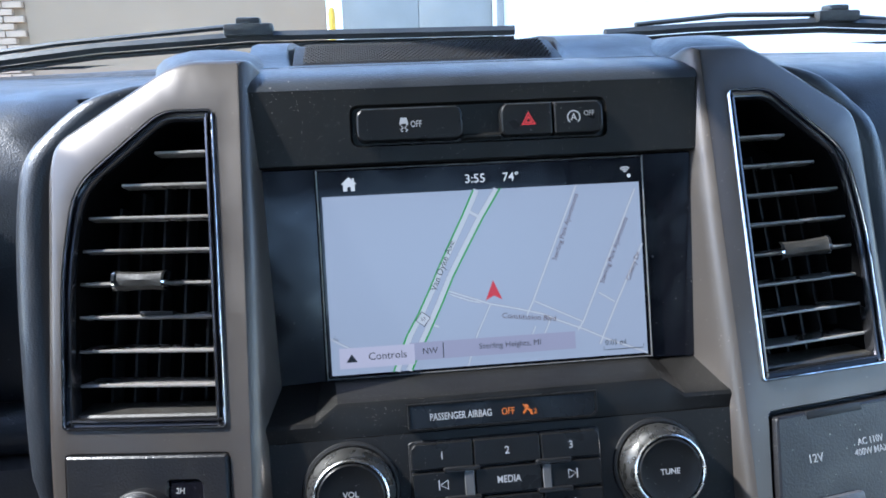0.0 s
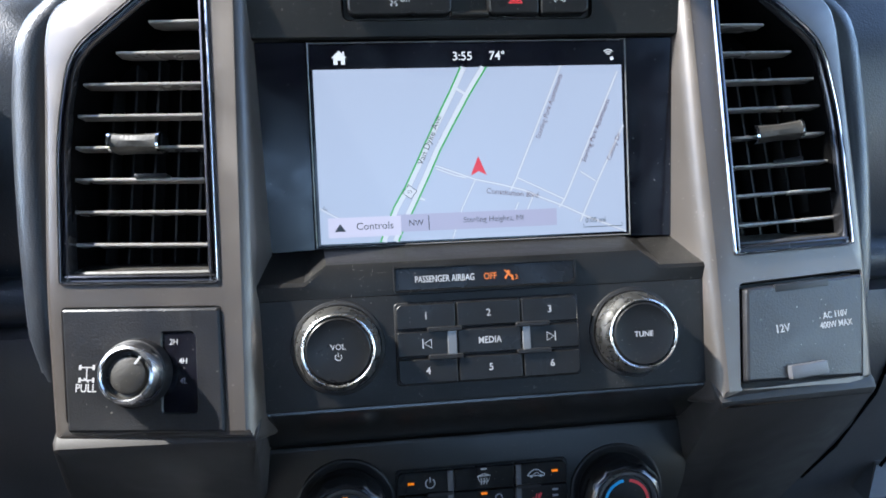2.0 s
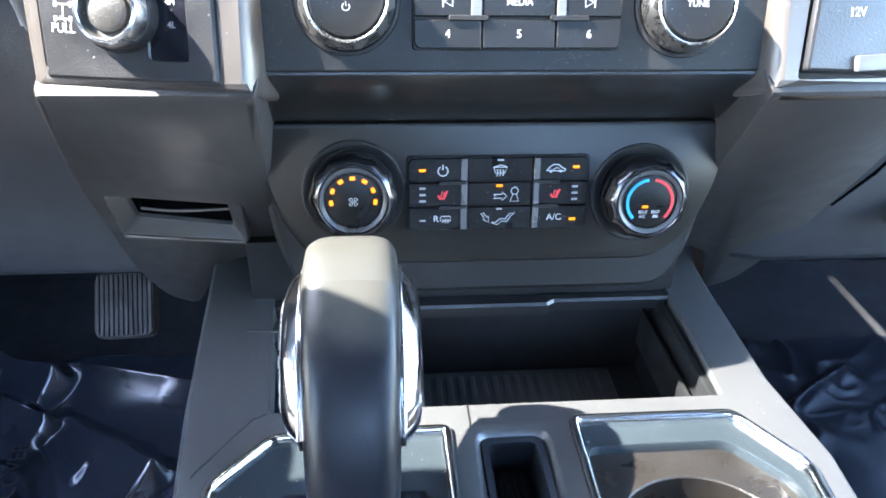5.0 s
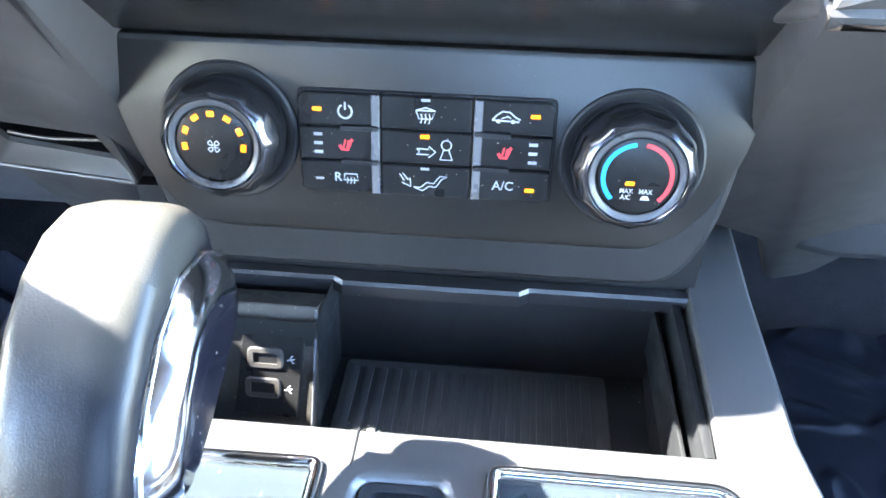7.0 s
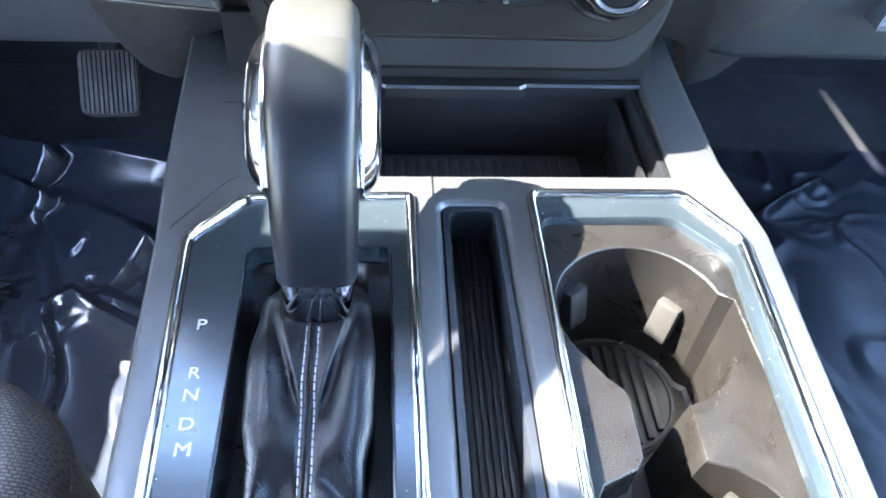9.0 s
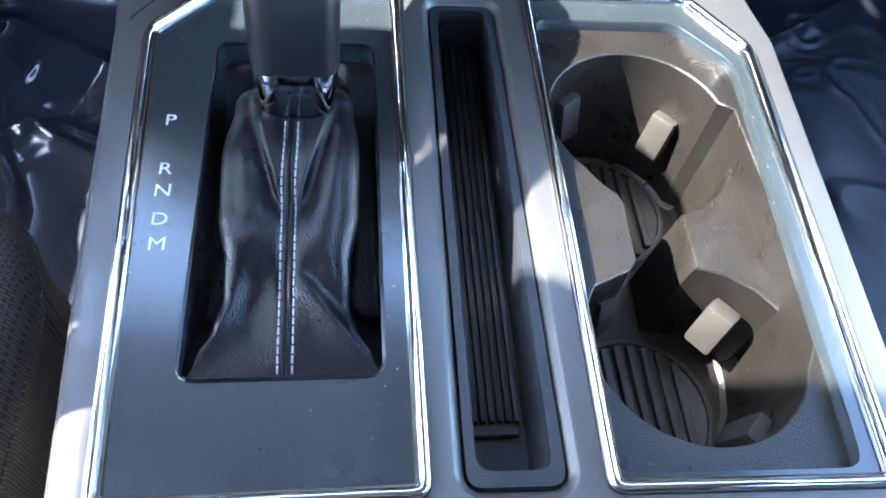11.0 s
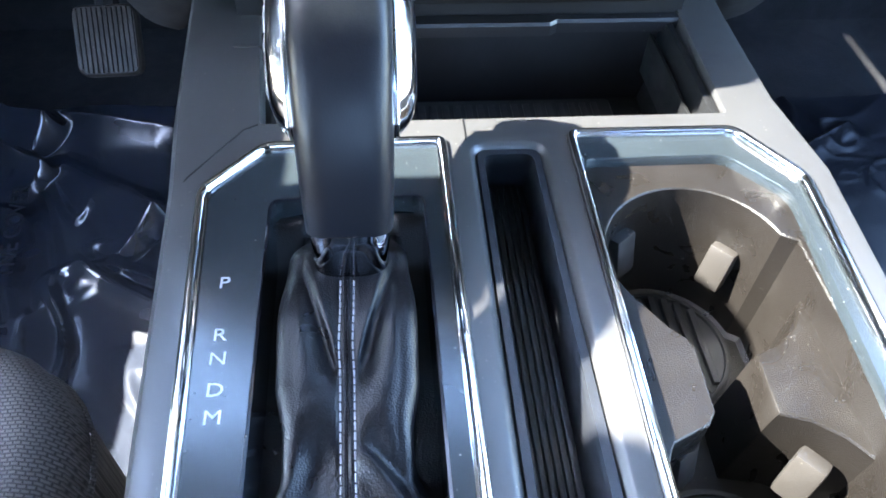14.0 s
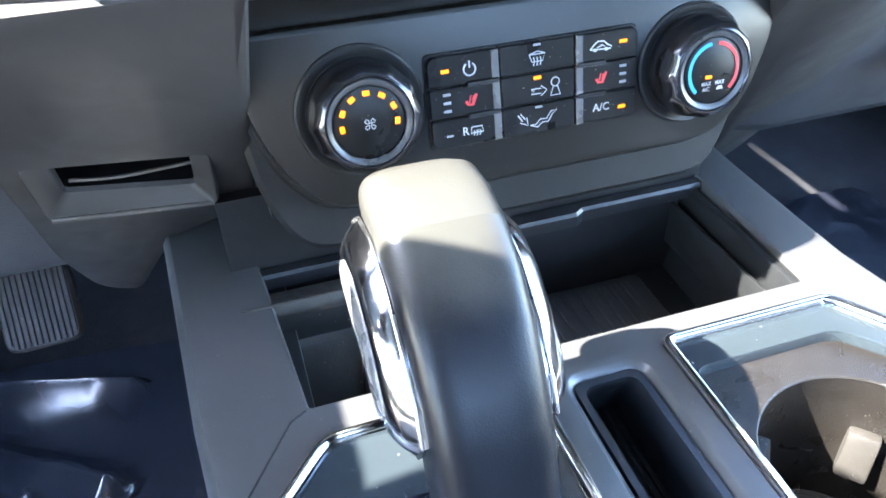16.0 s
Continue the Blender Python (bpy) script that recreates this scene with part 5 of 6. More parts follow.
cline(ck[2, 1], [(-0.0098, 0.4630), (-0.0078, 0.4600), (-0.0088, 0.4594), (-0.0052, 0.4578), (-0.0056, 0.4614), (-0.0064, 0.4606), (-0.0086, 0.4634)])
cline(ck[2, 1], [(-0.0040, 0.4576), (-0.0012, 0.4576), (0.0012, 0.4598), (0.0040, 0.4594), (0.0064, 0.4626), (0.0094, 0.4626), (0.0070, 0.4612), (0.0050, 0.4580), (0.0020, 0.4582), (-0.0004, 0.4562), (-0.0040, 0.4576)])
cline(ck[0, 2], [(0.0262, 0.4866), (0.0278, 0.4884), (0.0300, 0.4900), (0.0330, 0.4898), (0.0350, 0.4880), (0.0368, 0.4872), (0.0364, 0.4862), (0.0262, 0.4866)], 0.0006)
cline(ck[0, 2], [(0.0296, 0.4872), (0.0322, 0.4882), (0.0334, 0.4874)], 0.0005)
for x in (0.0286, 0.0342):
    part("symbol", prism(circle(*cspot(x, 0.4862), 0.0008, 10), [(0, HC), (0, HC + 0.0002)]), INK, ck[0, 2], "", CM)
lettering("A/C", 0.0036, INK, "caption", ck[2, 2], CLIMATE.spot(0.0318, 0.4600, HC))
for x0, x1 in ((-0.0212, -0.0178), (0.0192, 0.0226)):
    for r, (z0, z1) in enumerate(crows):
        part("bright_bar", prism(CLIMATE.poly(box2(x0, z0 + 0.0002, x1, z1 - 0.0002)), [(0, 0.0), (0, HC + 0.0001), (0.0004, HC + 0.0005)]), KEYRIM, clim, "pale reflective bar" if r == 0 else "", CM)
for z in (0.4807, 0.4669):
    for x0, x1 in ((-0.0335, -0.0180), (0.0192, 0.0340)):
        part("finger_bar", prism(rounded(CLIMATE.poly(box2(x0, z - 0.0013, x1, z + 0.0013)), 0.0012), [(0, 0.0), (0, HC), (0.0005, HC + 0.0014)]), DARK, clim, "", CM)

# ---- four-wheel-drive switch ----
F = WING[-1]
drive = thing("drive_mode_switch", tuple(F.spot(-0.175, 0.556).translation), "black drive selector panel with a chrome-ringed knob", "switch panel")
pts = F.poly([(-0.1358, 0.6088), (-0.2154, 0.6078), (-0.2124, 0.5508), (-0.1346, 0.5518)])
win = rounded(F.poly([(-0.1655, 0.5975), (-0.1500, 0.5980), (-0.1478, 0.5958), (-0.1475, 0.5600), (-0.1655, 0.5600)]), 0.002)
part("plate", prism(rounded(ccw(pts), 0.002), [(0, -0.01), (0, -0.0005), (0.0006, 0.0012), (0.0016, 0.0018)], [(ccw(win), [(0, 0.0018), (0.0006, 0.0008)])]), COVER, drive, "dusty black plate", F.m)
part("window", prism(ccw(win), [(0, 0.0), (0, 0.0008)]), PIANO, drive, "", F.m)
m = F.spot(-0.1766, 0.5783) @ Matrix.Scale(0.84, 4)
dk = part("knob_ring", lathe([(0.0192, 0.0015), (0.0190, 0.004), (0.0184, 0.012), (0.0176, 0.016), (0.0162, 0.0190), (0.0146, 0.0196), (0.0140, 0.0188), (0.0138, 0.016)], 56, cap=False), SATIN, drive, "worn satin chrome knob ring", m)
part("knob_collar", lathe([(0.0200, 0.0010), (0.0202, 0.006), (0.0194, 0.0105), (0.0186, 0.011)], 56, cap=False), DARK, drive, "", m)
kc = part("knob_face", lathe([(0.0139, 0.0155), (0.0138, 0.0178), (0.0134, 0.0180), (0.0130, 0.0152), (0.0112, 0.0150), (0.0104, 0.0166), (0.0080, 0.0176), (0.0004, 0.0179)], 48), DUSTY, drive, "black textured knob face", m)
strip([(0.0048, 0.0062), (0.0080, 0.0104)], 0.0012, 0.0181, INK, "pointer", kc, m)
for t, z in (("2H", 0.5925), ("4H", 0.5838), ("4L", 0.5748)):
    lettering(t, 0.0027, INK if t == "4H" else DIMINK, "caption", drive, F.spot(-0.1592 if t == "2H" else -0.1548, z, 0.0010), wide=0.9)
lettering("PULL", 0.0040, INK, "caption", drive, F.spot(-0.2028, 0.5712, 0.0019), wide=0.85)
a, b = F.at(-0.2022, 0.5780)
for e in (-1, 1):
    strip([(a + e * 0.0034, b + 0.0042), (a + e * 0.0034, b + 0.0018)], 0.0013, 0.0020, INK, "axle_symbol", drive, F.m)
    strip([(a + e * 0.0034, b - 0.0020), (a + e * 0.0034, b - 0.0044)], 0.0013, 0.0020, INK, "axle_symbol", drive, F.m)
strip([(a - 0.0034, b + 0.0030), (a + 0.0034, b + 0.0030)], 0.0006, 0.0020, INK, "axle_symbol", drive, F.m)
strip([(a - 0.0034, b - 0.0032), (a + 0.0034, b - 0.0032)], 0.0006, 0.0020, INK, "axle_symbol", drive, F.m)
strip([(a, b + 0.0030), (a, b - 0.0032)], 0.0006, 0.0020, INK, "axle_symbol", drive, F.m)
strip([(a - 0.0014, b - 0.0022), (a, b - 0.0032), (a + 0.0014, b - 0.0044)], 0.0006, 0.0021, INK, "axle_symbol", drive, F.m)

# ---- power outlets behind a hinged cover ----
F = WING[1]
outlet = thing("outlet_cover", tuple(F.spot(0.175, 0.555).translation), "dark grey hinged cover over the power outlets", "outlet cover")
pts = rounded(ccw(F.poly([(0.1388, 0.6040), (0.2195, 0.6040), (0.2110, 0.5485), (0.1332, 0.5545)])), 0.003)
part("well", prism(pts, [(0, -0.012), (0, -0.006)]), DARK, outlet, "", F.m)
pts = rounded(ccw(F.poly([(0.1398, 0.6025), (0.2180, 0.6028), (0.2098, 0.5500), (0.1345, 0.5560)])), 0.0025)
lid = part("lid", prism(pts, [(0, -0.005), (0, 0.0010), (0.0006, 0.0024), (0.0018, 0.0030)]), COVER, outlet, "dusty dark lid", F.m)
a, b = F.at(0.158, 0.6005), F.at(0.193, 0.6018)
part("hinge", block(a[0], a[1] - 0.002, 0.001, b[0], b[1] + 0.001, 0.0034, 0.0008), DARK, outlet, "", F.m)
a, b = F.at(0.1605, 0.5575), F.at(0.1850, 0.5560)
part("finger_lip", block(a[0], a[1] - 0.0035, 0.001, b[0], b[1] + 0.0058, 0.0062, 0.0016), LIP, outlet, "pale grey finger lip", F.m)
lettering("12V", 0.0042, DIMINK, "caption", lid, F.spot(0.1600, 0.5800, 0.0031))
lettering("AC 110V", 0.0034, DIMINK, "caption", lid, F.spot(0.1955, 0.5835, 0.0031), wide=0.9)
lettering("400W MAX", 0.0034, DIMINK, "caption", lid, F.spot(0.1955, 0.5785, 0.0031), wide=0.9)

# ---- centre console ----
Z = 0.377
con = thing("centre_console", (0, 0.1, 0.0), "satin grey centre console between the front seats", "centre console")
SH = [(-0.0305, 0.0205), (-0.0305, 0.2815), (-0.1255, 0.2800), (-0.1545, 0.2470), (-0.1425, 0.0205)]
CU = [(0.0290, 0.0190), (0.1380, 0.0165), (0.1520, 0.2440), (0.1255, 0.2840), (0.0325, 0.2845)]
SL = [(-0.0195, 0.0235), (0.0170, 0.0225), (0.0178, 0.2740), (-0.0165, 0.2740)]
TR = [(-0.1285, 0.2960), (0.1262, 0.2960), (0.1305, 0.4400), (-0.1395, 0.4400)]
OUT = [(-0.1500, -0.06), (-0.1560, 0.03), (-0.1620, 0.12), (-0.1690, 0.25), (-0.1750, 0.31), (-0.1850, 0.47), (0.1640, 0.47), (0.1610, 0.40), (0.1600, 0.31), (0.1680, 0.25), (0.1600, 0.12), (0.1540, 0.03), (0.1490, -0.06)]
sh, cu, sl, tr = rounded(ccw(SH), 0.007), rounded(ccw(CU), 0.007), rounded(ccw(SL), 0.007), rounded(ccw(TR), 0.003)
T = Matrix.Translation
part("top", prism(OUT, [(-0.006, -0.37), (-0.005, -0.05), (-0.002, -0.012), (0.0005, -0.004), (0.003, -0.001), (0.007, 0.0)],
                  [(sh, [(0, 0.0), (0.0006, -0.0012), (0.0006, -0.006)]), (cu, [(0, 0.0), (0.0006, -0.0012), (0.0006, -0.006)]),
                   (sl, [(-0.0040, 0.0), (-0.0028, -0.0006), (-0.0008, -0.0030), (0.0002, -0.0048), (0.0010, -0.0080)]), (tr, [(0, 0.0), (0.001, -0.0015), (0.002, -0.012)])]), CONSOLE, con, "", T((0, 0, Z)), 30)
# shallow shoulders between the panels, and the seam at the front
part("rail_seam", tube([(-0.1290, 0.2955, Z - 0.0003), (-0.1360, 0.2915, Z - 0.0003), (-0.1600, 0.2560, Z - 0.0003), (-0.1650, 0.2440, Z - 0.0016)], 0.0007, 6), DARK, con)
for x0, x1 in ((-0.0212, -0.0204),):
    part("seam", block(x0, 0.2790, Z - 0.002, x1, 0.2965, Z + 0.0006, 0.0003), DARK, con)
# chrome mouldings
ringsec = [(0, -0.004), (0, 0.0012), (0.0005, 0.0024), (0.0018, 0.0032), (0.0032, 0.0028), (0.0042, 0.0014), (0.0046, -0.0002), (0.0054, 0.0000), (0.0058, -0.004)]
part("chrome_moulding", band(inset(sh, 0.0004), ringsec), CHROME, con, "bright chrome moulding", T((0, 0, Z)), 50)
part("chrome_moulding", band(inset(cu, 0.0004), ringsec), CHROME, con, "bright chrome moulding", T((0, 0, Z)), 50)
# rear lid and the handle strip at its edge
part("armrest_lid", block(-0.150, -0.42, 0.33, 0.150, 0.000, 0.4, 0.012, seg=3), LEATHER, con, "black padded lid")
part("lid_catch", prism(rounded(box2(0.072, -0.020, 0.148, 0.012), 0.008), [(0, 0.376), (0, 0.383), (0.003, 0.387)]), LOWER, con, "", None)
part("rear_strip", prism(rounded(box2(-0.06, 0.000, 0.07, 0.007), 0.003), [(0, 0.376), (0, 0.379), (0.001, 0.3805)]), DARK, con)

# coin slot with its ribbed mat
slot = thing("coin_slot", (0, 0.15, 0.33), "narrow black bin with a ribbed rubber mat", "storage bin")
bm = bmesh.new()
cell = [rounded(ccw(p), 0.006) for p in (
    [(-0.0190, 0.0240), (0.0167, 0.0235), (0.0175, 0.2742), (-0.0161, 0.2742)], [(-0.0186, 0.0246), (0.0163, 0.0241), (0.0171, 0.2738), (-0.0157, 0.2738)],
    [(-0.0150, 0.0300), (0.0122, 0.0295), (0.0136, 0.2700), (-0.0126, 0.2700)], [(-0.0142, 0.0310), (0.0116, 0.0305), (0.0132, 0.2705), (-0.0120, 0.2705)],
    [(-0.0110, 0.0400), (0.0138, 0.0395), (0.0160, 0.2890), (-0.0090, 0.2890)])]
stack(bm, [[(x, y, z) for x, y in c] for c, z in zip(cell, (0.3700, 0.3742, 0.3744, 0.3722, 0.3320))], last=True)
part("well", bm, SLOT, slot, smooth=30)
mat_ob = part("mat", prism(rounded([(-0.0092, 0.0560), (0.0116, 0.0560), (0.0140, 0.2860), (-0.0086, 0.2860)], 0.002), [(0, 0.3315), (0, 0.3342), (0.0008, 0.3350)]), RUBBER, slot, "ribbed rubber mat")
for i in range(6):
    x, lean = -0.0074 + i * 0.0035, 0.0006 + 0.00034 * i
    bm = block(-0.0013, 0.0, 0.3344, 0.0013, 0.2230 - 0.0012 * (i == 5), 0.3386, 0.0007)
    for v in bm.verts:
        v.co.x += lean * v.co.y / 0.223
    part("rib", bm, SLOT, mat_ob, "", Matrix.Translation((x, 0.0610, 0)))

# ---- gear selector ----
gear = thing("gear_selector", (-0.08, 0.15, 0.36), "leather gear selector with chrome side plates and stitched boot", "gear selector")
boot_hole = rounded(box2(-0.1190, 0.0660, -0.0450, 0.2410), 0.007)
panel = part("panel", prism(inset(sh, 0.0040), [(0, -0.004), (0, -0.0016)], [(boot_hole, [(0, -0.0016), (0.0008, -0.003), (0.0012, -0.03)])]), SHIFTPANEL, gear, "smooth blue-black panel", T((0, 0, Z)))
part("boot_frame", band(inset(ccw(boot_hole), -0.0006), [(0, -0.003), (0, -0.0012), (0.0005, -0.0008), (0.0014, -0.0012), (0.0014, -0.006)]), PIANO, gear, "", T((0, 0, Z)))
for t, y in (("P", 0.1900), ("R", 0.1625), ("N", 0.1510), ("D", 0.1365), ("M", 0.1245)):
    lettering(t, 0.0060, PRINT, "gear_letter", panel, T((-0.1325 - 0.038 * (y - 0.124), y, Z - 0.0015)), wide=1.12, bold=0.0)
# boot: a low leather tent in its well
def bend(v, knots):
    """Smooth steps between (place, value) knots."""
    v = max(v, knots[0][0])
    for (a, p), (b, q) in zip(knots, knots[1:]):
        if v <= b:
            k = (v - a) / (b - a)
            return p + (q - p) * k * k * (3 - 2 * k)
    return knots[-1][1]


CX = -0.0815


def boot_half(y):
    """Half the boot's width at y."""
    return bend(y, ((0.0675, 0.0360), (0.076, 0.0325), (0.088, 0.0270), (0.100, 0.0240), (0.113, 0.0243), (0.136, 0.0278), (0.165, 0.0284), (0.200, 0.0262), (0.2395, 0.0215)))


def hump(d, w):
    return math.exp(-(d / w) ** 2)


def boot_z(x, y):
    """Height of the leather's top: a sunk vee under the collar, two lobes beside it, and folds that run out to the rear corners."""
    v = (y - 0.0675) / 0.172
    side = 1 if x > CX else -1
    q, half = abs(x - CX), boot_half(y)
    ridge = 0.3700 + 0.0050 * v / 0.12 if v < 0.12 else bend(v, ((0.12, 0.3750), (0.42, 0.3832), (0.56, 0.3862), (0.66, 0.3868), (0.74, 0.3850), (1, 0.358)))
    vee = 0.0036 + 0.27 * max(0, y - 0.140)  # the edge of the vee-shaped flap
    open_vee = bend(y, ((0.128, 0), (0.150, 1), (0.178, 0.9), (0.196, 0.2)))
    out = q - vee
    sunk = open_vee * (-0.0012 if out < 0 else -0.0012 + 0.0062 * (1 - math.exp(-out / 0.0012)) * math.exp(-(out / 0.0075) ** 2))
    lobe = 0.0058 * hump(q - 0.0185, 0.0085) * hump(y - 0.155, 0.032) + 0.0036 * hump(q - 0.0120, 0.0100) * hump(y - 0.120 + 0.004 * side, 0.018)
    waist = 0.0028 * hump(y - 0.139, 0.010) * hump(q, 0.0080)
    if side < 0:  # a broad fold to one corner, a sharp one to the other
        at = 0.0215 + 0.36 * max(0, 0.104 - y)
        fold_out = 0.0066 * hump(q - at, 0.0064) * bend(y, ((0.069, 0.0), (0.078, 0.75), (0.092, 1), (0.118, 0.6), (0.138, 0)))
        tuck = 0.0010 * hump(y - 0.128 + 0.4 * (q - 0.012), 0.004) * hump(q - 0.016, 0.008)
    else:
        at = 0.0045 + 0.80 * max(0, 0.108 - y)
        d = q - at
        fold_out = 0.0052 * (math.exp(-(d / 0.0075) ** 2) if d < 0 else math.exp(-d / 0.0028)) * bend(y, ((0.069, 0.0), (0.077, 0.8), (0.098, 0.8), (0.112, 0)))
        tuck = 0.0030 * hump(d - 0.0065, 0.0045) * bend(y, ((0.074, 0), (0.086, 1), (0.104, 0.8), (0.122, 0)))
    hollow = (0.0030 if side < 0 else 0.0010) * hump(q - 0.0100, 0.0080) * bend(y, ((0.070, 0), (0.084, 1), (0.100, 0.7), (0.118, 0)))
    seam = 0.0006 * hump(q - 0.0027, 0.0008) - 0.0005 * hump(q - 0.0010, 0.0007)
    soft = noise.noise(Vector((x * 40 + 3, y * 26, 1.7))) * 0.0009 + noise.noise(Vector((x * 130, y * 90, 2.2))) * 0.00008
    grow = min(1, 5 * v) * (1 if v < 0.95 else (1 - v) / 0.05)
    return ridge - 0.0052 * grow * (q / half) ** 2 + (soft - sunk + lobe - waist + fold_out - hollow - tuck - seam) * grow


bm = bmesh.new()
grid = []
for j in range(131):
    y = 0.0675 + 0.172 * j / 130
    half = boot_half(y)
    low = 0.3690 - bend(y, ((0.070, 0), (0.112, 0.024), (0.215, 0.024), (0.2395, 0.004)))
    skirt = 1 - bend(y, ((0.084, 0), (0.122, 1)))
    rad = 0.0070 * bend(y, ((0.068, 0.05), (0.095, 0.55), (0.125, 1)))
    sides = []
    for e in (-1, 1):
        run = [(CX + e * (half - rad) * i / 24, y, boot_z(CX + e * (half - rad) * i / 24, y)) for i in range(25)]
        top = run[-1][2]
        drop = min(rad, max(0.0002, 0.7 * (top - low)))
        run += [(CX + e * (half - rad + rad * math.sin(math.pi * i / 16)), y, top - drop * (1 - math.cos(math.pi * i / 16))) for i in range(1, 9)]
        foot, at = half * 0.86 * (1 - skirt) + 0.0366 * skirt, run[-1][2]
        run += [(CX + e * (half + (foot - half) * i / 8), y, at + (low - at) * (i / 8) ** (1 - 0.35 * skirt)) for i in range(1, 9)]
        run += [(CX + e * (foot + (0.0372 - foot) * i / 3), y, low - 0.0005 * i) for i in range(1, 4)]
        sides.append(run)
    grid.append(sides[0][:0:-1] + sides[1])
stack(bm, grid, closed=False)
boot = part("boot", bm, LEATHER, gear, "creased black leather boot", smooth=180)
bm = bmesh.new()
for e in (-1, 1):
    for q in range(30):
        y = 0.0702 + q * 0.00365
        if y > 0.178:
            continue
        ends = [(CX + e * 0.0027 - 0.0006 * math.exp(-((yy - 0.148) / 0.010) ** 2), yy) for yy in (y, y + 0.0014, y + 0.0028)]
        tube([(x, yy, boot_z(x, yy) + h) for (x, yy), h in zip(ends, (0.0001, 0.0005, 0.0001))], 0.00044, 5, bm)
part("stitching", bm, THREAD, gear, "two rows of grey stitches")
for e in (-1, 1):
    line = [(CX + e * 0.0009, 0.069 + 0.0055 * j, boot_z(CX, 0.069 + 0.0055 * j)) for j in range(21)]
    part("seam", tube(line, 0.0008, 6), LEATHER, gear)
# collar and grip: sections along the rear outline, from the collar over the crown
rear = [(0.1800, 0.3930), (0.1835, 0.4000), (0.1856, 0.4062), (0.1900, 0.4250), (0.1960, 0.4410), (0.2055, 0.4580), (0.2185, 0.4750), (0.2325, 0.4878), (0.2465, 0.4960), (0.2610, 0.5003), (0.2740, 0.4998), (0.2855, 0.4950), (0.2945, 0.4855), (0.2985, 0.4720)]


def section(i, w, d, e=0.50):
    """A rounded-square ring of half-width w and depth 2d under point i of the outline."""
    y, z = rear[i]
    a, b = rear[max(i - 1, 0)], rear[min(i + 1, len(rear) - 1)]
    t = Vector((0, b[0] - a[0], b[1] - a[1])).normalized()
    back = Vector((0, -t.z, t.y))
    mid = Vector((-0.0795, y, z)) - back * 0.0165
    return [tuple(mid + Vector((1, 0, 0)) * w * math.copysign(abs(math.cos(q)) ** e, math.cos(q)) + back * d * math.copysign(abs(math.sin(q)) ** e, math.sin(q))) for q in [2 * math.pi * k / 48 for k in range(48)]]


def collar_ring(y, z, w, d, e=0.55):
    """A rounded-square ring about the lever, its rear edge at y, its front lower than its rear."""
    return [(-0.0795 + w * math.copysign(abs(math.cos(q)) ** e, math.cos(q)), y + d - d * math.copysign(abs(math.sin(q)) ** e, math.sin(q)), z - 0.10 * d * (1 - math.sin(q))) for q in [2 * math.pi * k / 64 for k in range(64)]]


bm = bmesh.new()
stack(bm, [collar_ring(0.1822, 0.3868, 0.0146, 0.0144), collar_ring(0.1808, 0.3874, 0.0157, 0.0154), collar_ring(0.1806, 0.3890, 0.0162, 0.0158), collar_ring(0.1848, 0.4040, 0.0170, 0.0164), collar_ring(0.1855, 0.4066, 0.0173, 0.0166), collar_ring(0.1870, 0.4072, 0.0163, 0.0156)])
part("collar", bm, COLLAR, gear, "dark chrome collar", smooth=40)
ww = [0, 0, 0.0184, 0.0190, 0.0195, 0.0200, 0.0203, 0.0205, 0.0205, 0.0204, 0.0202, 0.0198, 0.0186, 0.0168]
bm = bmesh.new()
end = section(13, 0.0172, 0.0140)
stack(bm, [section(2, 0.0174, 0.0155)] + [section(i, ww[i], 0.0165) for i in range(2, 9)])
part("grip", bm, GRIP, gear, "black leather grip, painted paler towards its sunlit top", smooth=70)
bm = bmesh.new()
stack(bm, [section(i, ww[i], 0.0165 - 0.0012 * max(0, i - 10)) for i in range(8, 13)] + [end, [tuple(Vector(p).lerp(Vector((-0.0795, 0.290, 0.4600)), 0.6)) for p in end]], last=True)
part("crown", bm, GRIP, gear, "rounded crown painted pale as if in sun", smooth=70)
for e in (-1, 1):
    def side(pts, x):
        return [(-0.0795 + e * x, y, z) for y, z in pts]
    face = [(0.2010, 0.4490), (0.2060, 0.4590), (0.2190, 0.4745), (0.2350, 0.4865), (0.2540, 0.4925), (0.2720, 0.4890), (0.2850, 0.4790), (0.2850, 0.4680), (0.2640, 0.4580), (0.2320, 0.4450), (0.2070, 0.4370)]
    face = [(0.2485 + (y - 0.2440) * 0.95, 0.4565 + (z - 0.4600) * 0.93) for y, z in face]
    cy, cz = 0.2485, 0.4565
    sc = lambda f: [(cy + (y - cy) * f, cz + (z - cz) * f) for y, z in face]
    bm = bmesh.new()
    stack(bm, [side(sc(0.99), 0.014), side(sc(1.0), 0.0205), side(sc(0.975), 0.0217), side(sc(0.90), 0.0248), side(sc(0.82), 0.0270), side(sc(0.75), 0.0283), side(sc(0.70), 0.0287)], last=True)
    plate = part("side_plate", bm, PLATE, gear, "rounded chrome side plate", smooth=42)
    part("plate_edge", tube([side([p], 0.0212)[0] for p in sc(0.995) + sc(0.995)[:1]], 0.0007, 6), SATIN, plate, smooth=60)
    bm = bmesh.new()
    h = 0.0300 if e < 0 else 0.0296
    stack(bm, [side(sc(0.68), 0.0280), side(sc(0.66), h - 0.0008), side(sc(0.60), h)], last=True)
    part("side_button", bm, KEYRIM if e < 0 else PIANO, plate, "grey thumb button" if e < 0 else "", smooth=30)

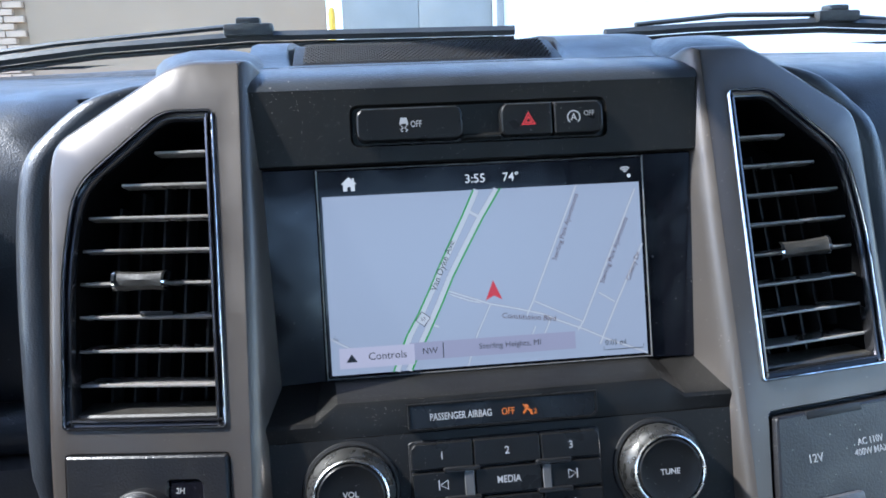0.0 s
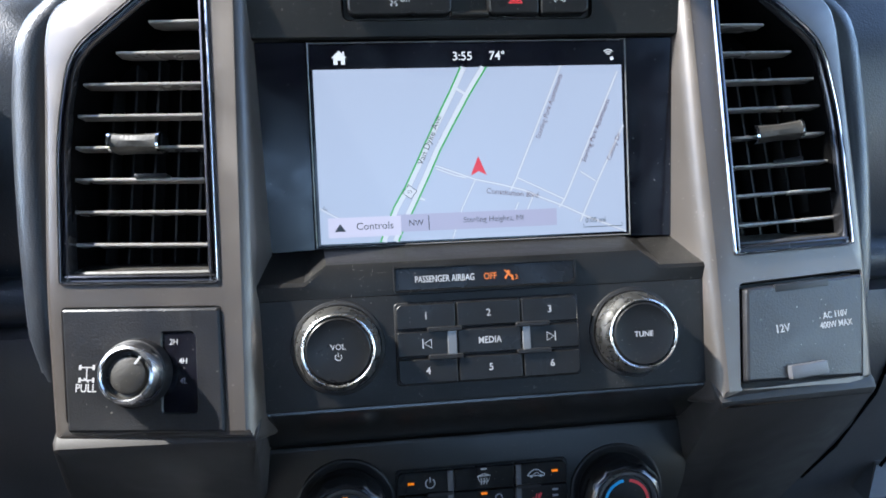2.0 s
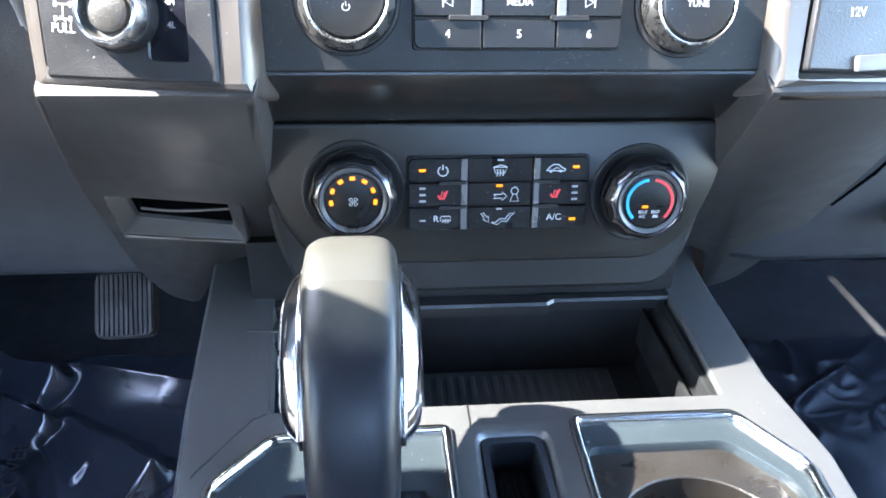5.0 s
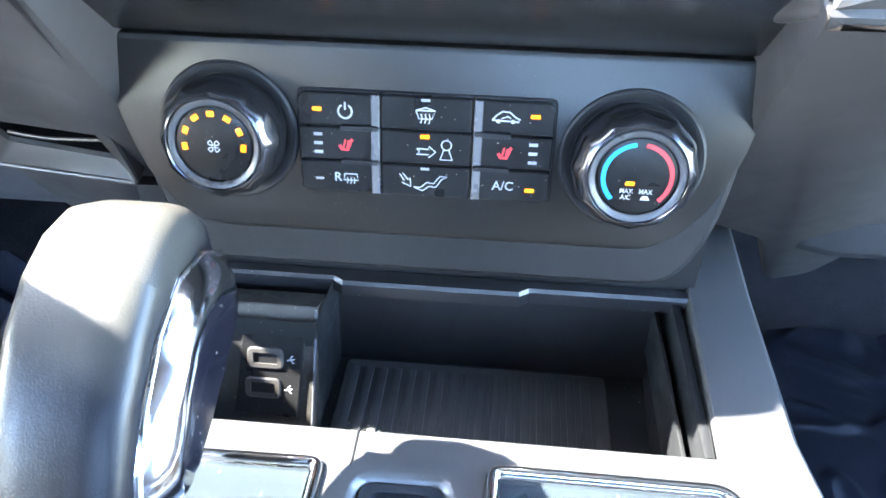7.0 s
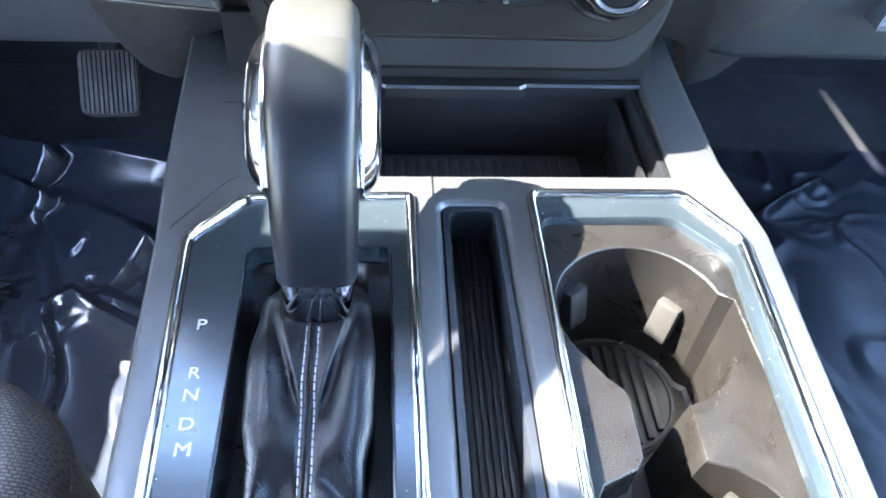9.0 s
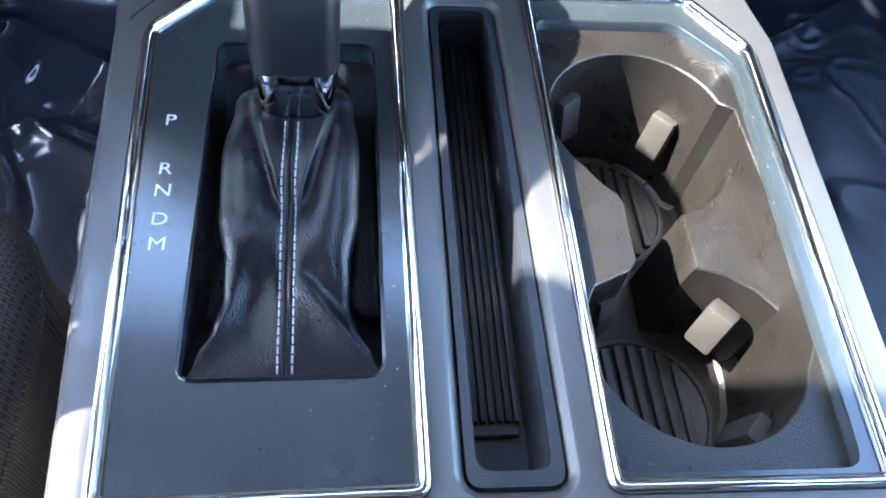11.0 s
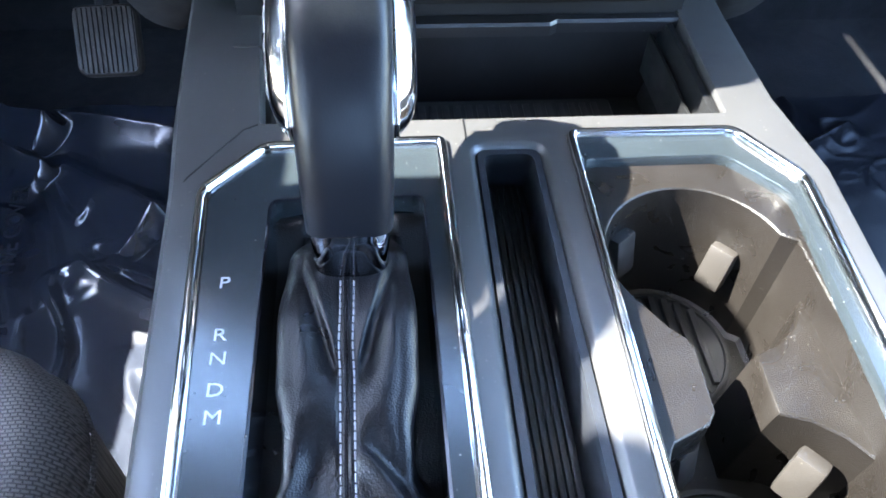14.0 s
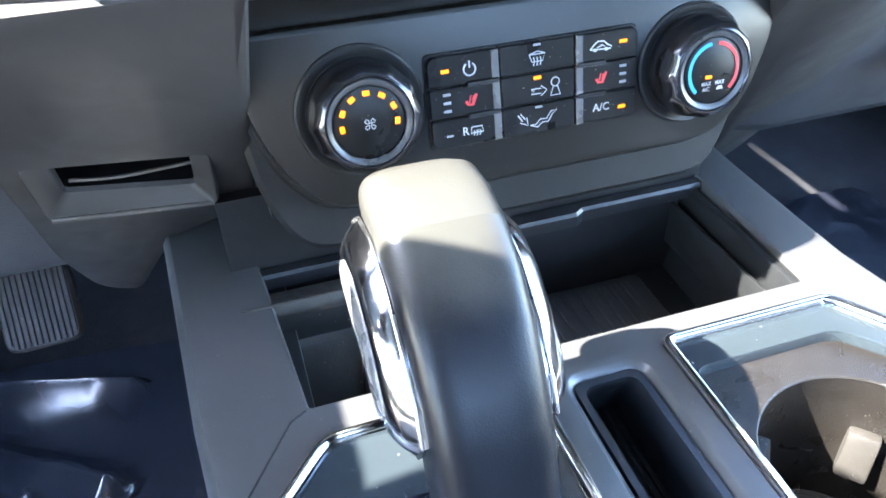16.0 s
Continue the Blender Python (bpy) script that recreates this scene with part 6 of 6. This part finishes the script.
# ---- cup holder ----
cups = thing("cup_holder", (0.085, 0.14, 0.286), "dusty grey double cup holder", "cup holder")
C1, C2, CR = (0.0835, 0.2010), (0.0805, 0.0815), 0.0455
rim = rounded(ccw([(0.0335, 0.0270), (0.1265, 0.0250), (0.1400, 0.2340), (0.1150, 0.2640), (0.0385, 0.2640)]), 0.008)


def arc(c, r, a0, a1, n):
    return [(c[0] + r * math.cos(radians(a0 + (a1 - a0) * i / n)), c[1] + r * math.sin(radians(a0 + (a1 - a0) * i / n))) for i in range(n + 1)]


opening = arc(C1, CR, 14, 218, 30) + [(0.0560, 0.1600), (0.0622, 0.1535), (0.0640, 0.1480), (0.0628, 0.1190), (0.0590, 0.1138)] + arc(C2, CR, 146, 340, 32) + [(0.1300, 0.0770), (0.1336, 0.0950), (0.1352, 0.1500), (0.1348, 0.2075)]
opening = ccw(opening)
part("surround", prism(inset(cu, 0.0040), [(0, Z - 0.004), (0, Z - 0.0016)], [(rim, [(0, Z - 0.0016), (0.0006, Z - 0.003), (0.0008, Z - 0.008)])]), SHIFTPANEL, cups, "smooth blue-black surround")
part("insert", prism(inset(rim, -0.001), [(0, Z - 0.010), (0, Z - 0.0075)], [(opening, [(0, Z - 0.0075), (0.0003, Z - 0.0077), (0.0007, Z - 0.0083), (0.0010, 0.345), (0.0020, 0.296), (0.0034, 0.2900), (0.0060, 0.2880)])]), CUP, cups, "textured grey insert", smooth=30)
part("floor_plate", prism(inset(opening, -0.001), [(0, 0.2840), (0, 0.2878)]), CUP, cups)
for c in (C1, C2):
    fl = part("mat", lathe([(CR - 0.006, 0.0), (CR - 0.006, 0.0022), (CR - 0.0075, 0.0030), (CR - 0.009, 0.0024), (0.001, 0.0024)], 44, at=(c[0], c[1], 0.287)), RUBBER, cups, "ribbed round rubber mat")
    part("mat_edge", lathe([(CR - 0.0085, 0.0022), (CR - 0.0080, 0.0042), (CR - 0.0095, 0.0042), (CR - 0.0100, 0.0022)], 44, at=(c[0], c[1], 0.287), cap=False), RUBBER, fl)
    for i in range(8):
        x = -0.0245 + i * 0.007
        h = math.sqrt(max(0, (CR - 0.011) ** 2 - x * x))
        part("rib", block(c[0] + x - 0.0019, c[1] - h, 0.2890, c[0] + x + 0.0019, c[1] + h, 0.2928, 0.0007), RUBBER, fl)
for c, a, zt in ((C1, 42, 0.330), (C1, 127, 0.338), (C2, 40, 0.330), (C2, 127, 0.338), (C2, -45, 0.334)):
    m = T((c[0], c[1], zt)) @ pose(0, 0, 0, 0, 0, a) @ T((CR - 0.0035, 0, 0)) @ pose(0, 0, 0, 0, 12, 0)
    part("spring_tab", block(-0.0060, -0.0072, -0.016, 0.0040, 0.0072, 0.010, 0.0022), TAB, cups, "pale rubber spring tab", m)
# saddle between the cups on the passenger's side
sad = ccw([(0.1385, 0.1890), (0.1375, 0.1020), (0.1340, 0.1020), (0.1250, 0.1135), (0.1130, 0.1222), (0.1000, 0.1262), (0.1012, 0.1565), (0.1130, 0.1612), (0.1250, 0.1705), (0.1330, 0.1850)])
foot = [(x - (0.0075 if x < 0.105 else 0.0), y) for x, y in sad]
bm = bmesh.new()
stack(bm, [[(x, y, 0.2880) for x, y in foot], [(x - (0.0012 if x < 0.105 else 0.0), y, 0.3440) for x, y in sad], [(x, y, 0.3490) for x, y in sad], [(x, y, 0.3500) for x, y in inset(sad, 0.0007)], [(x, y, 0.3503) for x, y in inset(sad, 0.0016)]], last=True)
part("saddle", bm, CUP, cups, "", smooth=25)

# ---- open tray with the charging ports ----
tray = thing("storage_tray", (0, 0.35, 0.31), "deep black open storage tray under the climate panel", "storage tray")
bm = bmesh.new()
lo = [(-0.1380, 0.2980), (0.1130, 0.2980), (0.1180, 0.4050), (-0.0545, 0.4050), (-0.0560, 0.3560), (-0.1380, 0.3560)]
hi = [(-0.1420, 0.2965), (0.1240, 0.2965), (0.1290, 0.4100), (-0.0520, 0.4100), (-0.0535, 0.3600), (-0.1420, 0.3600)]
stack(bm, [[(x, y, Z - 0.003) for x, y in hi], [(x, y, Z - 0.010) for x, y in hi], [(x, y, 0.3080) for x, y in lo]], last=True)
part("well", bm, TRAY, tray, smooth=25)
tm = part("mat", prism(rounded(box2(-0.0500, 0.3030, 0.0960, 0.3990), 0.004), [(0, 0.3075), (0, 0.3095), (0.0008, 0.3102)]), RUBBER, tray, "ribbed rubber mat")
for i in range(17):
    x = -0.0440 + i * 0.0080
    part("rib", block(x - 0.0024, 0.3060, 0.3098, x + 0.0024, 0.3930, 0.3116, 0.0008), RUBBER, tm)
rimpts = [(-0.145, 0.393), (-0.052, 0.393), (-0.047, 0.3895), (0.044, 0.3895), (0.049, 0.393), (0.131, 0.393), (0.131, 0.401), (-0.145, 0.401)]
part("rear_rim", prism(rimpts, [(0, Z - 0.010), (0, Z - 0.003), (0.0012, Z - 0.001)]), COVER, tray, "grey tray edge with a finger notch")
part("side_guide", block(-0.1400, 0.2985, 0.330, -0.1245, 0.402, 0.3660, 0.002), TRAY, tray)
part("rear_wall", block(-0.150, 0.402, 0.30, 0.132, 0.410, 0.42), DARK, tray)
part("side_guide", block(0.1205, 0.300, 0.335, 0.1250, 0.405, 0.3725, 0.001), TRAY, tray)
part("side_guide", block(0.1150, 0.302, 0.330, 0.1172, 0.404, 0.3600, 0.001), TRAY, tray)
# charging panel: slanted plate at the driver's end
U = Face((-0.078, 0.353, 0.344), (1, 0, 0), (0, -1, 0.4))
usb = thing("charging_panel", (-0.078, 0.345, 0.32), "black panel with two charging ports", "charging ports")
part("wall", prism(U.poly([(-0.149, 0.305), (-0.0560, 0.305), (-0.0540, 0.378), (-0.149, 0.378)]), [(0, -0.02), (0, -0.0012), (0.0008, -0.0006)]), DUSTY, usb, "", U.m)
part("edge", tube([tuple(U.spot(-0.0572, 0.308, 0.0004).translation), tuple(U.spot(-0.0545, 0.377, 0.0004).translation)], 0.0007, 8), LIP, usb)
part("plate", prism(rounded(ccw(U.poly([(-0.0975, 0.3220), (-0.0645, 0.3220), (-0.0600, 0.3655), (-0.0915, 0.3655)])), 0.002), [(0, -0.001), (0, 0.0004), (0.0006, 0.001)]), KEY, usb, "", U.m)
for x, z in ((-0.0802, 0.3520), (-0.0818, 0.3368)):
    a, b = U.at(x, z)
    rr = rounded(box2(a - 0.0092, b - 0.0056, a + 0.0092, b + 0.0056), 0.0035)
    port = part("port", prism(rr, [(0, 0.0), (0, 0.0016), (0.0006, 0.002)], [(rounded(box2(a - 0.0062, b - 0.0029, a + 0.0062, b + 0.0029), 0.0006), [(0, 0.002), (0, -0.004)])]), TAB, usb, "grey-rimmed port", U.m)
    part("contacts", block(a - 0.0052, b + 0.0002, -0.003, a + 0.0052, b + 0.0018, 0.0008), SATIN, port, "", U.m)
    part("shell", block(a - 0.0062, b - 0.0029, -0.006, a + 0.0062, b + 0.0029, -0.0035), DARK, port, "", U.m)
    strip([(a + 0.0110, b - 0.0006), (a + 0.0150, b + 0.0002)], 0.0006, 0.0012, INK, "trident_symbol", port, U.m)
    strip([(a + 0.0124, b - 0.0004), (a + 0.0134, b + 0.0018), (a + 0.0144, b + 0.0020)], 0.0005, 0.0012, INK, "trident_symbol", port, U.m)
    strip([(a + 0.0130, b - 0.0002), (a + 0.0140, b - 0.0020), (a + 0.0146, b - 0.0020)], 0.0005, 0.0012, INK, "trident_symbol", port, U.m)

# ---- footwells ----
def near_line(x, y, a, b):
    """How far along the line from a to b a place lies (0 to 1), and how far to its left."""
    dx, dy = b[0] - a[0], b[1] - a[1]
    k = (dx * dx + dy * dy)
    return ((x - a[0]) * dx + (y - a[1]) * dy) / k, ((y - a[1]) * dx - (x - a[0]) * dy) / math.sqrt(k)


def film(x0, x1, y0, y1, seed, swell, crease, folds, mat, label):
    """A loose sheet: slow swells, random creases, and the given folds (start, end, height, width, growth)."""
    bm = bmesh.new()
    nx, ny = 170, 240
    rows = []
    for j in range(ny + 1):
        y = y0 + (y1 - y0) * j / ny
        row = []
        for i in range(nx + 1):
            x = x0 + (x1 - x0) * i / nx
            p = Vector((x * 5.0, y * 4.0, seed))
            w = p + Vector((noise.noise(p * 1.4) * 0.9, noise.noise(p * 1.1 + Vector((5, 2, 0))) * 0.9, 0))
            r = max(0, 1 - abs(noise.noise(w)) * 4.0)
            r3 = max(0, 1 - abs(noise.noise(w * 4.6 + Vector((1, 8, seed)))) * 4)
            r2 = max(0, 1 - abs(noise.noise(w * 2.3 + Vector((4, 1, seed)))) * 5)
            z = 0.022 + swell * noise.noise(Vector((x * 9.0, y * 4.0, seed))) + swell * r ** 1.5 * max(0, noise.noise(p * 0.9 + Vector((9, 0, 0))) + 0.2) + crease * r2 * max(0, noise.noise(p * 0.8 + Vector((2, 6, seed))) + 0.25) + 0.35 * crease * r3 * max(0, noise.noise(p * 1.1 + Vector((7, 3, seed))) + 0.1)
            for a, b, high, wide, grow in folds:
                k, d = near_line(x, y, a, b)
                if -0.3 < k < 1.25:
                    end = max(0.0, 1 - max(0, -k) / 0.25) * max(0.0, 1 - max(0, k - 1) / 0.12)
                    ww = wide * (1 + grow * max(0, k))
                    z += high * (0.35 + 0.65 * max(0, min(1, k)) if grow else 1) * end * (math.exp(-abs(d) / ww) if d < 0 else math.exp(-(d / (0.45 * ww)) ** 2))
            row.append((x, y, max(0.002, z)))
        rows.append(row)
    stack(bm, rows, closed=False)
    return solid("floor_film", bm, mat, label, "plastic film", smooth=70, group="protective films in the footwells")


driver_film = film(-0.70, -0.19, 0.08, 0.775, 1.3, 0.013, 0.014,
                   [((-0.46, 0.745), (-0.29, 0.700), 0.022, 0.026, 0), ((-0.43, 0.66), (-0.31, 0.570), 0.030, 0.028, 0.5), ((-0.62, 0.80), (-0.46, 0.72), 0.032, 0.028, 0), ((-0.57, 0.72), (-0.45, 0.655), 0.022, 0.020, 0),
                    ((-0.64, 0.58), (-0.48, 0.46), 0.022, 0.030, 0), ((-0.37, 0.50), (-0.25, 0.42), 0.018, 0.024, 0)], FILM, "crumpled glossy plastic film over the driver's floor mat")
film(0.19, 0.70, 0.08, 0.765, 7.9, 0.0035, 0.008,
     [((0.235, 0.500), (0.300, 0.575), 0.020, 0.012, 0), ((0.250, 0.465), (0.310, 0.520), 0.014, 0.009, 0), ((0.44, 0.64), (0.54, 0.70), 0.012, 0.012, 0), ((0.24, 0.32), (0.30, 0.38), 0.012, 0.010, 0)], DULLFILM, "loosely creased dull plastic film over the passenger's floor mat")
lettering("TIVE COVER", 0.017, TRAY, "film_print", driver_film, T((-0.452, 0.55, 0.040)) @ pose(0, 0, 0, 0, 0, 98), "faint grey print", bold=0.02)
pedal = thing("brake_pedal", (-0.31, 0.60, 0.23), "worn ribbed rubber brake pedal", "pedal")
pm = T((-0.3105, 0.600, 0.229)) @ pose(0, 0, 0, 50, 0, 3) @ Matrix.Scale(0.98, 4)
pp = part("pad", prism(rounded(box2(-0.029, -0.029, 0.029, 0.036), 0.011), [(0, -0.008), (0, 0.003), (0.002, 0.006)]), PEDAL, pedal, "", pm)
for i in range(12):
    x = -0.0245 + i * 0.00445
    part("rib", block(x - 0.0014, -0.026 + 0.004 * (i in (0, 11)), 0.005, x + 0.0014, 0.033, 0.0082, 0.0006), PEDAL, pp, "", pm)
part("arm", tube([tuple(pm @ Vector((0, 0, -0.008))), (-0.310, 0.69, 0.34), (-0.310, 0.72, 0.56), (-0.310, 0.72, 0.79)], 0.011, 8), DARK, pedal)

# ---- driver's seat ----
seat = thing("driver_seat", (-0.42, -0.1, 0.0), "dark woven fabric driver's seat", "seat")
def cushion(cx, cy, w, l, z0, z1, r, bulge):
    bm = bmesh.new()
    poly = rounded(box2(cx - w / 2, cy - l / 2, cx + w / 2, cy + l / 2), r, 10)
    stack(bm, [[(x, y, z) for x, y in inset(ccw(poly), d)] for d, z in ((0.012, z0), (0.0, z0 + 0.03), (0.0, z1 - 0.03), (0.003, z1 - 0.014), (0.009, z1 - 0.004), (0.018, z1), (0.030, z1 - 0.001), (0.06, z1 - 0.007), (0.10, z1 + bulge))], last=True)
    return bm
part("cushion", cushion(-0.431, -0.094, 0.46, 0.60, 0.12, 0.338, 0.085, -0.014), FABRIC, seat, "woven fabric cushion", smooth=60)
poly = rounded(box2(-0.431 - 0.2295, -0.094 - 0.2995, -0.431 + 0.2295, -0.094 + 0.2995), 0.084, 10)
part("piping", tube([(x, y, 0.302) for x, y in ccw(poly)] + [(*ccw(poly)[0], 0.302)], 0.0025, 6), FABRIC, seat)
part("base", block(-0.60, -0.36, 0.0, -0.24, 0.08, 0.14, 0.02), DARK, seat)
BACK = T((-0.415, -0.42, 0.30)) @ pose(0, 0, 0, 14, 0, 0)
part("backrest", block(-0.24, -0.07, 0.0, 0.24, 0.07, 0.60, 0.06, seg=5), FABRIC, seat, "", BACK)
part("headrest", block(-0.13, -0.055, 0.66, 0.13, 0.045, 0.86, 0.04, seg=4), FABRIC, seat, "", BACK)
for e in (-1, 1):
    part("headrest_post", tube([(e * 0.06, 0, 0.56), (e * 0.06, 0, 0.70)], 0.007, 8), SATIN, seat, "", BACK)

# ---- steering wheel ----
# out of view: rim bulge, hub, spokes and shroud are sized to shade the console
WH = T((-0.46, 0.138, 0.627)) @ pose(0, 0, 0, 54.5, 0, 0)
wheel = thing("steering_wheel", (-0.46, 0.138, 0.627), "black leather steering wheel", "steering wheel")
bm = bmesh.new()
loops = []
for i in range(64):
    a = 2 * math.pi * i / 64
    low = max(0.0, -math.sin(a)) ** 2
    ra, th = 0.180 + 0.010 * low + 0.008 * max(0.0, math.sin(a)) * math.sin(2 * a) ** 2, 0.024 - 0.009 * low
    loops.append([((ra + th * math.cos(q)) * math.cos(a), (ra + th * math.cos(q)) * math.sin(a), 0.015 * math.sin(q)) for q in [2 * math.pi * k / 10 for k in range(10)]])
stack(bm, loops + loops[:1])
part("rim", bm, LEATHER, wheel, "", WH, 60)
part("hub", prism(rounded(box2(-0.112, -0.038, 0.112, 0.122), 0.035, 6), [(0.01, -0.05), (0, -0.02), (0, 0.005), (0.012, 0.02)]), LOWER, wheel, "", WH)
for turn, lo_edge, hi_edge in ((0, -0.070, 0.032), (180, -0.032, 0.070), (225, -0.024, 0.024), (315, -0.024, 0.012), (52, -0.030, 0.030), (128, -0.030, 0.030)):
    part("spoke", block(0.09, lo_edge, -0.015, 0.175, hi_edge, 0.008, 0.006), KEY, wheel, "", WH @ pose(0, 0, 0, 0, 0, turn))
part("column", tube([tuple(WH @ Vector((0, 0, -0.04))), tuple(WH @ Vector((0, 0, -0.30)))], 0.035, 12), LOWER, wheel)
part("column_shroud", block(-0.54, 0.235, 0.50, -0.385, 0.415, 0.665, 0.03, seg=4), LOWER, wheel)
